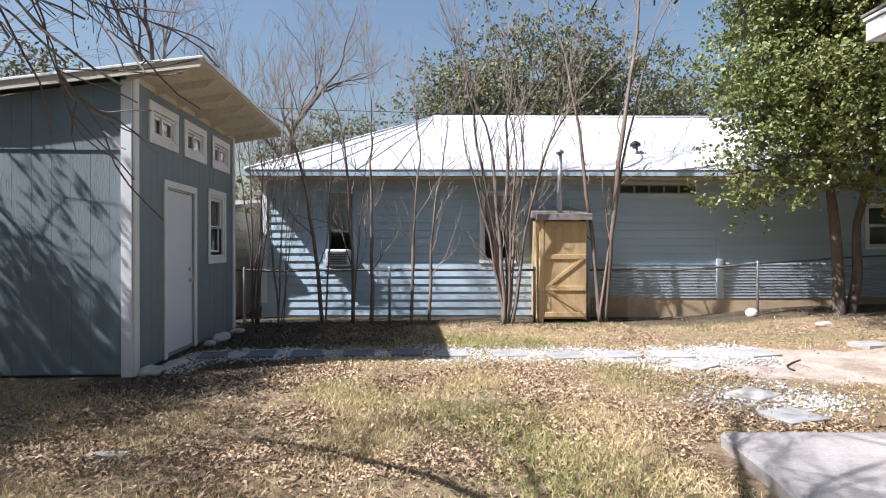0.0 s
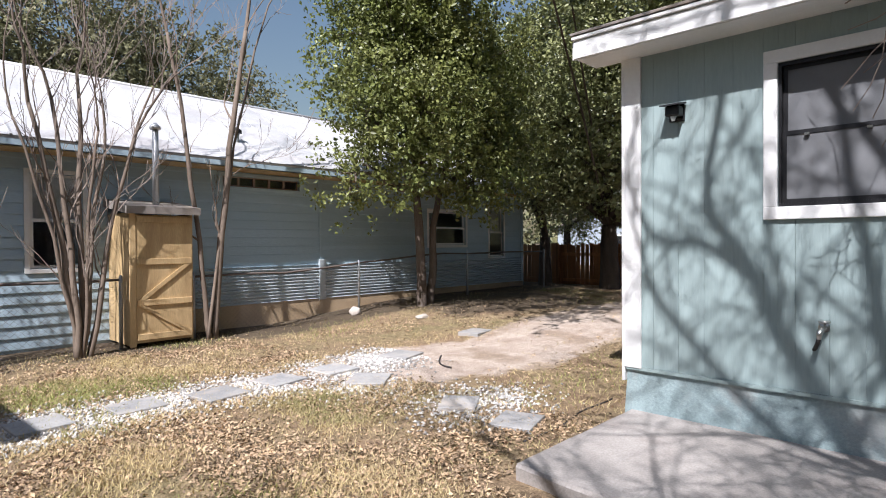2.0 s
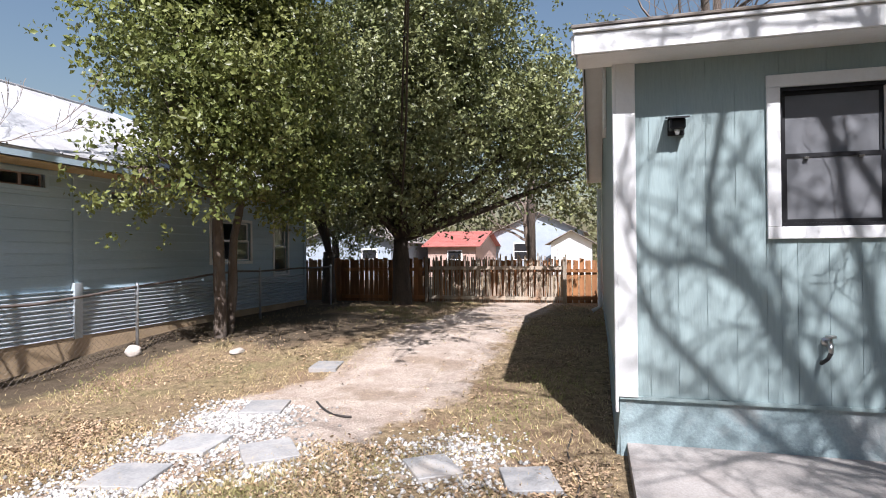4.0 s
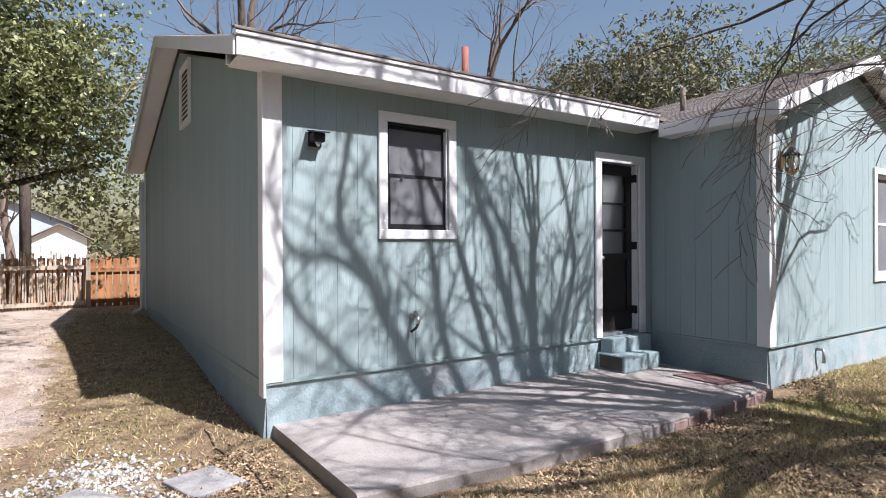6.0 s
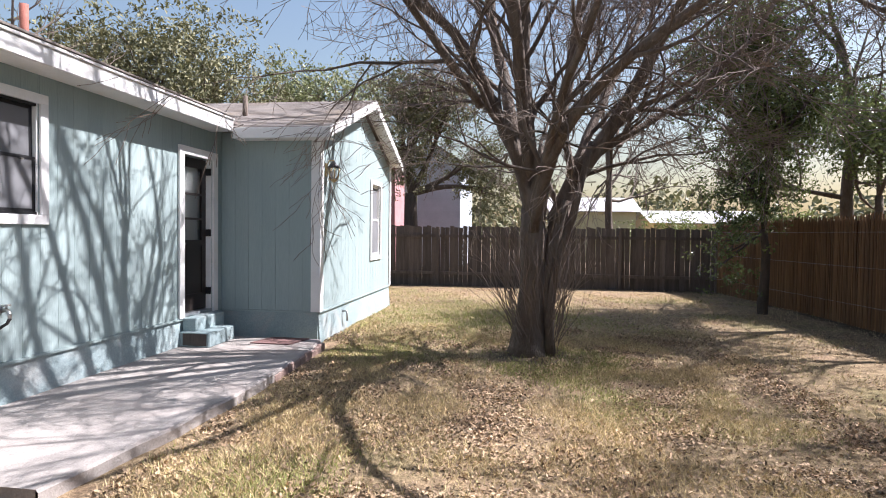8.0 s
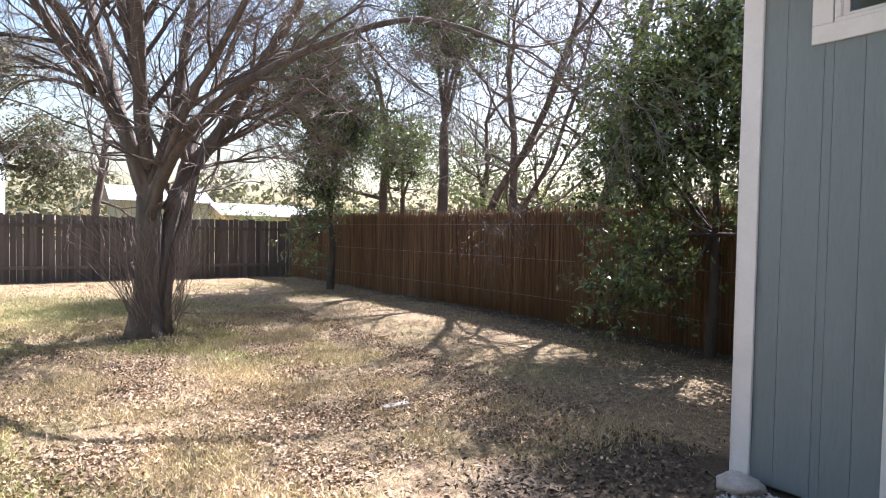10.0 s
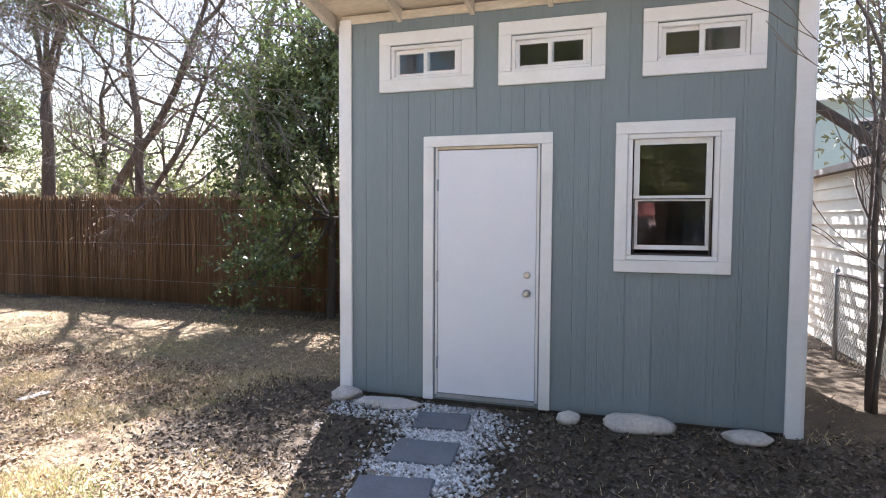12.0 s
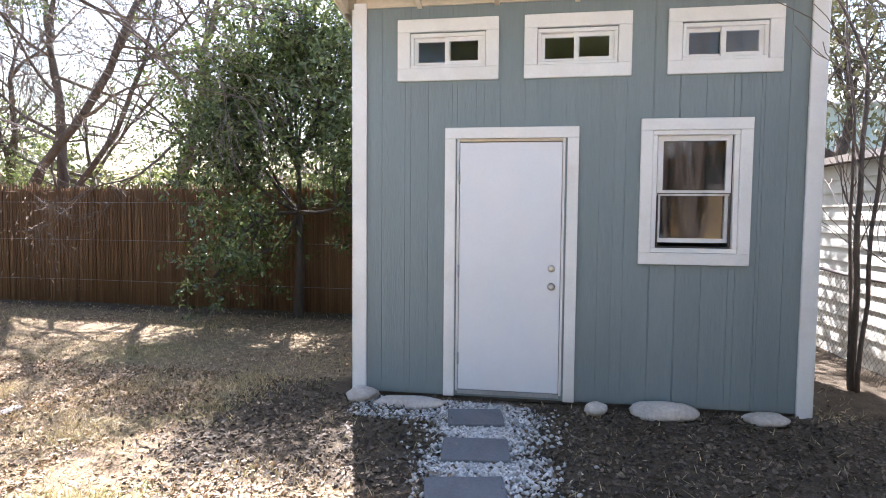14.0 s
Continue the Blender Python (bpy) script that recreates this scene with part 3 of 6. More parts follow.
def sloped_board(name, mat, parent, p, q, depth, width, label=""):
    """A board from p to q whose top edge is that line, with its width along the way."""
    p, q, w = Vector(p), Vector(q), Vector(width)
    dn = Vector((0, 0, -depth))
    s = Shape()
    s.hexa([p, q, q + w, p + w], [p + dn, q + dn, q + w + dn, p + w + dn])
    return part(name, s, mat, parent, label, bevel=0.004)


ez = EAVE - drop + 0.125
sloped_board("fascia", WHITE, house, (HX - OV - 0.022, WN + 0.3, ez), (HX - OV - 0.022, HN + NOV, ez), 0.15, (0.022, 0, 0))
sloped_board("drip_edge", WHITE, house, (HX - OV - 0.04, WN + 0.3, ez + 0.035), (HX - OV - 0.04, HN + NOV + 0.01, ez + 0.035), 0.03, (0.05, 0, 0))
sloped_board("shingle_edge", SHINGLE, house, (HX - OV - 0.05, WN + 0.3, ez + 0.062), (HX - OV - 0.05, HN + NOV + 0.02, ez + 0.062), 0.024, (0.08, 0, 0.022))
boxpart("soffit", WHITE, house, HX - OV, HX - 0.001, WN + 0.31, HN + NOV - 0.02, EAVE - 0.13, EAVE - 0.115)
boxpart("eave_return", WHITE, house, HX - 0.03, HX - 0.001, HN + 0.045, HN + NOV - 0.002, EAVE - 0.114, EAVE + 0.05)
for xa, xb in ((HX - OV, MIDX), (HE + OV, MIDX)):
    sloped_board("rake_board", WHITE, house, (xa, HN + NOV, ez), (xb, HN + NOV, PEAK + 0.125), 0.15, (0, 0.022, 0))
    sloped_board("soffit", WHITE, house, (xa, HN + 0.02, ez - 0.05), (xb, HN + 0.02, PEAK + 0.06), 0.015, (0, NOV - 0.03, 0))
wez = WEAVE - wdrop + 0.125
sloped_board("fascia", WHITE, house, (WR, WN + 0.3, wez), (HX - OV - 0.023, WN + 0.3, wez), 0.15, (0, 0.022, 0))
boxpart("soffit", WHITE, house, WR + 0.02, HX - OV, WN + 0.02, WN + 0.3, WEAVE - 0.13, WEAVE - 0.115)
for ya, wez in ((WN + 0.32, wez), (WS - 0.16, wez + 0.37 * 0.16)):
    sloped_board("rake_board", WHITE, house, (WR - 0.022, ya, wez), (WR - 0.022, WMID, WPEAK + 0.125), 0.15, (0.022, 0, 0))
    sloped_board("soffit", WHITE, house, (WR, ya, wez - 0.05), (WR, WMID, WPEAK + 0.06), 0.015, (WX - WR - 0.02, 0, 0))


def house_window(pl, hole, w, wb, blind):
    a0, a1, z0, z1 = hole
    win = pl.slab("window", WHITE, house, a0 + 0.001, a0 + 0.02, -0.11, 0.012, z0, z1, "white-trimmed sash window with dark insect screen")
    trim_frame(pl, win, WHITE, a0 - w, a1 + w, z0 - wb, z1 + w, w, 0.019, 0.045, wb=wb)
    mid = (z0 + z1) / 2
    frame_s = Shape()
    pl.block(frame_s, a0 + 0.021, a1 - 0.001, -0.10, 0.014, z1 - 0.025, z1 - 0.001)
    pl.block(frame_s, a0 + 0.021, a1 - 0.001, -0.10, 0.014, z0 + 0.001, z0 + 0.025)
    pl.block(frame_s, a1 - 0.02, a1 - 0.001, -0.10, 0.014, z0 + 0.026, z1 - 0.026)
    part("window_frame", frame_s, BLACK if blind else WHITE, win)
    sash(pl, win, BLACK if blind else WHITE, a0 + 0.022, a1 - 0.022, mid, z1 - 0.026, 0.028, -0.045, True, SCREEN)
    sash(pl, win, BLACK if blind else WHITE, a0 + 0.022, a1 - 0.022, z0 + 0.026, mid + 0.02, 0.028, -0.015, True, SCREEN)
    for k in (0.25, 0.75):
        a = a0 + (a1 - a0) * k
        pl.slab("latch", NICKEL, win, a - 0.015, a + 0.015, 0.0, 0.02, mid - 0.02, mid - 0.005)
    pl.slab("curtain", CURTAIN, win, a0 + 0.03, a1 - 0.03, -0.20, -0.19, z0 + 0.03, z1 - 0.03)


house_window(west, WIN, 0.09, 0.09, True)
house_window(wing_west, WWIN, 0.085, 0.085, False)

# back door: white casing, dark half-glazed leaf
door = west.slab("door", WHITE, house, DOOR[0] + 0.001, DOOR[0] + 0.03, -0.11, 0.012, DOOR[2], DOOR[3], "dark half-glazed back door in a white casing")
trim_frame(west, door, WHITE, DOOR[0] - 0.11, DOOR[1] + 0.11, SILL, DOOR[3] + 0.11, 0.11, 0.019, 0.05, bottom=False)
west.slab("jamb", WHITE, door, DOOR[1] - 0.03, DOOR[1] - 0.001, -0.11, 0.012, DOOR[2], DOOR[3])
west.slab("threshold", GALV, door, DOOR[0] + 0.031, DOOR[1] - 0.031, -0.11, 0.03, DOOR[2] - 0.02, DOOR[2] + 0.015)
D0, D1 = DOOR[0] + 0.032, DOOR[1] - 0.032
leaf_s = Shape()
for a0, a1, z0, z1 in ((D0, D0 + 0.1, DOOR[2] + 0.02, DOOR[3] - 0.01), (D1 - 0.1, D1, DOOR[2] + 0.02, DOOR[3] - 0.01), (D0 + 0.1, D1 - 0.1, DOOR[3] - 0.14, DOOR[3] - 0.01),
                       (D0 + 0.1, D1 - 0.1, 1.42, 1.5), (D0 + 0.1, D1 - 0.1, 1.78, 1.81), (D0 + 0.1, D1 - 0.1, 2.12, 2.15), (D0 + 0.1, D1 - 0.1, DOOR[2] + 0.02, 0.75)):
    west.block(leaf_s, a0, a1, -0.10, -0.06, z0, z1)
leaf = part("door_leaf", leaf_s, DARKWOOD, door, "near-black painted door leaf")
west.slab("panel", DARKWOOD, leaf, D0 + 0.1, D1 - 0.1, -0.095, -0.075, 0.75, 1.42)
for z0, z1 in ((1.5, 1.78), (1.81, 2.12), (2.15, DOOR[3] - 0.14)):
    west.slab("pane", GLASS, leaf, D0 + 0.1, D1 - 0.1, -0.085, -0.079, z0, z1)
west.slab("curtain", CURTAIN, leaf, D0 + 0.1, D1 - 0.1, -0.14, -0.13, 1.45, DOOR[3] - 0.05)
for z in (0.72, 1.55, 2.42):
    west.slab("hinge", BLACK, door, DOOR[0] + 0.025, DOOR[0] + 0.055, -0.05, 0.02, z, z + 0.1)
tubepart("door_knob", NICKEL, door, [west.p(D1 - 0.05, -0.06, 1.45), west.p(D1 - 0.05, 0.0, 1.45)], [0.028, 0.02])

# gable vent, wall spout, floodlight and lantern
vent = north.slab("gable_vent", GREYWOOD, house, 7.05, 7.65, 0.019, 0.03, 3.28, 4.02, "white louvred gable vent")
trim_frame(north, vent, WHITE, 7.0, 7.7, 3.23, 4.07, 0.06, 0.02, 0.06)
for i in range(11):
    z = 3.31 + i * 0.066
    s = Shape()
    s.hexa([north.p(7.06, 0.028, z + 0.03), north.p(7.64, 0.028, z + 0.03), north.p(7.64, 0.032, z + 0.036), north.p(7.06, 0.032, z + 0.036)],
           [north.p(7.06, 0.055, z - 0.02), north.p(7.64, 0.055, z - 0.02), north.p(7.64, 0.058, z - 0.014), north.p(7.06, 0.058, z - 0.014)])
    part("slat", s, WHITE, vent)
tubepart("downspout", WHITE, house, [(HE - 0.05, HN + 0.09, 2.95), (HE - 0.05, HN + 0.09, 0.42), (HE - 0.05, HN + 0.25, 0.32)], 0.045)


def spigot():
    t = thing("spigot", "chrome outdoor tap with a black hose stub on the wall", "tap")
    y, z = 2.25, 0.93
    tubepart("flange", NICKEL, t, [west.p(y, 0.017, z), west.p(y, 0.03, z)], 0.035)
    tubepart("pipe", NICKEL, t, [west.p(y, 0.028, z), west.p(y, 0.10, z), west.p(y + 0.01, 0.13, z - 0.03), west.p(y + 0.01, 0.135, z - 0.07)], [0.017, 0.017, 0.019, 0.015])
    tubepart("valve_wheel", NICKEL, t, [west.p(y - 0.01, 0.08, z + 0.035), west.p(y - 0.01, 0.08, z + 0.05)], 0.036, 10)
    tubepart("stem", NICKEL, t, [west.p(y - 0.01, 0.08, z), west.p(y - 0.01, 0.08, z + 0.036)], 0.009)
    tubepart("hose_stub", RUBBER, t, [west.p(y + 0.01, 0.135, z - 0.065), west.p(y + 0.025, 0.12, z - 0.11), west.p(y + 0.05, 0.07, z - 0.15), west.p(y + 0.04, 0.05, z - 0.14)], [0.015, 0.013, 0.013, 0.011])


def flood_lamp():
    t = thing("wall_lamp", "black outdoor motion lamp fixed under the eave", "lamp")
    y, z = 3.24, 2.55
    west.slab("base_plate", BLACK, t, y - 0.06, y + 0.06, 0.017, 0.035, z - 0.08, z + 0.05, bevel=0.004)
    west.slab("housing", BLACK, t, y - 0.055, y + 0.055, 0.036, 0.14, z - 0.05, z + 0.03, bevel=0.01)
    s = Shape()
    s.hexa([west.p(y - 0.075, 0.03, z + 0.05), west.p(y + 0.075, 0.03, z + 0.05), west.p(y + 0.075, 0.19, z + 0.02), west.p(y - 0.075, 0.19, z + 0.02)],
           [west.p(y - 0.075, 0.03, z + 0.065), west.p(y + 0.075, 0.03, z + 0.065), west.p(y + 0.075, 0.19, z + 0.032), west.p(y - 0.075, 0.19, z + 0.032)])
    part("solar_top", s, BLACK, t)
    tubepart("sensor", WHITE, t, [west.p(y, 0.10, z - 0.05), west.p(y, 0.105, z - 0.085)], [0.024, 0.012])


def lantern():
    t = thing("wall_lantern", "brass wall lantern with clear glass beside the corner", "lamp")
    y, z, d = -1.70, 2.50, 0.14
    wing_west.slab("back_plate", BRASS, t, y - 0.05, y + 0.05, 0.018, 0.035, z - 0.04, z + 0.16, bevel=0.004)
    tubepart("arm", BRASS, t, [wing_west.p(y, 0.03, z + 0.12), wing_west.p(y, 0.07, z + 0.20), wing_west.p(y, d, z + 0.20), wing_west.p(y, d, z + 0.165)], 0.01)
    tubepart("cap", BLACK, t, [wing_west.p(y, d, z + 0.19), wing_west.p(y, d, z + 0.15), wing_west.p(y, d, z + 0.09)], [0.02, 0.05, 0.11], 6)
    tubepart("glass", GLASS, t, [wing_west.p(y, d, z + 0.088), wing_west.p(y, d, z - 0.08)], [0.08, 0.06], 6)
    for k in range(6):
        a = k * math.pi / 3 + 0.5
        tubepart("bar", BRASS, t, [wing_west.p(y + 0.088 * math.cos(a), d + 0.088 * math.sin(a), z + 0.09), wing_west.p(y + 0.066 * math.cos(a), d + 0.066 * math.sin(a), z - 0.08)], 0.007, 5)
    tubepart("bottom", BRASS, t, [wing_west.p(y, d, z - 0.078), wing_west.p(y, d, z - 0.10), wing_west.p(y, d, z - 0.125)], [0.07, 0.05, 0.012], 6)
    tubepart("bulb", WHITE, t, [wing_west.p(y, d, z - 0.07), wing_west.p(y, d, z), wing_west.p(y, d, z + 0.05)], [0.015, 0.02, 0.012])


spigot(), flood_lamp(), lantern()
pipe = thing("vent_pipe", "rust-red plumbing vent pipe standing on the roof", "pipe")
tubepart("pipe", RUST, pipe, [(5.0, 0.76, 3.45), (5.0, 0.76, 4.16)], 0.045, 10)
tubepart("flashing", GALV, pipe, [(5.0, 0.76, 3.50), (5.0, 0.76, 3.66)], [0.13, 0.05], 10)
pipe = thing("vent_pipe", "short dark vent pipe on the wing's shingle roof", "pipe")
tubepart("pipe", BARK, pipe, [(3.83, -2.15, 3.25), (3.83, -2.15, 3.80)], 0.04, 10)
tubepart("flashing", GALV, pipe, [(3.83, -2.15, 3.28), (3.83, -2.15, 3.46)], [0.12, 0.045], 10)
t = thing("foundation_pipe", "small grey pipe elbow at the foot of the wall", "pipe")
tubepart("elbow", GALV, t, [wing_west.p(-2.55, 0.02, 0.33), wing_west.p(-2.55, 0.09, 0.33), wing_west.p(-2.55, 0.1, 0.28), wing_west.p(-2.55, 0.1, 0.17)], 0.02)


# ================= patio slab, steps, mat =================
def patio():
    """A poured slab with a wavering front edge; its top is slightly uneven."""
    s = Shape()
    k = 24
    y0, y1 = -1.2, 3.62
    cols = 8
    rows = []
    for i in range(k + 1):
        y = y0 + (y1 - y0) * i / k
        front = 2.2 - 0.16 * math.sin(math.pi * i / k) + 0.035 * noise.noise(Vector((y * 2.2, 0, 5)))
        rows.append([(front + (HX - 0.02 - front) * j / cols, y, 0.105 + 0.006 * noise.noise(Vector((y * 1.5, j * 0.6, 9)))) for j in range(cols + 1)])
    for i in range(k):
        for j in range(cols):
            s.face(rows[i][j], rows[i][j + 1], rows[i + 1][j + 1], rows[i + 1][j])
        a, b = rows[i][0], rows[i + 1][0]
        am, bm_ = (a[0] - 0.018, a[1], a[2] - 0.02), (b[0] - 0.018, b[1], b[2] - 0.02)
        s.face(a, b, bm_, am)
        s.face(am, bm_, (bm_[0] + 0.01, b[1], -0.1), (am[0] + 0.01, a[1], -0.1))
    for r in (rows[0], rows[-1]):
        for j in range(cols):
            s.face(r[j], r[j + 1], (*r[j + 1][:2], -0.1), (*r[j][:2], -0.1))
    tagged(part("patio", s, CONCRETE), "worn grey concrete patio slab along the house wall", "patio", kind="structure")


patio()
for i in range(9):
    y = 0.62 - i * 0.2
    tagged(boxpart("brick", BRICKRED, None, 2.03 + 0.008 * i, 2.12 + 0.008 * i, y - 0.095, y + 0.09, -0.03, 0.075 + 0.008 * (i % 3), bevel=0.012),
           "worn red edging brick along the patio", "brick", "patio edging bricks")
steps = thing("door_steps", "two teal painted concrete steps at the back door", "steps")
boxpart("lower_step", FOUND_TEAL, steps, 3.41, 3.83, -1.02, -0.36, 0.10, 0.30, bevel=0.012)
boxpart("upper_step", FOUND_TEAL, steps, 3.63, 3.825, -1.14, -0.42, 0.105, 0.475, bevel=0.012)
# dark sheet added on the north face in place of the step's shade
boxpart("riser_patch", GREYWOOD, steps, 3.45, 3.78, -0.36, -0.352, 0.125, 0.28)
mat_s = Shape()
for i in range(10):
    for j in range(6):
        z = [0.114 + 0.004 * noise.noise(Vector((a, b, 2))) for a, b in ((i, j), (i + 1, j), (i + 1, j + 1), (i, j + 1))]
        q = [(2.36 + 0.055 * a + 0.02 * b, -1.17 + 0.075 * b, zz + 0.008) for (a, b), zz in zip(((i, j), (i + 1, j), (i + 1, j + 1), (i, j + 1)), z)]
        mat_s.hexa([(x, y, 0.108) for x, y, _ in q], q)
tagged(part("doormat", mat_s, MAT_RUG), "faded red woven doormat on the patio slab", "mat")

# ================= the shed =================
SX, S0, S1, SW = -3.36, 5.91, 9.56, -6.3
# the shed stands three degrees out of line with the house
SKEW = Matrix.Translation((-3.36, 7.6, 0)) @ Matrix.Rotation(radians(3.0), 4, "Z") @ Matrix.Translation((3.36, -7.6, 0))
shed = thing("shed", "slate-blue painted garden shed with white trim and sloping roof", "shed")
shed.matrix_basis = SKEW
front = Plane("x", SX, 1)
sside = Plane("y", S0, -1)
nside = Plane("y", S1, 1)
back = Plane("x", SW, -1)


def shed_roof(x):
    return 3.50 + 0.137 * (x + 2.55)


SDOOR = (6.775, 7.665, 0.07, 2.205)
SWIN = (8.345, 8.99, 1.29, 2.25)
CLERE = [(y0 + 0.11, y0 + 0.73, 2.79, 3.07) for y0 in (6.27, 7.32, 8.435)]
holes = [SDOOR, SWIN] + CLERE
wf = backing(front, "wall", SLATE, shed, S0, S1, 0.03, 3.36, holes)
upright_siding(front, wf, SLATE, S0 + 0.02, S1 - 0.02, 0.04, lambda a: 3.34, holes, 0.203)
ws = backing(sside, "wall", SLATE, shed, SW, SX, 0.03, 3.0, [])
upright_siding(sside, ws, SLATE, SW, SX - 0.02, 0.04, lambda a: shed_roof(a) - 0.08, [], 0.203)
sside.slab("belt_flashing", SLATE, shed, SW, SX - 0.1, 0.019, 0.028, 2.52, 2.535)
wn_ = backing(nside, "wall", SLATE, shed, SW, SX, 0.03, 3.0, [])
upright_siding(nside, wn_, SLATE, SW, SX - 0.02, 0.04, lambda a: shed_roof(a) - 0.08, [], 0.203)
backing(back, "wall", SLATE, shed, S0, S1, 0.03, 3.0, [])
boxpart("floor", GREYWOOD, shed, SW, SX - 0.01, S0 + 0.01, S1 - 0.01, 0.0, 0.06)
front.slab("corner_board", WHITE, shed, S0 - 0.02, S0 + 0.09, 0.019, 0.043, 0.0, 3.34, bevel=0.004)
front.slab("corner_board", WHITE, shed, S1 - 0.09, S1 + 0.02, 0.019, 0.043, -0.02, 3.34, bevel=0.004)
sside.slab("corner_board", WHITE, shed, SX - 0.1, SX + 0.018, 0.019, 0.043, 0.0, 3.30, bevel=0.004)
nside.slab("corner_board", WHITE, shed, SX - 0.1, SX + 0.018, 0.019, 0.043, 0.0, 3.30, bevel=0.004)
front.slab("frieze_board", SOFFIT, shed, S0, S1, 0.019, 0.036, 3.30, 3.37)
RX0, RX1, RY0, RY1 = SW - 0.25, -2.55, S0 - 0.14, S1 + 0.14
s = Shape()
s.hexa([(RX0, RY0, shed_roof(RX0)), (RX1, RY0, shed_roof(RX1)), (RX1, RY1, shed_roof(RX1)), (RX0, RY1, shed_roof(RX0))],
       [(RX0, RY0, shed_roof(RX0) + 0.02), (RX1, RY0, shed_roof(RX1) + 0.02), (RX1, RY1, shed_roof(RX1) + 0.02), (RX0, RY1, shed_roof(RX0) + 0.02)])
roof_deck = part("roof", s, SOFFIT, shed, "plywood roof deck with exposed rafter tails")
s = Shape()
s.hexa([(RX0, RY0 - 0.01, shed_roof(RX0) + 0.021), (RX1 + 0.01, RY0 - 0.01, shed_roof(RX1) + 0.021), (RX1 + 0.01, RY1 + 0.01, shed_roof(RX1) + 0.021), (RX0, RY1 + 0.01, shed_roof(RX0) + 0.021)],
       [(RX0, RY0 - 0.01, shed_roof(RX0) + 0.04), (RX1 + 0.01, RY0 - 0.01, shed_roof(RX1) + 0.04), (RX1 + 0.01, RY1 + 0.01, shed_roof(RX1) + 0.04), (RX0, RY1 + 0.01, shed_roof(RX0) + 0.04)])
part("roofing", s, SHINGLE, roof_deck)
for i in range(7):
    y = RY0 + 0.02 + (RY1 - RY0 - 0.08) * i / 6
    s = Shape()
    x1 = RX1 - 0.06
    s.hexa([(SX, y, shed_roof(SX) - 0.11), (x1 - 0.12, y, shed_roof(x1) - 0.10), (x1 - 0.12, y + 0.04, shed_roof(x1) - 0.10), (SX, y + 0.04, shed_roof(SX) - 0.11)],
           [(SX, y, shed_roof(SX) - 0.002), (x1, y, shed_roof(x1) - 0.002), (x1, y + 0.04, shed_roof(x1) - 0.002), (SX, y + 0.04, shed_roof(SX) - 0.002)])
    part("rafter_tail", s, SOFFIT, roof_deck)
sloped_board("fascia", SOFFIT, shed, (RX0, RY0 - 0.02, shed_roof(RX0) + 0.02), (RX1, RY0 - 0.02, shed_roof(RX1) + 0.02), 0.10, (0, 0.02, 0))
sloped_board("fascia", SOFFIT, shed, (RX0, RY1, shed_roof(RX0) + 0.02), (RX1, RY1, shed_roof(RX1) + 0.02), 0.10, (0, 0.02, 0))
sloped_board("drip_edge", WHITE, shed, (RX0, RY0 - 0.035, shed_roof(RX0) + 0.045), (RX1 + 0.02, RY0 - 0.035, shed_roof(RX1) + 0.045), 0.03, (0, 0.015, 0))
sloped_board("drip_edge", WHITE, shed, (RX1 + 0.011, RY0 - 0.035, shed_roof(RX1) + 0.045), (RX1 + 0.011, RY1 + 0.02, shed_roof(RX1) + 0.045), 0.03, (0.015, 0, 0))

sd = front.slab("door", WHITE, shed, SDOOR[0] + 0.001, SDOOR[0] + 0.02, -0.10, 0.01, SDOOR[2], SDOOR[3], "plain white steel shed door in white trim")
trim_frame(front, sd, WHITE, SDOOR[0] - 0.098, SDOOR[1] + 0.105, 0.03, SDOOR[3] + 0.09, 0.09, 0.019, 0.043, bottom=False)
front.slab("jamb", WHITE, sd, SDOOR[1] - 0.02, SDOOR[1] - 0.001, -0.10, 0.01, SDOOR[2], SDOOR[3])
front.slab("head_jamb", SOFFIT, sd, SDOOR[0] + 0.02, SDOOR[1] - 0.02, -0.10, 0.012, SDOOR[3] - 0.022, SDOOR[3] - 0.001)
front.slab("threshold", GALV, sd, SDOOR[0] + 0.02, SDOOR[1] - 0.02, -0.10, 0.02, SDOOR[2] - 0.02, SDOOR[2] + 0.012)
dl = front.slab("door_leaf", DOORWHITE, sd, SDOOR[0] + 0.025, SDOOR[1] - 0.024, -0.035, 0.006, SDOOR[2] + 0.016, SDOOR[3] - 0.03, "smooth white door leaf", bevel=0.003)
for z, r in ((0.985, 0.032), (1.135, 0.03)):
    y = SDOOR[1] - 0.095
    k = tubepart("door_knob" if z < 1 else "deadbolt", NICKEL, sd, [front.p(y, 0.006, z), front.p(y, 0.014, z), front.p(y, 0.03, z), front.p(y, 0.036, z), front.p(y, 0.06, z), front.p(y, 0.066, z)] if z < 1
                 else [front.p(y, 0.006, z), front.p(y, 0.018, z), front.p(y, 0.022, z)], [r, r, 0.012, 0.024, 0.027, 0.018] if z < 1 else [r, r * 0.95, r * 0.6], 14)
for z in (0.30, 1.05, 1.83):
    tubepart("hinge", GALV, sd, [front.p(SDOOR[0] + 0.022, 0.012, z), front.p(SDOOR[0] + 0.022, 0.012, z + 0.1)], 0.008)

sw = front.slab("window", WHITE, shed, SWIN[0] + 0.001, SWIN[0] + 0.02, -0.10, 0.012, SWIN[2], SWIN[3], "white vinyl sash window, lower sash slightly raised")
trim_frame(front, sw, WHITE, SWIN[0] - 0.095, SWIN[1] + 0.095, SWIN[2] - 0.10, SWIN[3] + 0.095, 0.092, 0.019, 0.043)
trim_frame(front, sw, WHITE, SWIN[0] - 0.002, SWIN[1] + 0.002, SWIN[2] - 0.005, SWIN[3] + 0.002, 0.036, -0.02, 0.03)
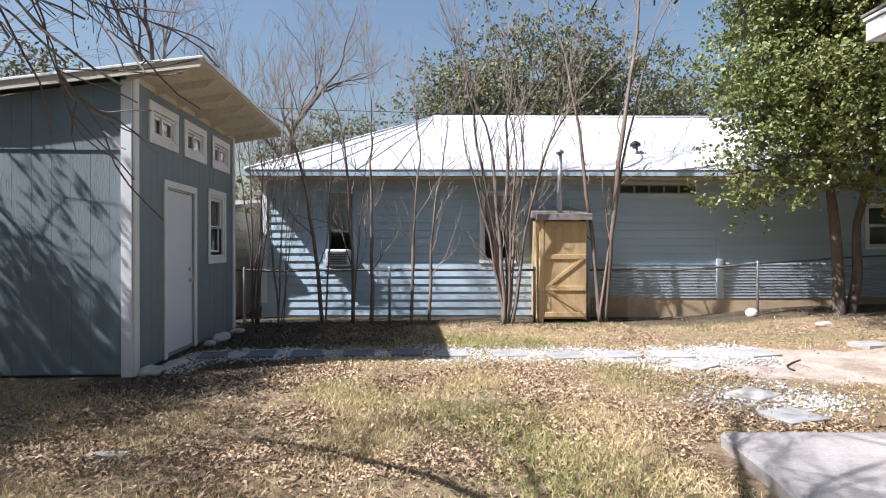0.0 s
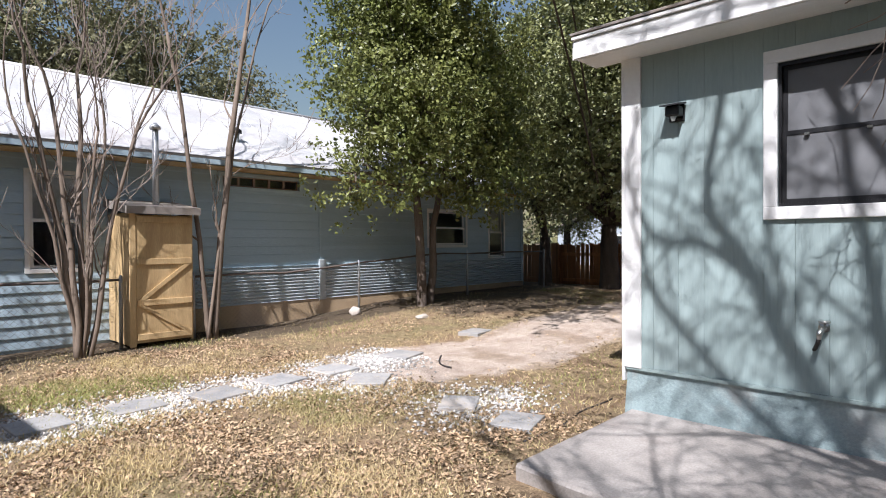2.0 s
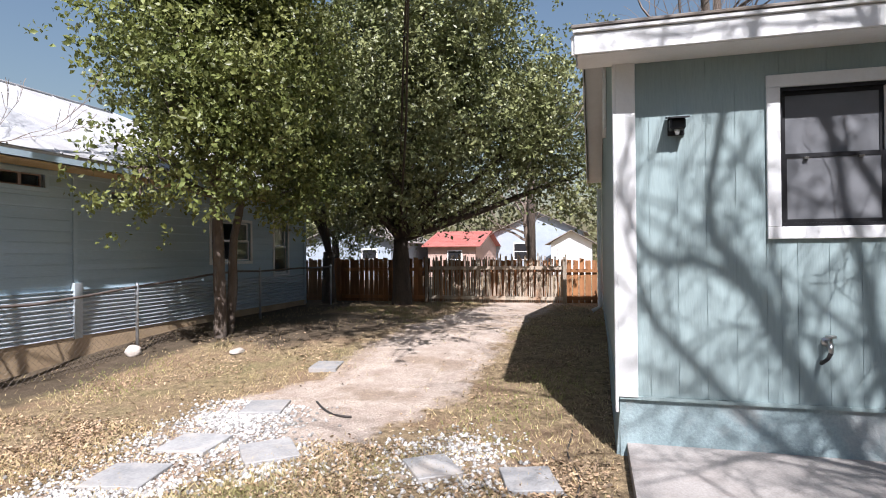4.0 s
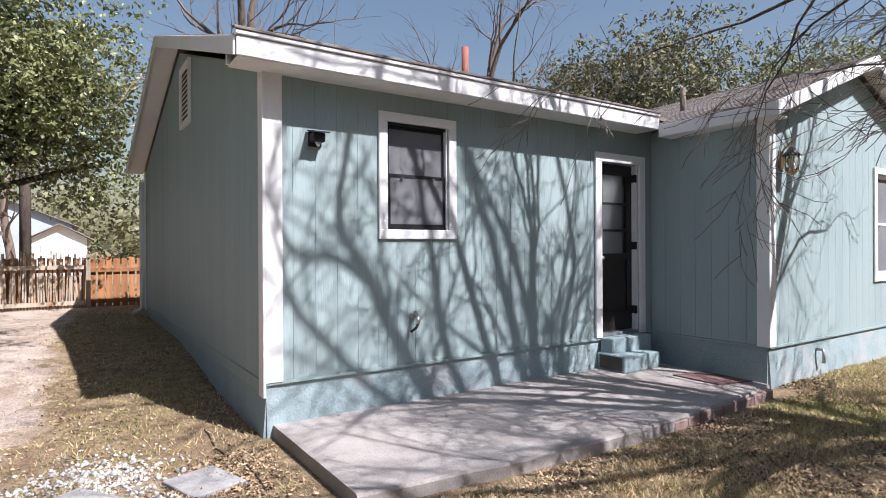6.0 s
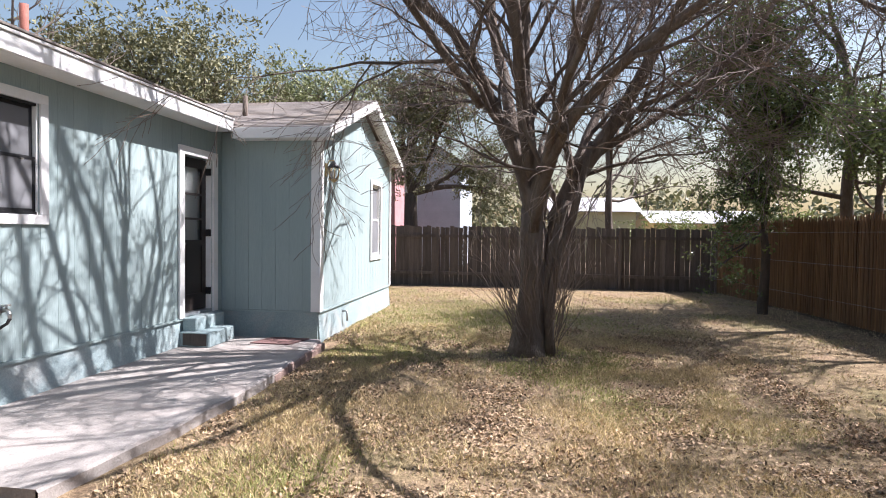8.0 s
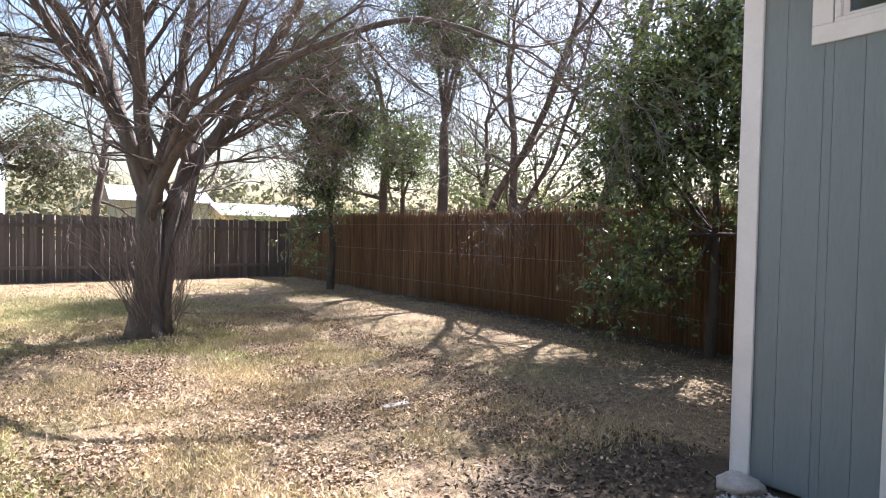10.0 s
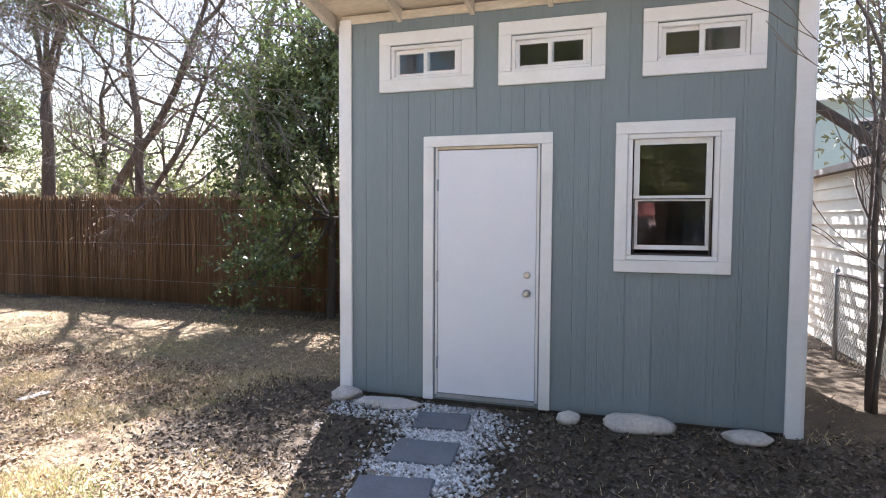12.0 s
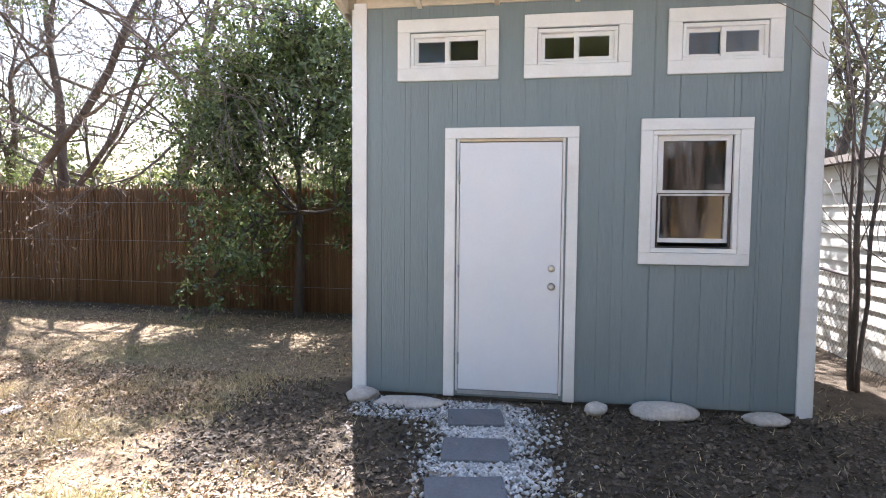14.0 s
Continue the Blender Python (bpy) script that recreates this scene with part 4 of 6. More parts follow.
mz = (SWIN[2] + SWIN[3]) / 2 - 0.01
sash(front, sw, WHITE, SWIN[0] + 0.044, SWIN[1] - 0.044, mz - 0.02, SWIN[3] - 0.035, 0.042, -0.02)
sash(front, sw, WHITE, SWIN[0] + 0.044, SWIN[1] - 0.044, SWIN[2] + 0.075, mz + 0.015, 0.034, -0.05)
sash(front, sw, GREYWOOD, SWIN[0] + 0.046, SWIN[1] - 0.046, SWIN[2] + 0.036, mz, 0.008, -0.01, False)
for c0, c1, z0, z1 in CLERE:
    cw = front.slab("window", WHITE, shed, c0 + 0.001, c0 + 0.015, -0.10, 0.012, z0, z1, "small white slider window under the eave")
    trim_frame(front, cw, WHITE, c0 - 0.112, c1 + 0.112, z0 - 0.105, z1 + 0.12, 0.105, 0.019, 0.043)
    trim_frame(front, cw, WHITE, c0 - 0.004, c1 + 0.004, z0 - 0.004, z1 + 0.004, 0.03, -0.02, 0.032)
    m_ = (c0 + c1) / 2
    sash(front, cw, WHITE, c0 + 0.026, m_ + 0.02, z0 + 0.026, z1 - 0.026, 0.03, -0.03)
    sash(front, cw, WHITE, m_ - 0.025, c1 - 0.026, z0 + 0.026, z1 - 0.026, 0.034, -0.005)
boxpart("inner_wall", INTERIOR, shed, -5.2, -5.1, S0 + 0.13, S1 - 0.13, 0.07, 2.95)


def rock(name, label, x, y, sx, sy, sz, seed, mat, group=""):
    bm = bmesh.new()
    bmesh.ops.create_icosphere(bm, subdivisions=3, radius=1)
    for v in bm.verts:
        k = 1 + 0.28 * noise.noise(v.co * 1.3 + Vector((seed, 0, 0))) + 0.08 * noise.noise(v.co * 4 + Vector((0, seed, 0)))
        q = v.co * k
        v.co = (x + q.x * sx, y + q.y * sy, ground_z(x, y) + sz * 0.55 + q.z * sz)
    if group:
        bmesh.ops.transform(bm, matrix=SKEW, verts=bm.verts[:])
    me = bpy.data.meshes.new(name)
    bm.to_mesh(me)
    bm.free()
    me.materials.append(mat)
    me.polygons.foreach_set("use_smooth", [True] * len(me.polygons))
    return tagged(new(name, me), label, "stone", group)


rock("stone", "pale rounded stone at the shed's foot", -3.2, 6.0, 0.13, 0.13, 0.07, 1, STONE, "stones along the shed")
rock("stone", "small pale stone at the shed's foot", -3.2, 7.93, 0.09, 0.09, 0.06, 2, STONE, "stones along the shed")
rock("stone", "large flat limestone at the shed's foot", -3.2, 8.46, 0.13, 0.27, 0.075, 3, STONE, "stones along the shed")
rock("stone", "flat pale stone at the shed's foot", -3.18, 9.2, 0.12, 0.17, 0.045, 4, STONE, "stones along the shed")
rock("stone", "earthy stone in the shade by the shed", -3.12, 6.45, 0.12, 0.3, 0.04, 5, STONE, "stones along the shed")
rock("stone", "white stone lying before the fence", 6.2, 10.5, 0.12, 0.1, 0.1, 6, STONE)
rock("stone", "white stone on the dry lawn", 6.6, 9.0, 0.14, 0.09, 0.045, 7, STONE)


def paver(x, y, w, h, turn, rough_shape=0.05):
    s = Shape()
    if x < 0:
        x, y, _ = SKEW @ Vector((x, y, 0))
    c, sn = math.cos(turn), math.sin(turn)
    ring = []
    for i in range(4):
        for q in range(3):
            f = q / 3
            ux, uy = [(-1 + 2 * f, -1), (1, -1 + 2 * f), (1 - 2 * f, 1), (-1, 1 - 2 * f)][i]
            r = 1 + rough_shape * noise.noise(Vector((x + ux * 2, y + uy * 2, 0)))
            px, py = ux * w / 2 * r, uy * h / 2 * r
            ring.append((x + px * c - py * sn, y + px * sn + py * c))
    z = ground_z(x, y)
    top = [(px, py, z + 0.028) for px, py in ring]
    s.f.append(tuple(range(len(ring))))
    s.v += [(x + (px - x) * 0.97, y + (py - y) * 0.97, z + 0.034) for px, py in ring]
    n = len(ring)
    s.v += top + [(px, py, z - 0.03) for px, py in ring]
    for a in (0, n):
        s.f += [(a + i, a + n + i, a + n + (i + 1) % n, a + (i + 1) % n) for i in range(n)]
    tagged(part("stepping_stone", s, PAVER if x > 0 else SHADEPAVER), "flat grey slate stepping stone set in the path", "paving stone", "stepping stones")


for x, y, w, h, a in ((-2.84, 7.0, 0.34, 0.42, 0.2), (-2.23, 7.06, 0.36, 0.44, 0.15), (-1.62, 7.06, 0.40, 0.46, 0.25), (-0.95, 7.08, 0.42, 0.44, 0.1), (-0.3, 7.1, 0.42, 0.44, 0.0), (0.34, 7.15, 0.42, 0.42, 0.1),
                      (1.09, 7.14, 0.44, 0.40, 0.05), (1.82, 7.02, 0.46, 0.44, 0.15), (2.53, 7.1, 0.44, 0.44, 0.2), (3.25, 7.1, 0.46, 0.44, 0.1), (3.22, 6.38, 0.48, 0.42, 0.7), (4.4, 7.15, 0.48, 0.42, 0.3),
                      (6.1, 7.3, 0.5, 0.36, 0.2), (3.2, 5.02, 0.42, 0.34, 0.6), (3.12, 4.30, 0.42, 0.36, 0.3)):
    paver(x, y, w, h, a)
t = tagged(tubepart("garden_hose", RUBBER, None, [(3.5 + 0.12 * i, 4.02 + 0.03 * math.sin(i * 0.7) + 0.01 * i, ground_z(3.5 + 0.12 * i, 4.1) + 0.008) for i in range(-6, 8)], 0.007), "thin black hose lying across the dirt", "hose")
t = tagged(tubepart("garden_hose", RUBBER, None, [(4.75 - 0.45 * math.sin(i * 0.17), 6.75 - 0.06 * i, ground_z(4.5, 6.3) + 0.012) for i in range(11)], 0.012), "loop of dark hose half buried in sand", "hose")
tagged(boxpart("board_scrap", STONE, None, -2.26, -2.0, 3.42, 3.50, ground_z(-2.1, 3.45) + 0.0, ground_z(-2.1, 3.45) + 0.025, bevel=0.004), "pale scrap of board lying in dry leaves", "scrap")

# ================= the neighbour's blue house =================
NY, NW, NE = 11.32, -3.48, 12.9
nb = thing("house", "neighbour's blue lap-sided house with a white metal roof", "house")
ns = Plane("y", NY, -1)
NEAVE = 2.93
nholes = [(-2.17, -1.60, 1.02, 2.55), (1.05, 1.72, 1.18, 2.55), (3.88, 5.45, 2.56, 2.74), (6.6, 7.05, 2.44, 2.62), (9.05, 10.4, 1.47, 2.30), (11.38, 12.0, 1.14, 2.45)]
nwall = backing(ns, "wall", SKYBLUE, nb, NW, NE, 0.0, NEAVE, nholes)
lap_siding(ns, nwall, SKYBLUE, NW, 5.93, 0.05, NEAVE - 0.02, nholes, 0.155)
lap_siding(ns, nwall, SKYBLUE, 5.93, NE, 1.09, NEAVE - 0.02, nholes, 0.155)
ns.slab("foundation", TANFOUND, nb, 3.3, NE, 0.001, 0.05, -0.2, 0.41, "tan stuccoed foundation band")
s = Shape()
k = 11
z_list = [0.41 + 0.68 * i / (k * 8) for i in range(k * 8 + 1)]
for z0, z1 in zip(z_list, z_list[1:]):
    d0, d1 = (0.04 + 0.028 * math.cos(2 * math.pi * (z - 0.41) / (0.68 / k)) for z in (z0, z1))
    for a0, a1 in ((3.4, 5.88), (6.02, NE)):
        s.face(ns.p(a0, d0, z0), ns.p(a1, d0, z0), ns.p(a1, d1, z1), ns.p(a0, d1, z1))
part("corrugated_skirt", s, CORRUGATED, nb, "pale corrugated metal skirt", smooth=True)
ns.slab("corner_post", CORRUGATED, nb, 5.88, 6.02, 0.01, 0.09, 0.38, 1.2, bevel=0.004)
ns.slab("batten", SKYBLUE, nb, 5.90, 5.97, 0.027, 0.045, 1.2, NEAVE - 0.02)
ns.slab("corner_board", WHITE, nb, NW - 0.02, NW + 0.1, 0.03, 0.05, 0.3, NEAVE - 0.03)
ns.slab("corner_board", SKYBLUE, nb, NE - 0.1, NE + 0.02, 0.03, 0.05, 0.3, NEAVE - 0.03)
for i, (a0, a1, z0, z1) in enumerate(nholes):
    pale = SKYBLUE if i in (0, 2, 3) else WHITE
    w = ns.slab("window", pale, nb, a0 + 0.001, a0 + 0.02, -0.10, 0.014, z0, z1, "low awning window under the eave" if i in (2, 3) else "dark sash window with painted trim")
    trim_frame(ns, w, pale, a0 - 0.06, a1 + 0.06, z0 - 0.07, z1 + 0.06, 0.06, 0.027, 0.05)
    if i in (2, 3):
        count = max(1, round((a1 - a0) / 0.32))
        for q in range(count):
            b0, b1 = a0 + 0.02 + (a1 - a0 - 0.03) * q / count, a0 + 0.02 + (a1 - a0 - 0.03) * (q + 1) / count
            sash(ns, w, BRICKRED, b0, b1, z0, z1, 0.02, -0.03)
    else:
        mid = (z0 + z1) / 2
        sash(ns, w, pale, a0 + 0.021, a1 - 0.005, mid, z1 - 0.005, 0.035, -0.05)
        sash(ns, w, pale, a0 + 0.021, a1 - 0.005, z0 + 0.005, mid + 0.02, 0.035, -0.02)
    if i in (0, 1, 5):
        ns.slab("blind", CURTAIN, w, a0 + 0.03, a1 - 0.02, -0.10, -0.09, (z0 + z1) / 2 + 0.02, z1 - 0.02)
for pl, a0, a1 in ((Plane("x", NW, -1), NY, 18.0), (Plane("x", NE, 1), NY, 18.0)):
    w = backing(pl, "wall", SKYBLUE, nb, a0, a1, 0.0, NEAVE, [])
    lap_siding(pl, w, SKYBLUE, a0, a1, 0.05, NEAVE - 0.02, [], 0.19)
backing(Plane("y", 18.0, 1), "wall", SKYBLUE, nb, NW, NE, 0.0, NEAVE, [])
boxpart("floor", INTERIOR, nb, NW + 0.13, NE - 0.13, NY + 0.13, 17.87, 0.3, 0.36)
ac = thing("window_air_conditioner", "white window air conditioner in the lower sash", "air conditioner")
ns.slab("case", WHITE, ac, -2.13, -1.66, -0.02, 0.28, 1.06, 1.40, bevel=0.012)
ns.slab("grille", GALV, ac, -2.09, -1.70, 0.281, 0.288, 1.10, 1.36)
for i in range(7):
    ns.slab("louvre", BLACK, ac, -2.08, -1.71, 0.289, 0.296, 1.12 + i * 0.034, 1.134 + i * 0.034)

EY, RIDGE_Y, RIDGE_Z, EX0, EX1 = 10.77, 14.45, 4.84, -3.66, 13.45


def seam_roof(a, b, c, d, count, seam=0.025):
    """A metal roof plane of upright panels with raised seams from eave a-b to ridge d-c."""
    a, b, c, d = map(Vector, (a, b, c, d))
    up = (b - a).cross(d - a).normalized()
    if up.z < 0:
        up = -up
    s0 = Shape()
    s0.hexa([a - up * 0.05, b - up * 0.05, c - up * 0.05, d - up * 0.05], [a - up * 0.01, b - up * 0.01, c - up * 0.01, d - up * 0.01])
    deck = part("roof", s0, METALROOF, nb)
    for i in range(count):
        p, q = a.lerp(b, i / count), a.lerp(b, (i + 1) / count)
        r, t_ = d.lerp(c, (i + 1) / count), d.lerp(c, i / count)
        s1 = Shape()
        s1.hexa([p, q, r, t_], [p + up * 0.006, q + up * 0.006, r + up * 0.006, t_ + up * 0.006])
        if i:
            along = (b - a).normalized() * 0.012
            s1.hexa([p - along, p + along, t_ + along, t_ - along], [p - along + up * seam, p + along + up * seam, t_ + along + up * seam, t_ - along + up * seam])
        part("roof_panel", s1, METALROOF, deck)


zE = NEAVE + 0.04
rw = RIDGE_Y - EY
seam_roof((EX0, EY, zE), (EX0 + rw, EY, zE), (EX0 + rw, RIDGE_Y, RIDGE_Z), (EX0 + rw - 0.01, RIDGE_Y, RIDGE_Z), 5)
seam_roof((EX0 + rw, EY, zE), (EX1 - rw, EY, zE), (EX1 - rw, RIDGE_Y, RIDGE_Z), (EX0 + rw, RIDGE_Y, RIDGE_Z), 13)
seam_roof((EX1 - rw, EY, zE), (EX1, EY, zE), (EX1 - rw + 0.01, RIDGE_Y, RIDGE_Z), (EX1 - rw, RIDGE_Y, RIDGE_Z), 5)
seam_roof((EX0, 18.2, zE), (EX0, EY, zE), (EX0 + rw, RIDGE_Y, RIDGE_Z), (EX0 + rw, RIDGE_Y + 0.01, RIDGE_Z), 8)
seam_roof((EX1, 18.2, zE), (EX1, EY, zE), (EX1 - rw, RIDGE_Y, RIDGE_Z), (EX1 - rw, RIDGE_Y + 0.01, RIDGE_Z), 8)
seam_roof((EX0, 18.2, zE), (EX1, 18.2, zE), (EX1 - rw, RIDGE_Y, RIDGE_Z), (EX0 + rw, RIDGE_Y, RIDGE_Z), 8)
tubepart("ridge_cap", METALROOF, nb, [(EX0 + rw, RIDGE_Y, RIDGE_Z), (EX1 - rw, RIDGE_Y, RIDGE_Z)], 0.05)
tubepart("hip_cap", METALROOF, nb, [(EX0, EY, zE + 0.01), (EX0 + rw, RIDGE_Y, RIDGE_Z)], 0.04)
tubepart("hip_cap", METALROOF, nb, [(EX1, EY, zE + 0.01), (EX1 - rw, RIDGE_Y, RIDGE_Z)], 0.04)
boxpart("fascia", SKYBLUE, nb, EX0, EX1, EY + 0.01, EY + 0.03, zE - 0.12, zE - 0.04)
boxpart("soffit", PLY, nb, EX0 + 0.02, EX1 - 0.02, EY + 0.03, NY - 0.03, zE - 0.15, zE - 0.135)
boxpart("soffit", PLY, nb, EX0 + 0.02, NW - 0.03, NY - 0.03, 18.0, zE - 0.15, zE - 0.135)
boxpart("fascia", WHITE, nb, EX0, EX0 + 0.02, EY + 0.02, 18.2, zE - 0.16, zE - 0.035)
rv = thing("roof_vent", "small dark vent cap on the metal roof", "vent")
tubepart("stack", GALV, rv, [(4.35, 11.7, 3.25), (4.35, 11.7, 3.62)], 0.06)
tubepart("cap", BLACK, rv, [(4.35, 11.7, 3.60), (4.35, 11.7, 3.66), (4.35, 11.7, 3.71)], [0.11, 0.11, 0.04], 10)

# water-heater closet against the blue house
cl = thing("utility_closet", "plywood utility closet with a braced door and metal flue", "closet")
CX0, CX1, CY = 2.06, 2.97, 10.35
boxpart("side_panel", PLY, cl, CX0, CX0 + 0.03, CY + 0.03, NY - 0.03, 0.05, 1.98)
boxpart("side_panel", PLY, cl, CX1 - 0.03, CX1, CY + 0.03, NY - 0.03, 0.05, 1.98)
front_c = Plane("y", CY + 0.03, -1)
cd = front_c.slab("door", PLY, cl, CX0 + 0.09, CX1 - 0.02, 0.0, 0.02, 0.08, 1.95, "plywood door with rails and diagonal braces", bevel=0.003)
front_c.slab("stile", PLY, cl, CX0, CX0 + 0.085, 0.0, 0.03, 0.03, 1.98, bevel=0.003)
for z in (0.12, 0.62, 1.22, 1.84):
    front_c.slab("rail", PLY, cd, CX0 + 0.1, CX1 - 0.03, 0.021, 0.042, z, z + 0.09, bevel=0.004)
for za, zb in ((0.2, 0.62), (0.71, 1.22)):
    s = Shape()
    a0, a1 = CX0 + 0.12, CX1 - 0.05
    if za < 0.5:
        za, zb = zb, za
    s.hexa([front_c.p(a0, 0.021, za), front_c.p(a0 + 0.09, 0.021, za), front_c.p(a1, 0.021, zb), front_c.p(a1 - 0.09, 0.021, zb)],
           [front_c.p(a0, 0.04, za), front_c.p(a0 + 0.09, 0.04, za), front_c.p(a1, 0.04, zb), front_c.p(a1 - 0.09, 0.04, zb)])
    part("brace", s, PLY, cd)
s = Shape()
s.hexa([(CX0 - 0.07, CY - 0.12, 1.96), (CX1 + 0.07, CY - 0.12, 1.96), (CX1 + 0.07, NY - 0.03, 2.10), (CX0 - 0.07, NY - 0.03, 2.10)],
       [(CX0 - 0.07, CY - 0.12, 2.07), (CX1 + 0.07, CY - 0.12, 2.07), (CX1 + 0.07, NY - 0.03, 2.22), (CX0 - 0.07, NY - 0.03, 2.22)])
part("roof", s, SHINGLE, cl)
tubepart("flue", GALV, cl, [(2.48, 10.5, 2.06), (2.48, 10.5, 3.26)], 0.045, 10)
tubepart("flue_cap", GALV, cl, [(2.48, 10.5, 3.24), (2.48, 10.5, 3.28), (2.48, 10.5, 3.34)], [0.075, 0.085, 0.02], 10)

# ================= cream outbuilding, fences =================
ob_ = thing("outbuilding", "cream lap-sided outbuilding with a low dark-edged roof", "outbuilding")
ob_.matrix_basis = SKEW
OS, OEx, OWx = 10.95, -3.85, -9.4
os_ = Plane("y", OS, -1)
oe_ = Plane("x", OEx, 1)
w = backing(os_, "wall", CREAM, ob_, OWx, OEx, -0.1, 2.2, [])
lap_siding(os_, w, CREAM, OWx, OEx - 0.1, 0.0, 2.18, [], 0.155)
# the side away from the sun is coloured darker for its shade
w = backing(oe_, "wall", SHADETAN, ob_, OS, 14.5, -0.1, 2.2, [])
lap_siding(oe_, w, SHADETAN, OS + 0.1, 14.5, 0.25, 2.18, [], 0.185)
os_.slab("corner_board", GREYWOOD, ob_, OEx - 0.1, OEx + 0.02, 0.0, 0.04, 0.0, 2.2)
oe_.slab("corner_board", GREYWOOD, ob_, OS, OS + 0.1, 0.0, 0.04, 0.0, 2.2)
backing(Plane("x", OWx, -1), "wall", CREAM, ob_, OS, 14.5, -0.1, 2.2, [])
s = Shape()
s.hexa([(OWx - 0.15, OS - 0.15, 2.2), (OEx + 0.15, OS - 0.15, 2.2), (OEx + 0.15, 14.7, 2.6), (OWx - 0.15, 14.7, 2.6)],
       [(OWx - 0.15, OS - 0.15, 2.28), (OEx + 0.15, OS - 0.15, 2.28), (OEx + 0.15, 14.7, 2.68), (OWx - 0.15, 14.7, 2.68)])
part("roof", s, SHINGLE, ob_)


def chain_fence(x0, x1, y, h=1.02):
    """Posts, a top rail, and a woven wire mesh between them."""
    fence = thing("chain_link_fence", "rusty grey chain-link fence with pipe posts and rail", "fence")
    count = round((x1 - x0) / 3.1)
    for i in range(count + 1):
        x = x0 + (x1 - x0) * i / count
        z = ground_z(x, y)
        tubepart("post", GALV, fence, [(x, y, z - 0.1), (x, y, z + h + 0.02), (x, y, z + h + 0.05)], [0.026, 0.026, 0.012])
    tubepart("top_rail", RUSTWIRE, fence, [(x0 + (x1 - x0) * i / 12, y, ground_z(x0 + (x1 - x0) * i / 12, y) + h - 0.02 + 0.012 * math.sin(i * 2.1)) for i in range(13)], 0.019)
    s = Shape()
    pitch, top = 0.085, h - 0.03
    k = int((x1 - x0) / pitch)
    for i in range(-int(top / pitch), k):
        for sg in (1, -1):
            a = x0 + i * pitch if sg > 0 else x0 + (i + int(top / pitch)) * pitch
            b = a + sg * top
            za, zb, pa, pb = 0.03, top, a, b
            lo, hi = min(pa, pb), max(pa, pb)
            if hi < x0 or lo > x1:
                continue
            s.tube([(pa, y - 0.004 * sg, za + ground_z(pa, y)), (pb, y - 0.004 * sg, zb + ground_z(pb, y))], [0.0016, 0.0016], 3, False)
    m = raw("wire_mesh", s, RUSTWIRE, fence)
    tagged(m, kind="stuff")


chain_fence(-6.4, 2.0, 10.55)
chain_fence(3.05, 12.9, 10.55)


def board_fence(name, label, p, q, z_top, width, mat, gap, seed, rails=True, ragged=0.03, thick=0.02, parts_max=300, lean=0.01):
    """Upright boards on two rails along a line, each a little out of true."""
    rng = random.Random(seed)
    p, q = Vector((*p, 0)), Vector((*q, 0))
    along = (q - p).normalized()
    out = Vector((-along.y, along.x, 0))
    length = (q - p).length
    fence = thing(name, label, "fence")
    meshes = []
    for k in range(6):
        s = Shape()
        w = width * rng.uniform(0.88, 1.05) / 2
        s.hexa([(-w, -thick / 2, 0), (w, -thick / 2, 0), (w, thick / 2, 0), (-w, thick / 2, 0)],
               [(-w * 0.97, -thick / 2, 1), (w * 0.93, -thick / 2, 1 + 0.004 * k), (w * 0.93, thick / 2, 1 + 0.004 * k), (-w * 0.97, thick / 2, 1)])
        meshes.append(s.mesh("board", mat))
    n = int(length / (width + gap))
    ang = math.atan2(along.y, along.x)
    for i in range(n):
        at = p + along * ((i + 0.5) * (width + gap))
        z = ground_z(at.x, at.y)
        ob = new("board", rng.choice(meshes))
        ob.parent = fence
        h = z_top + rng.uniform(-ragged, ragged) - z
        ob.matrix_basis = Matrix.Translation((at.x + out.x * rng.uniform(-0.006, 0.006), at.y, z - 0.02)) @ Matrix.Rotation(ang, 4, "Z") @ Matrix.Rotation(rng.uniform(-lean, lean), 4, "Y") @ Matrix.Diagonal((1, 1, h, 1))
    if rails:
        for z in (0.35, z_top - 0.35):
            s = Shape()
            a, b = p + out * (thick / 2 + 0.012), q + out * (thick / 2 + 0.012)
            w = out * 0.04
            s.hexa([(*a.xy, z), (*b.xy, z), (*(b + w).xy, z), (*(a + w).xy, z)], [(*a.xy, z + 0.09), (*b.xy, z + 0.09), (*(b + w).xy, z + 0.09), (*(a + w).xy, z + 0.09)])
            part("rail", s, mat, fence)
        k = max(1, int(length / 2.4))
        for i in range(k + 1):
            c = p + (q - p) * (i / k) + out * (thick / 2 + 0.1)
            boxpart("post", mat, fence, c.x - 0.045, c.x + 0.045, c.y - 0.045, c.y + 0.045, -0.1, z_top - 0.02)
    return fence


board_fence("board_fence", "dark weathered board fence with gaps across the yard's end", (-6.3, -11.2), (7.5, -11.2), 1.86, 0.14, GREYWOOD, 0.004, 5)
board_fence("board_fence", "red-brown board fence panel beneath the oak", (14.3, 8.3), (14.3, 13.5), 1.47, 0.14, REDWOOD, 0.006, 6)
board_fence("bamboo_fence", "ragged grey bamboo picket fence", (14.3, 4.6), (14.3, 8.3), 1.50, 0.032, BAMBOO, 0.024, 7, ragged=0.09, thick=0.03, lean=0.05)
board_fence("board_fence", "orange-brown board fence behind bamboo pickets", (14.5, 2.5), (14.5, 8.4), 1.42, 0.14, REDWOOD, 0.02, 8)
WESTLINE = [(-7.1, 9.5), (-7.1, -0.8), (-6.3, -11.2)]


def reed_fence():
    """Upright reeds wired side by side; those nearest the walk are parts, the rest one mesh."""
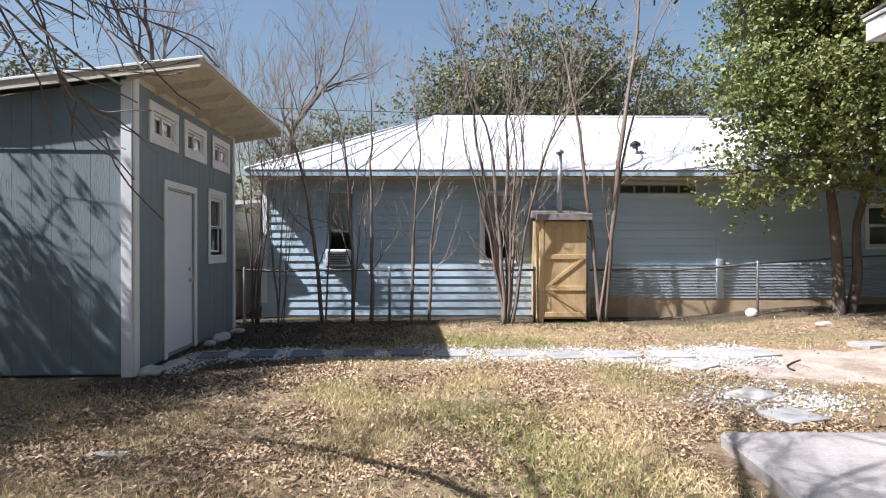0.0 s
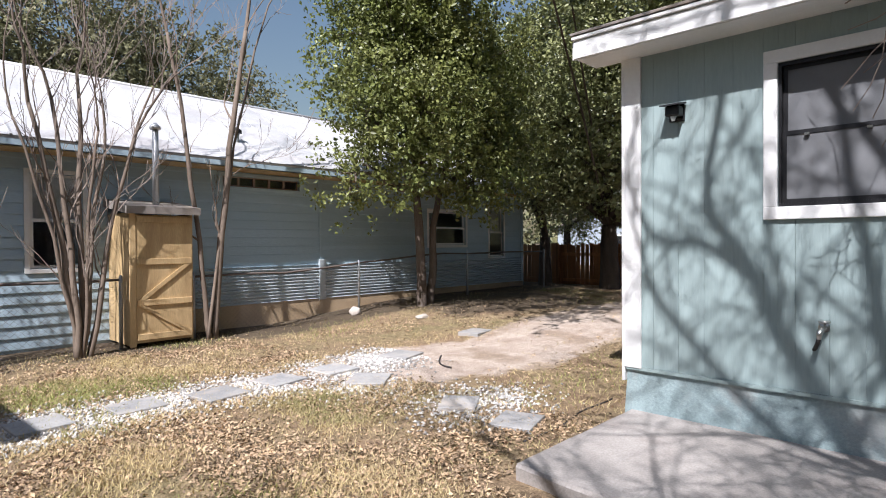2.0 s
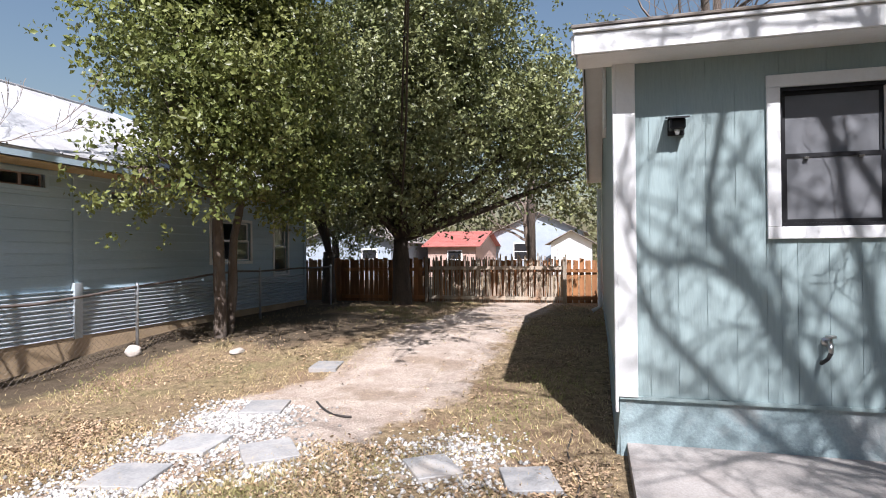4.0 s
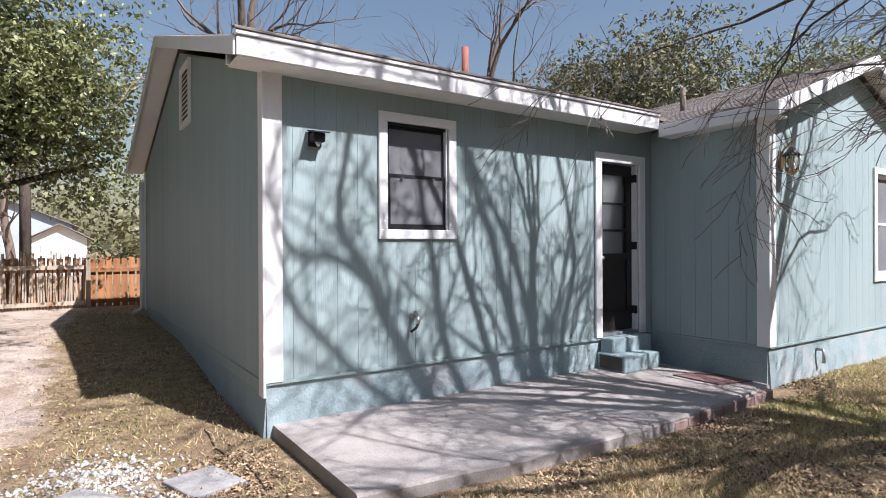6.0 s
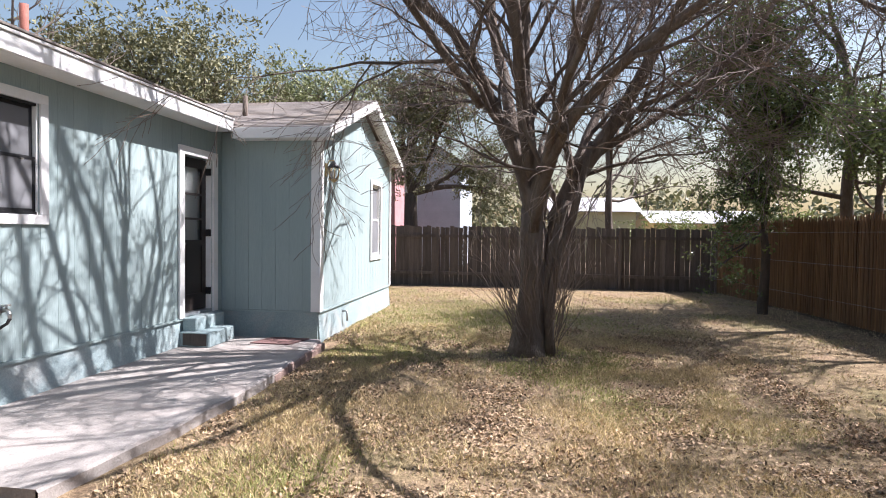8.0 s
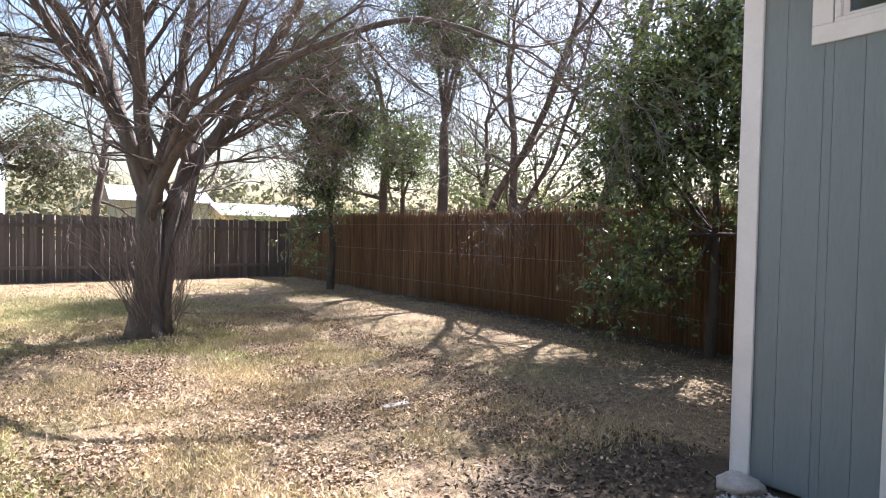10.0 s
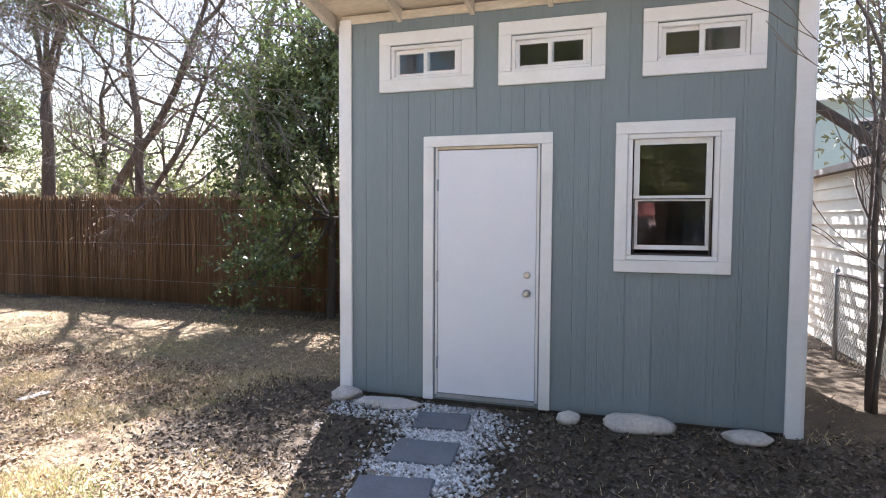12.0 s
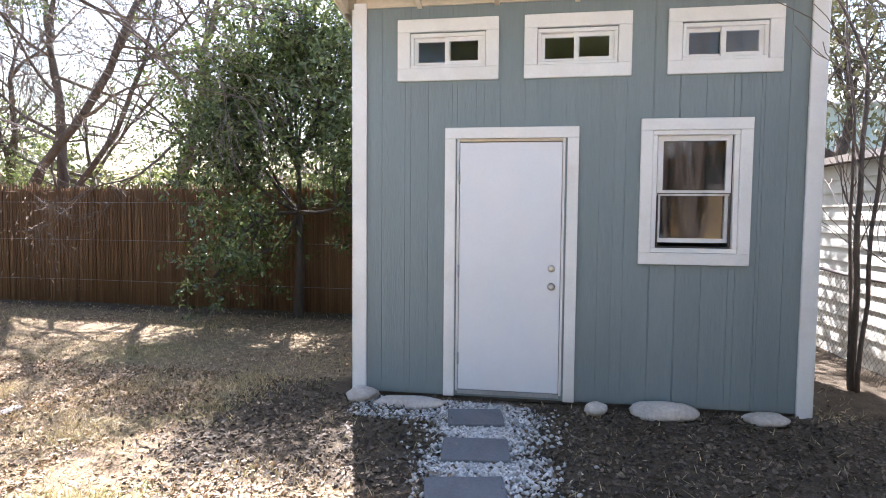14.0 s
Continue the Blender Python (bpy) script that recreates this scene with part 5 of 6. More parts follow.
    rng = random.Random(11)
    fence = thing("reed_fence", "tall brown reed screening fence along the yard", "fence")
    meshes = []
    for k in range(5):
        s = Shape()
        r = 0.012 * rng.uniform(0.8, 1.25)
        s.tube([(0, 0, 0), (rng.uniform(-0.008, 0.008), rng.uniform(-0.005, 0.005), 0.5), (0, 0, 1)], [r, r * 0.95, r * 0.8], 5)
        meshes.append(s.mesh("reed", REED, True))
    rest = Shape()
    step, made = 0.027, 0
    for (ax, ay), (bx, by) in zip(WESTLINE, WESTLINE[1:]):
        n = int(math.hypot(bx - ax, by - ay) / step)
        for i in range(n):
            k = i / n
            x, y = ax + (bx - ax) * k + rng.uniform(-0.012, 0.012), ay + (by - ay) * k
            h = 2.06 + 0.05 * noise.noise(Vector((y * 0.8, 0, 0))) + rng.uniform(-0.05, 0.04)
            if -3.2 < y < 4.8 and made < 296:
                made += 1
                ob = new("reed", meshes[made % 5])
                ob.parent = fence
                ob.matrix_basis = Matrix.Translation((x, y, -0.02)) @ Matrix.Rotation(rng.uniform(-0.012, 0.012), 4, "X") @ Matrix.Diagonal((1, 1, h + 0.02, 1))
            else:
                r = 0.013 * rng.uniform(0.8, 1.25)
                lean = rng.uniform(-0.02, 0.02)
                rest.tube([(x, y, -0.02), (x, y + lean, h)], [r, r * 0.8], 5)
        back_ = Shape()
        back_.hexa([(ax - 0.05, ay, 0), (ax - 0.03, ay, 0), (bx - 0.03, by, 0), (bx - 0.05, by, 0)], [(ax - 0.05, ay, 1.98), (ax - 0.03, ay, 1.98), (bx - 0.03, by, 1.98), (bx - 0.05, by, 1.98)])
        part("backing", back_, REED_STUFF, fence)
        for z in (0.4, 1.1, 1.75):
            tubepart("binding_wire", GALV, fence, [(ax + 0.016, ay, z), (bx + 0.016, by, z)], 0.0025, 4)
    tagged(raw("reeds", rest, REED_STUFF, fence), kind="stuff")


reed_fence()


# ================= trees =================
def array_mesh(name, verts, faces, mat):
    """A mesh from arrays: faces all with the same number of corners."""
    me = bpy.data.meshes.new(name)
    n, k = faces.shape
    me.vertices.add(len(verts))
    me.vertices.foreach_set("co", verts.astype(np.float32).ravel())
    me.loops.add(n * k)
    me.loops.foreach_set("vertex_index", faces.astype(np.int32).ravel())
    me.polygons.add(n)
    me.polygons.foreach_set("loop_start", np.arange(0, n * k, k, dtype=np.int32))
    me.materials.append(mat)
    me.update(calc_edges=True)
    return me


def leaves(name, centres, size, mat, parent, seed, droop=0.3, wide=0.42, flat=0.0, kind="", out=None):
    """One folded leaf of two triangles at each centre, its face towards out where that is given."""
    rng = np.random.RandomState(seed)
    n = len(centres)
    d = rng.normal(size=(n, 3))
    d[:, 2] = d[:, 2] * (1 - flat) - droop
    d /= np.linalg.norm(d, axis=1)[:, None]
    up = rng.normal(size=(n, 3)) * (1 - 0.8 * flat)
    up[:, 2] += 0.9
    if out is not None:
        up += out * 1.2
    side = np.cross(d, up)
    side /= np.linalg.norm(side, axis=1)[:, None] + 1e-9
    nrm = np.cross(side, d)
    ln_ = size * rng.uniform(0.6, 1.3, size=(n, 1))
    w = ln_ * wide * rng.uniform(0.8, 1.2, size=(n, 1))
    fold = nrm * ln_ * 0.12
    v = np.stack([centres, centres + d * ln_ * 0.5 + side * w * 0.5 + fold, centres + d * ln_, centres + d * ln_ * 0.5 - side * w * 0.5 + fold], axis=1).reshape(-1, 3)
    b = np.arange(n)[:, None] * 4
    f = np.concatenate([b + [0, 1, 2], b + [0, 2, 3]])
    ob = new(name, array_mesh(name, v, f, mat))
    if parent:
        ob.parent = parent
    if kind:
        tagged(ob, kind=kind)
    return ob


def rand_dir(rng):
    while True:
        v = Vector((rng.uniform(-1, 1), rng.uniform(-1, 1), rng.uniform(-1, 1)))
        if 0.1 < v.length < 1:
            return v.normalized()


def branch(s, twigs, tips, rng, p, d, length, r, level, spread=0.75, lift=0.15, kids=3, droop=0.0, ratio=0.66, curl=0.3):
    """A wandering, tapering branch with its own branches, down to twigs."""
    steps = 4 if level > 1 else 3
    pts, radii = [p.copy()], [r]
    q = p.copy()
    for i in range(steps):
        d = (d + rand_dir(rng) * curl + Vector((0, 0, lift * 0.35 - droop * 0.3))).normalized()
        q = q + d * (length / steps)
        pts.append(q.copy())
        radii.append(max(0.0032, r * (1 - 0.55 * (i + 1) / steps)))
    (s if level > 2 else twigs).tube(pts, radii, 7 if level > 3 else (5 if level > 2 else 3), False)
    if level <= 0:
        tips.append(q)
        return
    for i in range(kids + (1 if rng.random() < 0.4 else 0)):
        k = rng.uniform(0.35, 1.0)
        j = min(steps - 1, int(k * steps))
        at = pts[j].lerp(pts[j + 1], k * steps - j)
        nd = (d + rand_dir(rng) * spread + Vector((0, 0, lift - droop))).normalized()
        branch(s, twigs, tips, rng, at, nd, length * ratio * rng.uniform(0.75, 1.15), max(0.0035, radii[j] * 0.62), level - 1, spread, lift, kids, droop, ratio)
    branch(s, twigs, tips, rng, q, d, length * ratio, max(0.0035, radii[-1] * 0.95), level - 1, spread, lift, kids, droop, ratio)


def limb(s, pts, r0, r1, n=9):
    """A main limb through given points, rounded between them. Returns its fine points and radii."""
    pts = [Vector(p) for p in pts]
    fine, radii = [], []
    total = len(pts) - 1
    for i in range(total):
        a, b, c, d = pts[max(i - 1, 0)], pts[i], pts[i + 1], pts[min(i + 2, total)]
        for k in range(4):
            t_ = k / 4
            fine.append(0.5 * ((2 * b) + (c - a) * t_ + (2 * a - 5 * b + 4 * c - d) * t_ * t_ + (3 * b - a - 3 * c + d) * t_ ** 3))
            radii.append(r0 + (r1 - r0) * (i + t_) / total)
    fine.append(pts[-1])
    radii.append(r1)
    for i, p in enumerate(fine):
        fine[i] = p + Vector((noise.noise(p * 1.7), noise.noise(p * 1.7 + Vector((7, 0, 0))), 0)) * 0.04
        radii[i] *= 1 + 0.10 * noise.noise(p * 3.1)
    s.tube(fine, radii, n)
    return fine, radii


def yard_tree():
    """The big bare many-stemmed tree between patio and fence."""
    rng = random.Random(21)
    tree = thing("bare_tree", "large leafless many-stemmed tree with a rough trunk and shoots", "tree")
    bx, by = -0.76, -1.3
    trunk = Shape()
    n = 14
    for pts, r in (([(0.04, 0, -0.1), (0.05, 0, 0.12), (0.04, 0, 0.5), (0.0, -0.02, 1.1), (0.0, -0.02, 1.6), (0.02, 0, 2.0)], [0.33, 0.25, 0.19, 0.165, 0.185, 0.15]),
                   ([(-0.2, -0.05, -0.1), (-0.19, -0.04, 0.3), (-0.17, -0.04, 0.9), (-0.27, -0.1, 1.5), (-0.42, -0.16, 2.1)], [0.13, 0.10, 0.10, 0.115, 0.12]),
                   ([(-0.24, 0.1, -0.05), (-0.22, 0.1, 0.5), (-0.3, 0.06, 1.2), (-0.5, 0.0, 1.9), (-0.75, -0.1, 2.9)], [0.07, 0.055, 0.055, 0.05, 0.035])):
        trunk.tube([(bx + x, by + y, z) for x, y, z in pts], r, n)
    for v in range(len(trunk.v)):
        x, y, z = trunk.v[v]
        k = 1 + 0.12 * noise.noise(Vector((x * 5, y * 5, z * 1.4)))
        trunk.v[v] = (bx + (x - bx) * k, by + (y - by) * k, z)
    part("trunk", trunk, BARK, tree, smooth=True)
    limbs = [([(-0.02, 0.02, 1.75), (0.12, 0.1, 2.3), (0.46, 0.25, 3.15), (0.9, 0.5, 4.0), (1.5, 0.8, 4.5), (2.1, 1.0, 4.75)], 0.105, 0.04),
             ([(0.03, 0, 1.8), (0.08, 0.05, 2.8), (0.16, 0.1, 3.8), (0.2, 0.3, 5.2), (0.3, 0.8, 6.7), (0.5, 1.5, 8.3)], 0.125, 0.035),
             ([(-0.05, 0, 1.8), (-0.2, -0.15, 2.7), (-0.45, -0.3, 3.7), (-0.62, -0.5, 5.0), (-0.9, -0.7, 6.4), (-1.2, -0.5, 8.0)], 0.10, 0.035),
             ([(-0.3, -0.14, 1.8), (-0.62, -0.2, 2.5), (-1.05, -0.2, 3.1), (-1.5, 0.0, 4.0), (-2.05, 0.3, 5.1), (-2.6, 1.0, 7.0)], 0.135, 0.045),
             ([(-0.3, -0.12, 1.7), (-0.5, -0.5, 2.3), (-0.8, -1.0, 3.1), (-1.3, -1.6, 4.2), (-1.8, -2.1, 5.4)], 0.10, 0.04),
             ([(0.0, -0.1, 1.9), (0.25, -0.5, 2.9), (0.45, -1.0, 4.0), (0.7, -1.5, 5.3), (0.8, -1.7, 6.8), (1.0, -1.5, 8.2)], 0.12, 0.035),
             ([(0.0, 0.1, 1.7), (-0.19, 0.95, 2.6), (-0.69, 1.72, 3.25), (-1.61, 2.61, 3.85), (-2.5, 3.3, 4.1), (-3.3, 3.9, 3.8)], 0.08, 0.02),
             ([(0.02, 0.1, 1.9), (-0.2, 1.4, 3.0), (-0.58, 2.6, 4.0), (-0.9, 3.6, 5.3)], 0.06, 0.025),
             ([(0.06, 0.1, 2.4), (0.25, 0.9, 3.9), (0.42, 1.6, 5.0), (0.46, 2.04, 5.75), (0.46, 2.42, 6.5), (0.46, 2.75, 7.16), (0.5, 2.6, 8.1)], 0.085, 0.03),
             ([(0.4, 1.5, 4.8), (0.46, 2.25, 5.4), (0.46, 2.75, 5.95), (0.46, 3.1, 6.3), (0.5, 3.35, 6.9)], 0.045, 0.018),
             ([(0.46, 2.38, 6.45), (0.48, 2.8, 6.75), (0.46, 3.15, 6.85), (0.5, 3.4, 7.4), (0.45, 3.2, 8.0)], 0.04, 0.015),
             ([(0.1, 0.08, 3.0), (0.3, 0.9, 4.6), (0.46, 1.55, 5.7), (0.46, 1.78, 6.86), (0.5, 1.95, 8.2)], 0.075, 0.03),
             ([(0.1, 0.05, 3.4), (0.3, 0.25, 4.8), (0.46, 0.38, 5.8), (0.46, 0.8, 6.97), (0.5, 1.45, 8.1)], 0.07, 0.025),
             ([(0.14, 0.0, 3.6), (0.4, -0.1, 5.0), (0.46, -0.05, 5.86), (0.46, -0.25, 6.8), (0.5, 0.1, 8.0)], 0.07, 0.025),
             ([(0.7, 0.38, 3.3), (1.5, 1.4, 4.3), (2.0, 2.1, 5.1), (2.3, 2.7, 5.6)], 0.06, 0.02),
             ([(-0.55, -0.2, 2.6), (-1.2, -0.5, 3.0), (-2.0, -0.7, 3.5), (-3.0, -0.8, 4.4)], 0.07, 0.03)]
    thick, twigs, tips = Shape(), Shape(), []
    for pts, r0, r1 in limbs:
        one = Shape()
        fine, radii = limb(one, [(bx + x, by + y, z) for x, y, z in pts], r0, r1)
        part("limb", one, BARK, tree, smooth=True)
        m = len(fine)
        for k in range(m // 6, m, 2):
            d = (fine[k] - fine[k - 1]).normalized()
            nd = (d + rand_dir(rng) * 0.8 + Vector((0, 0, 0.1))).normalized()
            branch(thick, twigs, tips, rng, fine[k], nd, rng.uniform(0.9, 1.6), radii[k] * 0.5, 4 if fine[k].z < 5.0 else 2, 0.8, 0.0, 2, 0.06, 0.7)
        d = (fine[-1] - fine[-3]).normalized()
        for k in range(3):
            branch(thick, twigs, tips, rng, fine[-1], (d + rand_dir(rng) * 0.4).normalized(), rng.uniform(1.2, 1.8), r1 * 0.75, 2, 0.6, 0.06, 2, 0.04)
    for k in range(84):
        a = rng.uniform(0, 6.28)
        p0 = Vector((bx - 0.06 + 0.3 * math.cos(a), by + 0.05 + 0.3 * math.sin(a), rng.uniform(0.05, 0.9)))
        branch(twigs, twigs, tips, rng, p0, Vector((math.cos(a) * 0.5, math.sin(a) * 0.5, 1)).normalized(), rng.uniform(0.4, 0.8), 0.008, 1, 0.5, 0.3, 1)
    tagged(part("branchwork", thick, BARK, tree, smooth=True), kind="stuff")
    tagged(raw("twig_mass", twigs, TWIG, tree), kind="stuff")
    # long thin shoots that hang towards the house and over the lawn
    hang = Shape()
    for k in range(1500):
        p = rng.choice(tips)
        if not 4.3 + 0.5 * max(p.y, -1.0) < p.z < 6.6 or p.y < by - 0.5 or p.y > 2.4 or p.x > -0.25:
            continue
        pts, q, d = [p.copy()], p.copy(), Vector((rng.uniform(-0.8, 0.2), rng.uniform(-0.3, 0.7), -0.2)).normalized()
        for i in range(5):
            d = (d + rand_dir(rng) * 0.25 + Vector((0, 0, -0.14))).normalized()
            q = q + d * 0.34
            pts.append(q.copy())
        hang.tube(pts, [0.005, 0.0045, 0.004, 0.0035, 0.003, 0.002], 3, False)
    tagged(raw("hanging_twig_mass", hang, TWIG, tree), kind="stuff")


yard_tree()


def stems(name, label, x, y, spec, seed, mat, level=2, top=4.2):
    """A clump of slim bare stems that fork into twigs: spec lists lean x, lean y, radius."""
    rng = random.Random(seed)
    tree = thing(name, label, "tree", "bare trees along the fence")
    twigs, thick, tips = Shape(), Shape(), []
    z0 = ground_z(x, y)
    for lx, ly, r in spec:
        h = top * rng.uniform(0.6, 0.78)
        sx, sy = rng.uniform(-0.08, 0.08), rng.uniform(-0.06, 0.06)
        one = Shape()
        fine, radii = limb(one, [(x + sx, y + sy, z0 - 0.05), (x + sx + lx * 0.25, y + sy + ly * 0.25, z0 + h * 0.33), (x + sx + lx * 0.6, y + sy + ly * 0.6, z0 + h * 0.7), (x + sx + lx, y + sy + ly, z0 + h)], r, r * 0.5, 7)
        part("stem", one, mat, tree, smooth=True)
        for k in range(4, len(fine), 2):
            d = (fine[k] - fine[k - 1]).normalized()
            branch(thick, twigs, tips, rng, fine[k], (d + rand_dir(rng) * 0.7).normalized(), rng.uniform(0.5, 0.95), radii[k] * 0.45, level, 0.55, 0.25, 1)
        d = (fine[-1] - fine[-2]).normalized()
        branch(thick, twigs, tips, rng, fine[-1], d, h * 0.4, radii[-1], level + 1, 0.5, 0.3, 2)
    if thick.v:
        tagged(part("branchwork", thick, mat, tree, smooth=True), kind="stuff")
    tagged(raw("twig_mass", twigs, TWIG, tree), kind="stuff")


stems("bare_tree", "slim bare sapling clump beside the shed", -2.75, 10.15, [(-0.2, 0.1, 0.02), (0.15, -0.1, 0.018), (0.05, 0.2, 0.014), (-0.3, -0.1, 0.012), (0.3, 0.1, 0.012)], 31, PALEBARK, 2, 3.2)
stems("bare_tree", "leaning bare dark-stemmed tree by the fence", -1.92, 10.12, [(-0.4, -0.5, 0.042), (0.1, 0.0, 0.02)], 32, PALEBARK, 2, 5.2)
stems("bare_tree", "straight bare slim tree by the fence", -1.45, 10.17, [(-0.12, -0.3, 0.04), (0.25, 0.1, 0.02)], 33, PALEBARK, 2, 4.6)
stems("bare_tree", "lone bare slim tree by the fence", -1.1, 10.15, [(-0.05, 0.05, 0.042)], 34, PALEBARK, 2, 4.4)
stems("bare_tree", "slim bare sapling by the fence", -0.42, 10.13, [(0.12, 0.0, 0.035)], 35, PALEBARK, 2, 4.0)
stems("bare_tree", "slim bare sapling with spreading twigs by the fence", -0.12, 10.14, [(0.14, 0.05, 0.035)], 36, PALEBARK, 2, 3.9)
stems("bare_tree", "vase-shaped bare tree with many smooth stems", 1.45, 10.25, [(-0.5, 0.0, 0.05), (-0.25, 0.1, 0.045), (0.0, 0.0, 0.05), (0.3, 0.1, 0.04), (0.55, -0.1, 0.04), (0.15, -0.2, 0.03), (-0.7, -0.1, 0.03), (0.75, 0.1, 0.03)], 37, PALEBARK, 2, 4.6)
stems("bare_tree", "tall bare forked tree beside the closet", 3.25, 10.4, [(-0.6, 0.0, 0.045), (0.5, -0.2, 0.065), (0.95, 0.0, 0.03)], 38, PALEBARK, 3, 6.6)
stems("bare_tree", "dark bare stems in the gap behind the shed", -4.35, 10.3, [(0.0, 0.0, 0.035), (0.2, 0.15, 0.022), (-0.3, 0.0, 0.02)], 39, BARK, 2, 4.6)
stems("bare_tree", "bare brushwood stems by the outbuilding", -3.3, 10.3, [(0.1, 0.0, 0.026), (-0.1, 0.1, 0.022), (0.2, 0.05, 0.018), (-0.3, -0.1, 0.02), (0.35, -0.05, 0.016)], 40, BARK, 2, 4.2)


def leafy_tree(name, label, base, trunk_r, fork, lobes, clumps, per, size, mat, bark, seed, sd=0.3, trunk_top=None, wide=0.42, droop=0.3):
    """A trunk, limbs to each lobe of the crown, and leaf clumps scattered through uneven lobes."""
    rng = random.Random(seed)
    nr = np.random.RandomState(seed)
    tree = thing(name, label, "tree")
    x, y = base
    z0 = ground_z(x, y)
    top = Vector(trunk_top or (x, y, z0 + fork))
    s = Shape()
    limb(s, [(x, y, z0 - 0.15), (x + (top.x - x) * 0.2, y + (top.y - y) * 0.2, z0 + fork * 0.35), tuple(top)], trunk_r * 1.25, trunk_r * 0.8, 10)
    part("trunk", s, bark, tree, smooth=True)
    twigs = Shape()
    total = sum(a * b * c for _, _, _, a, b, c in lobes)
    centres = []
    for lx, ly, lz, rx, ry, rz in lobes:
        c = Vector((lx, ly, lz))
        mid = top.lerp(c, 0.5) + rand_dir(rng) * 0.25
        arm = Shape()
        far = (c - top).length > 5.0
        limb(arm, [tuple(top), tuple(mid), tuple(c)], trunk_r * (0.13 if far else 0.5), trunk_r * (0.06 if far else 0.16), 7)
        part("limb", arm, bark, tree, smooth=True)
        want = max(6, round(clumps * (rx * ry * rz) / total))
        tries = 0
        while want and tries < 20000:
            tries += 1
            d = rand_dir(rng)
            k = rng.uniform(0.35, 1.0) ** 0.5
            bump = 1 + 0.6 * noise.noise(d * 1.9 + Vector((lx, ly, lz)))
            q = c + Vector((d.x * rx, d.y * ry, d.z * rz)) * k * bump
            if noise.noise(q * 0.9 + Vector((seed, 0, 0))) < -0.12 or q.z < 0.3:
                continue
            centres.append(q)
            want -= 1
            if rng.random() < 0.35 and not far:
                twigs.tube([tuple(mid.lerp(c, rng.random())), tuple(c.lerp(q, 0.55) + rand_dir(rng) * 0.15), tuple(q)], [0.03, 0.018, 0.006], 4, False)
    if twigs.v:
        tagged(raw("twig_mass", twigs, bark, tree), kind="stuff")
    cc = np.array([tuple(q) for q in centres])
    per = int(per * 1.7)
    sprays = np.repeat(cc, 7, axis=0) + np.clip(nr.normal(size=(len(cc) * 7, 3)), -1.8, 1.8) * sd * 1.05
    along = nr.normal(size=(len(sprays), 3)) * np.array([1, 1, 0.5])
    along /= np.linalg.norm(along, axis=1)[:, None]
    each = max(4, per // 7)
    n = len(sprays) * each
    pts = np.repeat(sprays, each, axis=0) + np.repeat(along, each, axis=0) * nr.uniform(-1, 1, size=(n, 1)) * sd * 0.55 + nr.normal(size=(n, 3)) * sd * 0.16
    pts[:, 2] = np.maximum(pts[:, 2], 0.15)
    hub = cc.mean(axis=0)
    out = pts - hub
    out /= np.linalg.norm(out, axis=1)[:, None] + 1e-9
    tagged(leaves("crown", pts, size, mat, tree, seed, droop, wide, out=out), kind="stuff")
    return tree


leafy_tree("evergreen_tree", "broad-leaved evergreen tree with leaning forked trunks", (7.52, 9.96), 0.095, 2.4,
           [(7.1, 9.5, 4.3, 1.5, 1.3, 1.2), (8.2, 9.7, 4.8, 1.3, 1.3, 1.5), (6.6, 9.7, 5.3, 1.2, 1.1, 1.2), (7.4, 9.7, 6.5, 1.5, 1.3, 1.2), (5.7, 9.6, 3.9, 0.7, 0.7, 0.6), (5.3, 9.7, 2.75, 0.55, 0.45, 0.4), (6.0, 9.6, 3.0, 0.45, 0.4, 0.35), (8.6, 9.3, 3.3, 0.9, 0.9, 0.7), (6.9, 9.2, 3.2, 0.8, 0.6, 0.5), (8.3, 9.2, 2.7, 0.7, 0.6, 0.45)],
           560, 84, 0.088, MAGLEAF, BARK, 51, 0.36, (7.25, 9.85, 2.55), 0.62, 0.1)
second = Shape()
limb(second, [(7.72, 9.98, 0.1), (7.85, 9.95, 1.0), (7.78, 9.85, 1.9), (8.1, 9.75, 3.4)], 0.10, 0.05, 9)
part("trunk", second, BARK, bpy.data.objects["evergreen_tree"], smooth=True)
# the lobes at x 5.0 and 6.9 are unseen, added to shade the ground
leafy_tree("live_oak", "dense live oak with a dark trunk over the track", (13.2, 8.7), 0.24, 1.7,
           [(12.6, 8.6, 4.4, 2.2, 2.2, 1.5), (12.8, 6.6, 4.9, 1.8, 1.9, 1.5), (12.4, 10.2, 4.6, 1.8, 1.7, 1.6), (12.8, 8.6, 6.6, 2.4, 3.0, 1.6), (13.4, 4.9, 5.2, 1.5, 1.3, 1.7), (12.8, 7.8, 8.2, 2.2, 2.4, 1.3), (11.6, 8.2, 3.4, 1.0, 1.2, 0.7), (14.0, 4.2, 3.6, 1.0, 0.8, 0.8), (5.0, 5.7, 6.5, 2.0, 1.4, 0.9), (6.9, 6.3, 6.9, 2.0, 1.6, 1.0), (13.0, 9.8, 2.9, 0.9, 1.0, 0.6), (13.5, 7.2, 3.2, 0.9, 0.9, 0.6), (12.0, 9.8, 3.2, 1.0, 1.1, 0.7), (12.2, 7.4, 3.3, 1.0, 1.1, 0.6), (13.6, 5.6, 3.7, 1.0, 1.0, 0.8)],
           1000, 74, 0.112, OAKLEAF, DARKBARK, 52, 0.46, None, 0.6, 0.1)
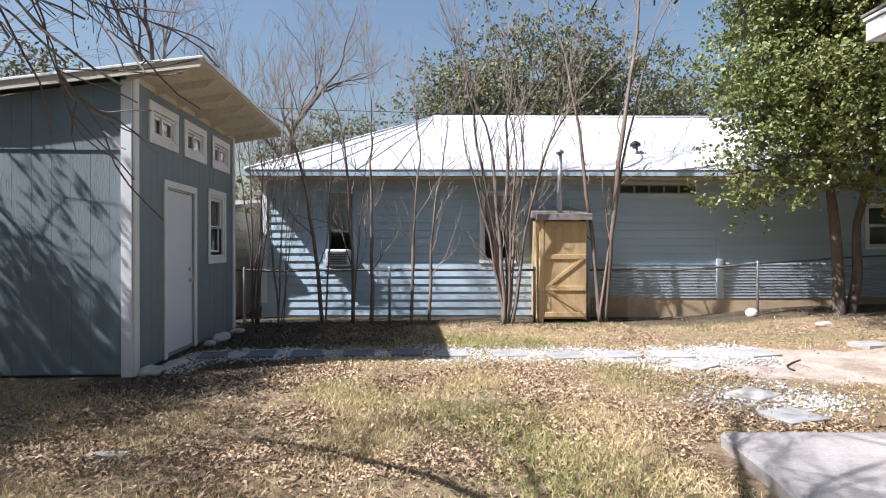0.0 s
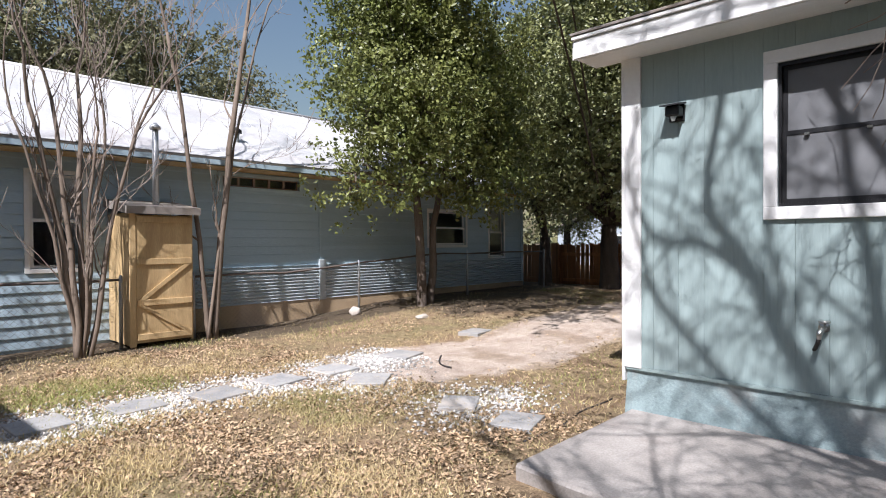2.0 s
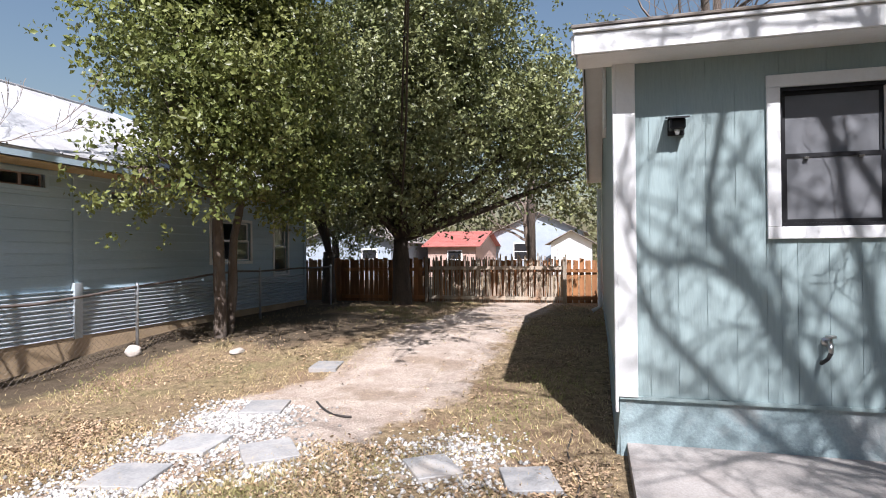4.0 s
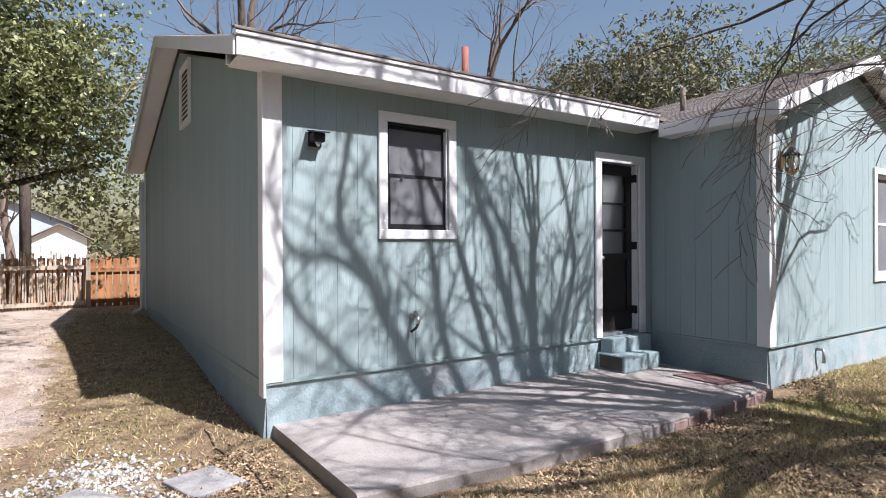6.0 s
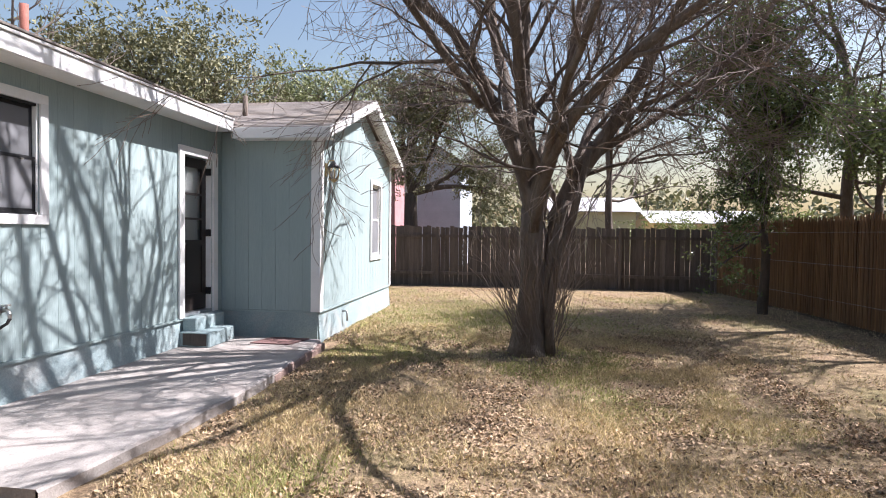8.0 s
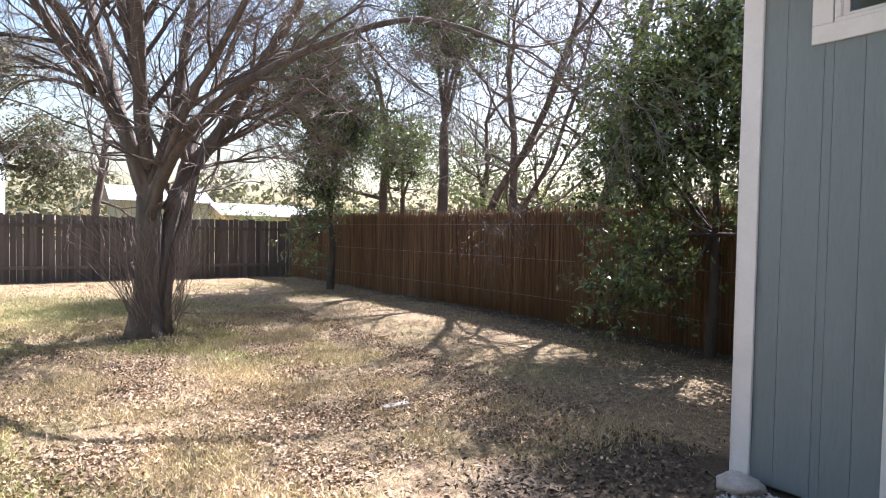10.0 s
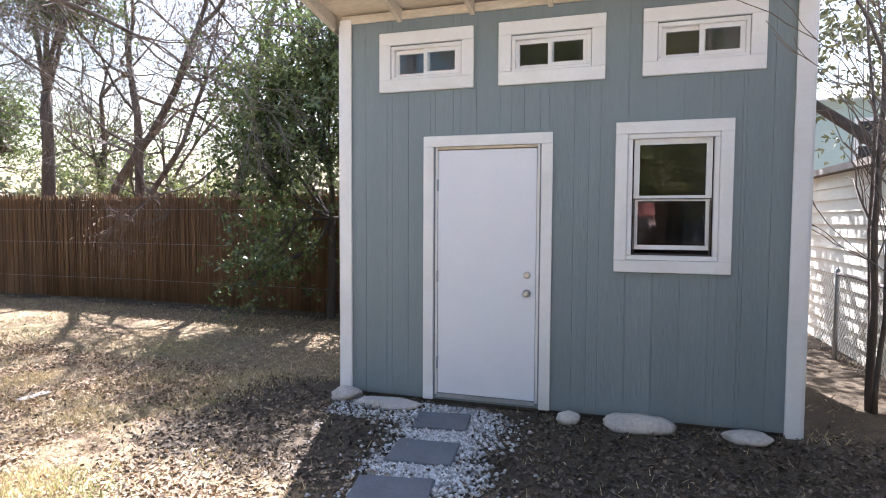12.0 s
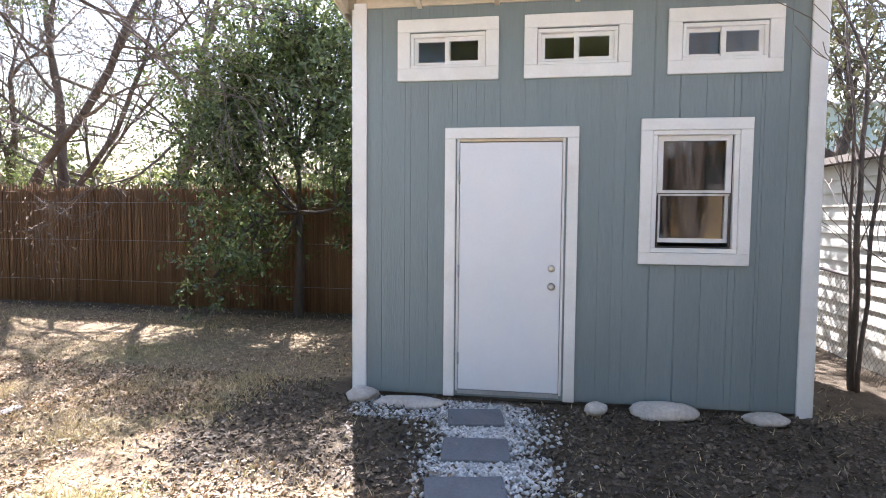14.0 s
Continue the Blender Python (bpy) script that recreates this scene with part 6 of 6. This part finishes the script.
leafy_tree("live_oak", "live oak with a dark forked trunk by the neighbour's corner", (13.5, 10.9), 0.18, 1.4,
           [(13.2, 10.8, 4.2, 1.7, 1.5, 1.4), (13.6, 11.8, 5.6, 2.0, 1.8, 1.8), (12.6, 11.0, 6.4, 1.6, 1.6, 1.5)],
           200, 64, 0.11, OAKLEAF, DARKBARK, 53, 0.32)
leafy_tree("live_oak", "big olive-green oak rising behind the blue house", (4.5, 24.0), 0.4, 4.0,
           [(4.6, 23.5, 8.3, 3.6, 2.5, 2.6), (1.6, 24, 7.2, 2.8, 2.3, 2.1), (8.0, 24, 7.6, 3.0, 2.4, 2.2), (-1.0, 25, 6.0, 2.4, 2.2, 1.6), (10.6, 25, 6.6, 2.2, 2.2, 1.9)],
           560, 48, 0.2, CEDARLEAF, DARKBARK, 54, 0.5)
leafy_tree("evergreen_tree", "dark green tree behind the blue house", (-5.2, 27.0), 0.3, 3.0, [(-4.5, 27, 6.0, 2.4, 2.2, 1.6), (-7.0, 28, 5.0, 2.2, 2.2, 1.5)], 140, 44, 0.2, CEDARLEAF, DARKBARK, 55, 0.5)
leafy_tree("live_oak", "grey-green oak behind the house roof", (12.0, -12.0), 0.35, 3.5, [(12, -12, 7.0, 2.6, 2.6, 2.0), (9.5, -11.5, 6.2, 2.0, 2.0, 1.8), (14.5, -11, 6.6, 2.0, 2.2, 2.0)], 330, 46, 0.17, CEDARLEAF, DARKBARK, 56, 0.45)
leafy_tree("evergreen_tree", "tall leafy tree behind the house wing", (7.0, -16.5), 0.3, 3.5, [(7, -16.5, 6.4, 1.9, 1.9, 2.0), (9.2, -17, 6.8, 1.8, 1.8, 1.9)], 190, 46, 0.17, OAKLEAF, DARKBARK, 57, 0.45)
leafy_tree("cedar_tree", "dark drooping cedar over the far corner of the house", (3.2, -13.0), 0.25, 3.0, [(3.3, -12.8, 4.9, 1.3, 1.3, 1.3), (2.0, -12.8, 5.8, 1.3, 1.2, 1.2), (1.0, -13.2, 4.3, 1.0, 1.0, 1.0), (3.6, -12.8, 6.3, 1.2, 1.2, 1.0), (0.6, -13, 3.2, 0.8, 0.8, 0.9)], 250, 64, 0.12, CEDARLEAF, DARKBARK, 58, 0.3)
leafy_tree("privet", "tall glossy privet hanging over the reed fence corner", (-5.7, -6.3), 0.09, 1.8, [(-5.5, -6.3, 4.4, 1.15, 1.1, 1.5), (-5.2, -6.1, 2.6, 0.85, 0.9, 0.9), (-5.5, -6.2, 6.0, 1.1, 1.1, 1.2), (-4.9, -6.2, 1.3, 0.4, 0.45, 0.7), (-5.9, -5.6, 4.4, 0.9, 0.9, 1.1), (-4.8, -6.6, 5.2, 0.9, 0.9, 1.0)], 330, 84, 0.085, PRIVETLEAF, DARKBARK, 59, 0.27)
leafy_tree("privet", "glossy evergreen privet leaning from the fence beside the shed", (-6.75, 3.7), 0.07, 1.6, [(-6.5, 3.5, 3.2, 0.8, 0.9, 1.1), (-6.4, 3.9, 4.6, 0.8, 0.9, 1.2), (-6.1, 3.0, 2.2, 0.6, 0.9, 0.6), (-6.0, 3.2, 1.3, 0.5, 0.7, 0.6), (-5.8, 2.9, 0.75, 0.35, 0.5, 0.35), (-6.5, 4.4, 3.4, 0.7, 0.75, 1.1), (-6.6, 4.7, 2.0, 0.6, 0.8, 0.9), (-6.7, 2.4, 3.6, 0.6, 0.7, 0.7), (-6.2, 3.0, 2.9, 0.6, 0.6, 0.5)], 300, 66, 0.09, PRIVETLEAF, DARKBARK, 60, 0.28)
# the lobe at z 9.2 is out of view, added to shade the lawn
leafy_tree("privet", "leafy tree standing behind the reed fence", (-8.5, -5.2), 0.15, 4.6, [(-8.4, -5.0, 7.2, 1.2, 1.3, 1.1), (-8.2, -4.2, 6.2, 0.9, 0.9, 0.7), (-8.7, -6.0, 8.2, 1.2, 1.3, 0.9), (-8.2, -3.2, 6.7, 0.9, 0.9, 0.7), (-8.3, -4.8, 9.2, 1.5, 1.6, 1.0)], 240, 60, 0.10, PRIVETLEAF, BARK, 61, 0.34)
leafy_tree("privet", "rounded leafy tree low behind the reed fence", (-8.5, -7.4), 0.10, 2.6, [(-8.4, -7.2, 3.9, 0.9, 1.2, 0.8), (-8.3, -6.3, 3.3, 0.7, 0.9, 0.6), (-8.6, -8.4, 4.6, 0.9, 1.1, 0.8)], 120, 56, 0.10, PRIVETLEAF, BARK, 68, 0.32)
leafy_tree("shrub", "sunlit pale-green shrub behind the reed fence", (-10.2, -1.2), 0.05, 0.9, [(-10.2, -1.2, 2.0, 0.9, 1.6, 0.7), (-10.4, 1.6, 1.8, 0.9, 1.5, 0.7), (-10.0, -4.0, 2.1, 0.9, 1.4, 0.8)], 130, 50, 0.1, PALELEAF, BARK, 62, 0.25)
leafy_tree("evergreen_tree", "mid-green tree among bare ones behind the reed fence", (-10.4, -3.4), 0.1, 2.4, [(-10.2, -3.4, 3.6, 0.9, 1.1, 1.0), (-10.6, -1.6, 4.6, 0.8, 0.9, 0.8), (-10.8, 3.2, 3.4, 0.9, 1.2, 1.0), (-11.2, -9.0, 4.2, 1.3, 1.5, 1.5), (-10.5, -6.2, 3.2, 1.0, 1.2, 0.9)], 130, 40, 0.11, PRIVETLEAF, BARK, 65, 0.3)
wild_tree_spec = [("bare brushy tree behind the reed fence", -10.5, 0.6, 7.0, 0.09, 84, 5, (0.3, 0.5), 60), ("bare brushy tree hung with vine", -10.2, 4.4, 7.6, 0.10, 85, 5, (0.2, -0.6), 90), ("bare brushy tree behind the fence corner", -10.6, -6.0, 8.0, 0.11, 86, 5, (0.5, 0.6), 50)]
leafy_tree("evergreen_tree", "dark evergreen beyond the red-brown fence panel", (17.5, 12.6), 0.14, 1.8, [(17.4, 12.4, 2.6, 1.0, 1.8, 1.0), (17.6, 10.6, 3.0, 1.0, 1.3, 0.7), (17.4, 13.6, 4.2, 1.2, 1.6, 1.2)], 110, 44, 0.13, OAKLEAF, DARKBARK, 66, 0.34)
leafy_tree("shrub", "sunlit pale-green shrub behind the board fence", (-8.5, -14.0), 0.05, 0.9, [(-8.5, -14, 1.9, 1.6, 0.9, 0.7), (-5.6, -14.2, 1.7, 1.5, 0.8, 0.5)], 80, 50, 0.1, PALELEAF, BARK, 63, 0.25)
leafy_tree("evergreen_tree", "dark tree standing behind the shed", (-9.0, 12.0), 0.2, 2.5, [(-9, 12, 4.4, 1.2, 1.4, 1.3), (-10, 9.5, 5.0, 1.4, 1.4, 1.4)], 110, 48, 0.13, CEDARLEAF, DARKBARK, 64, 0.35)


def wild_tree(label, x, y, h, r, seed, level=4, lean=(0, 0), vine=0, bark=BARK):
    """A bare roadside tree with a wandering trunk, limbs and twigs, some hung with dry vine."""
    rng = random.Random(seed)
    tree = thing("bare_tree", label, "tree")
    trunk, thick, twigs, tips = Shape(), Shape(), Shape(), []
    fine, radii = limb(trunk, [(x, y, ground_z(x, y) - 0.1), (x + lean[0] * 0.3 + 0.1, y + lean[1] * 0.3, h * 0.22), (x + lean[0] * 0.7, y + lean[1] * 0.7 + 0.1, h * 0.42), (x + lean[0], y + lean[1], h * 0.6)], r, r * 0.5, 8)
    part("trunk", trunk, bark, tree, smooth=True)
    for k in range(5, len(fine)):
        d = (rand_dir(rng) + Vector((0, 0, 0.5))).normalized()
        branch(thick, twigs, tips, rng, fine[k], d, h * rng.uniform(0.16, 0.26), radii[k] * 0.5, level - 1, 0.75, 0.12, 2)
    d = (fine[-1] - fine[-2]).normalized()
    for k in range(2):
        branch(thick, twigs, tips, rng, fine[-1], (d + rand_dir(rng) * 0.45).normalized(), h * 0.24, radii[-1] * 0.85, level, 0.7, 0.12, 2)
    tagged(part("branchwork", thick, bark, tree, smooth=True), kind="stuff")
    tagged(raw("twig_mass", twigs, TWIG, tree), kind="stuff")
    if vine:
        nr = np.random.RandomState(seed)
        pick = np.array([tuple(rng.choice(tips)) for _ in range(vine)])
        pts = np.repeat(pick, 26, axis=0) + nr.normal(size=(vine * 26, 3)) * np.array([0.16, 0.16, 0.32])
        tagged(leaves("vine", pts, 0.085, DRYVINE, tree, seed, 0.9, 0.3), kind="stuff")


wild_tree("bare tree hung with dry vines behind the reed fence", -9.0, -0.4, 8.0, 0.13, 71, 5, (0.3, 1.2), 240)
wild_tree("bare forked tree behind the reed fence", -9.2, -2.8, 8.6, 0.14, 72, 5, (0.2, -0.3), 120)
wild_tree("bare leaning tree hung with vines behind the reed fence", -8.4, -4.0, 9.2, 0.12, 73, 3, (0.1, 3.6), 60)
wild_tree("second leaning tree hung with dry vine", -8.5, -3.0, 7.6, 0.08, 87, 3, (0.0, 2.6), 40)
wild_tree("tall bare tree behind the yard corner", -8.6, -8.5, 9.5, 0.17, 74, 5, (0.5, 0.4), 90)
wild_tree("tall bare tree beyond the board fence", -4.0, -15.0, 9.0, 0.16, 75, 5, (0.4, 0.2))
wild_tree("grey bare tree beyond the board fence", -1.0, -19.0, 9.5, 0.18, 76, 4, (-0.4, 0.2))
wild_tree("tall bare tree behind the shed", -8.6, 6.5, 9.0, 0.15, 77, 4, (-0.4, 0.8), 20)
wild_tree("spreading bare tree behind the shed", -8.2, 14.5, 9.5, 0.18, 78, 4, (0.8, 0.3))
wild_tree("pinkish bare tree behind the blue house corner", -5.5, 19.5, 9.5, 0.2, 79, 5, (0.5, 0.2))
wild_tree("large bare tree rising behind the house roof", 15.0, 0.5, 11.0, 0.3, 80, 4, (-0.5, 0.5))
wild_tree("bare tree behind the house's ridge", 13.5, -6.0, 10.0, 0.25, 81, 4, (-0.6, 0.2))
wild_tree("pale bare street tree beyond the bamboo fence", 25.0, 6.6, 6.5, 0.2, 82, 3, (0.2, 0.2), 0, PALEBARK)
wild_tree("bare tree behind the reed fence beside the privet", -8.3, 1.2, 7.6, 0.11, 83, 4, (-0.3, 0.6), 25)
for spec in wild_tree_spec:
    wild_tree(*spec)
pole = thing("utility_pole", "brown wooden utility pole beyond the bamboo fence", "pole")
tubepart("shaft", BARK, pole, [(19.0, 5.95, 0.0), (19.0, 5.95, 7.5)], [0.15, 0.12], 10)
boxpart("crossarm", BARK, pole, 18.94, 19.06, 5.1, 6.8, 6.8, 6.92)

# overhead service wire
tagged(tubepart("overhead_wire", BLACK, None, [(-14 + 3.0 * i, 15.2 + 0.25 * i, 5.4 + 0.012 * (i - 5) ** 2) for i in range(11)], 0.009, 4), "thin black overhead service wire", "wire")


# ================= houses beyond =================
def far_house(label, x0, x1, y0, y1, z1, ridge, mat, roof_mat, along="x", windows=()):
    """A plain gabled house: four walls, gables, two roof planes, and windows on given faces."""
    h = thing("house", label, "house")
    for pl, a0, a1, g in ((Plane("y", y0, -1), x0, x1, along == "y"), (Plane("y", y1, 1), x0, x1, along == "y"), (Plane("x", x0, -1), y0, y1, along == "x"), (Plane("x", x1, 1), y0, y1, along == "x")):
        w = backing(pl, "wall", mat, h, a0, a1, 0, z1, [], gable=((a0 + a1) / 2, ridge) if g else None)
        for z in range(int((z1 - 0.3) / 0.3)):
            pl.slab("siding_board", mat, w, a0, a1, 0.0, 0.015, 0.3 + z * 0.3, 0.58 + z * 0.3)
    mx, my, o = (x0 + x1) / 2, (y0 + y1) / 2, 0.35
    planes = [((x0 - o, y0 - o, z1 - 0.1), (x1 + o, y0 - o, z1 - 0.1), (x1 + o, my, ridge + 0.05), (x0 - o, my, ridge + 0.05)), ((x0 - o, y1 + o, z1 - 0.1), (x1 + o, y1 + o, z1 - 0.1), (x1 + o, my, ridge + 0.05), (x0 - o, my, ridge + 0.05))]
    if along == "y":
        planes = [((x0 - o, y0 - o, z1 - 0.1), (x0 - o, y1 + o, z1 - 0.1), (mx, y1 + o, ridge + 0.05), (mx, y0 - o, ridge + 0.05)), ((x1 + o, y0 - o, z1 - 0.1), (x1 + o, y1 + o, z1 - 0.1), (mx, y1 + o, ridge + 0.05), (mx, y0 - o, ridge + 0.05))]
    for p in planes:
        roof_plane("roof", roof_mat, h, *p, 10)
    for pl, a, z, w, hh in windows:
        win = pl.slab("window", WHITE, h, a - w / 2, a + w / 2, 0.02, 0.06, z, z + hh)
        pl.slab("pane", BLACK, win, a - w / 2 + 0.08, a + w / 2 - 0.08, 0.061, 0.075, z + 0.08, z + hh / 2 - 0.03)
        pl.slab("pane", BLACK, win, a - w / 2 + 0.08, a + w / 2 - 0.08, 0.061, 0.075, z + hh / 2 + 0.03, z + hh - 0.08)
    return h


far_house("salmon house with a red metal roof beyond the fence", 31, 38, 10.4, 13.2, 2.1, 2.95, PINKWALL, REDROOF, "y", [(Plane("x", 31, -1), 11.6, 0.7, 0.9, 1.1)])
far_house("low white house beyond the fence", 27, 35, 14.0, 19, 2.3, 3.2, PALEGREY, SHINGLE, "x", [(Plane("x", 27, -1), 15.2, 0.8, 0.9, 1.1)])
far_house("blue-grey gabled house across the street", 38, 47, 4.6, 10.5, 3.0, 4.3, PALEGREY, SHINGLE, "x", [(Plane("x", 38, -1), 8.6, 1.1, 1.2, 1.2)])
boxpart("garage_door", WHITE, far_house("small white garage across the street", 34.5, 37, 4.0, 6.4, 2.2, 2.9, WHITE, SHINGLE, "x"), 34.4, 34.49, 4.4, 6.0, 0.2, 1.9)
far_house("two-storey pale grey house behind the board fence", 2.3, 5.3, -27, -20.5, 5.0, 6.0, PALEGREY, SHINGLE, "y", [(Plane("y", -20.5, 1), 4.7, 2.2, 0.7, 1.4)])
far_house("faded red-sided house behind the board fence", 4.6, 12, -18.5, -16.6, 4.4, 5.2, PINK, SHINGLE, "x", [(Plane("y", -16.6, 1), 5.6, 1.9, 0.8, 1.2)])
far_house("low yellow building with a white metal roof", -7.6, -2.6, -36, -30, 3.2, 4.1, YELLOW, METALROOF, "x")
far_house("low building with a pale metal roof", -16.5, -9.4, -40, -33, 2.6, 3.4, TANFOUND, METALROOF, "x")
far_house("two-storey pale teal house beyond the outbuilding", -22, -14, 12.0, 18.5, 4.4, 5.3, TEALFAR, METALROOF, "y", [(Plane("x", -14, 1), 13.2, 2.7, 0.9, 1.2), (Plane("x", -14, 1), 16.2, 2.7, 0.9, 1.2)])


def far_woods():
    """A ragged belt of trees all round, beyond the houses."""
    nr = np.random.RandomState(90)
    n = 6400
    a = nr.uniform(0, 2 * math.pi, n)
    r = nr.uniform(52, 75, n)
    top = 6.0 + 2.6 * np.sin(a * 7.0) * np.sin(a * 3.1 + 1) + 1.5 * np.sin(a * 23.0)
    z = nr.uniform(0.0, 1.0, n) * np.maximum(top, 2.0)
    c = np.stack([r * np.cos(a), r * np.sin(a), z], axis=1)
    pts = np.repeat(c, 9, axis=0) + nr.normal(size=(n * 9, 3)) * 0.7
    tagged(leaves("far_woods", pts, 0.75, CEDARLEAF, None, 91, 0.2, 0.6), "distant belt of mixed winter trees", "woods", kind="stuff")


far_woods()


# ================= leaf litter, grass, pebbles =================
def clear(x, y):
    """Where loose leaves and grass can lie: not on the slab, under a building, on bare sand or gravel."""
    if 2.0 < x < 4.0 and -1.6 < y < 3.7 or x > WX - 0.02 and WS < y < WN or x > HX - 0.02 and WS < y < HN + 0.02:
        return 0.0
    if SW < x < SX - 0.052 * (y - 7.6) + 0.05 and S0 - 0.3 < y < S1 + 0.1 or x < -7.0 or y > 11.2 or x > 14.2:
        return 0.0
    return max(0.0, 1 - 0.93 * bare(x, y))


def scatter(n, seed, patch, lo, hi, box=(-7.0, 14.0, -11.0, 11.2), margin=0.1):
    """Points of the yard, thicker near the walk and where the patch noise is high."""
    rng = random.Random(seed)
    out = []
    while len(out) < n:
        if rng.random() < 0.6:
            x, y = rng.uniform(-3.6, 3.6), rng.uniform(-3.5, 10.6)
        else:
            x, y = rng.uniform(box[0], box[1]), rng.uniform(box[2], box[3])
        k = smooth01((noise.noise(Vector((x * patch, y * patch, seed))) - lo) / (hi - lo))
        if rng.random() < (margin + (1 - margin) * k) * clear(x, y) * (1 - 0.985 * soil_shade(x, y)):
            out.append((x, y, ground_z(x, y)))
    return np.array(out)


pts = scatter(150000, 101, 1.3, -0.2, 0.4)
pts[:, 2] += 0.012
tagged(leaves("leaf_litter", pts, 0.036, LITTER, None, 102, 0.0, 0.5, 0.6), "brown and tan fallen leaves over the yard", "leaf litter", kind="stuff")



def shaded_litter():
    """Dark leaves on the shaded earth round the shed, the shade put into their colour."""
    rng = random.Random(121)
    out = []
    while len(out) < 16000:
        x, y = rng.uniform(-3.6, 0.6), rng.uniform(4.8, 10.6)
        if rng.random() < soil_shade(x, y) * clear(x, y):
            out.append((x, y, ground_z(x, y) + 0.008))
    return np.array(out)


tagged(leaves("leaf_litter", shaded_litter(), 0.038, SHADELITTER, None, 122, 0.0, 0.55, 0.5), "fallen leaves with shade in their colour on the earth by the shed", "leaf litter", kind="stuff")


def lush():
    rng = random.Random(111)
    out = []
    while len(out) < 16000:
        x, y = rng.gauss(0.6, 1.5), rng.gauss(-4.2, 1.7)
        if clear(x, y) and y > -10.8:
            out.append((x, y, ground_z(x, y)))
    return np.array(out)


def blades(name, label, pts, height, mat, seed):
    nr = np.random.RandomState(seed)
    n = len(pts)
    a = nr.uniform(0, 6.283, n)
    side = np.stack([np.cos(a), np.sin(a), np.zeros(n)], 1) * 0.0045
    lean = np.stack([nr.normal(size=n) * 0.7, nr.normal(size=n) * 0.7, np.ones(n)], 1)
    h = height * nr.uniform(0.4, 1.3, size=(n, 1))
    v = np.stack([pts - side, pts + side, pts + lean * h], 1).reshape(-1, 3)
    f = np.arange(3 * n).reshape(-1, 3)
    tagged(new(name, array_mesh(name, v, f, mat)), label, "grass", kind="stuff")


blades("dry_grass", "short straw-coloured dry grass", scatter(150000, 103, 1.1, -0.2, 0.35), 0.045, STRAW, 104)
blades("green_grass", "yellow-green grass in the sun beside the wing", lush(), 0.055, GREENBLADE, 112)
blades("green_grass", "thin patches of green winter grass", scatter(30000, 105, 0.55, 0.12, 0.45, margin=0.0), 0.05, GREENBLADE, 106)


def pebbles():
    nr = np.random.RandomState(107)
    rng = random.Random(108)
    pts = []
    while len(pts) < 20000:
        if rng.random() < 0.86:
            i = 0 if rng.random() < 0.22 else rng.randrange(len(GRAVEL) - 1)
            k = rng.random()
            x = GRAVEL[i][0] + (GRAVEL[i + 1][0] - GRAVEL[i][0]) * k
            y = GRAVEL[i][1] + (GRAVEL[i + 1][1] - GRAVEL[i][1]) * k + (rng.gauss(-0.06, 0.18) if x < -0.4 else rng.gauss(0, 0.3))
        elif rng.random() < 0.6:
            x, y = 3.35 + rng.gauss(0, 0.35), 5.0 + rng.gauss(0, 0.3)
        elif rng.random() < 0.6:
            x, y = 3.0 + rng.gauss(0, 0.25), 6.2 + rng.gauss(0, 0.3)
        else:
            x, y = rng.uniform(-3.2, -2.7), rng.uniform(6.0, 6.7)
        if noise.noise(Vector((x * 1.6, y * 1.6, 4))) < -0.05 and rng.random() < 0.6:
            continue
        if x > 4.6 or x < SX - 0.052 * (y - 7.6) + 0.08 or (x > 2.0 and y < 3.7):
            continue
        pts.append((x, y, ground_z(x, y) + 0.006))
    c = np.array(pts)
    n = len(c)
    base = np.array([(1, 0, 0), (0, 1, 0), (-1, 0, 0), (0, -1, 0), (0, 0, 0.75), (0, 0, -0.5)], float)
    r = nr.uniform(0.007, 0.026, size=(n, 1, 1))
    a = nr.uniform(0, 6.283, n)
    rot = np.zeros((n, 3, 3))
    rot[:, 0, 0], rot[:, 0, 1], rot[:, 1, 0], rot[:, 1, 1], rot[:, 2, 2] = np.cos(a), -np.sin(a), np.sin(a), np.cos(a), 1
    v = np.einsum("nij,kj->nki", rot, base) * r * nr.uniform(0.7, 1.35, size=(n, 6, 3)) + c[:, None, :]
    tri = np.array([(0, 1, 4), (1, 2, 4), (2, 3, 4), (3, 0, 4), (1, 0, 5), (2, 1, 5), (3, 2, 5), (0, 3, 5)])
    f = (np.arange(n)[:, None, None] * 6 + tri[None]).reshape(-1, 3)
    tagged(new("pebbles", array_mesh("pebbles", v.reshape(-1, 3), f, PEBBLE)), "white limestone pebbles of the garden path", "gravel", kind="stuff")


pebbles()
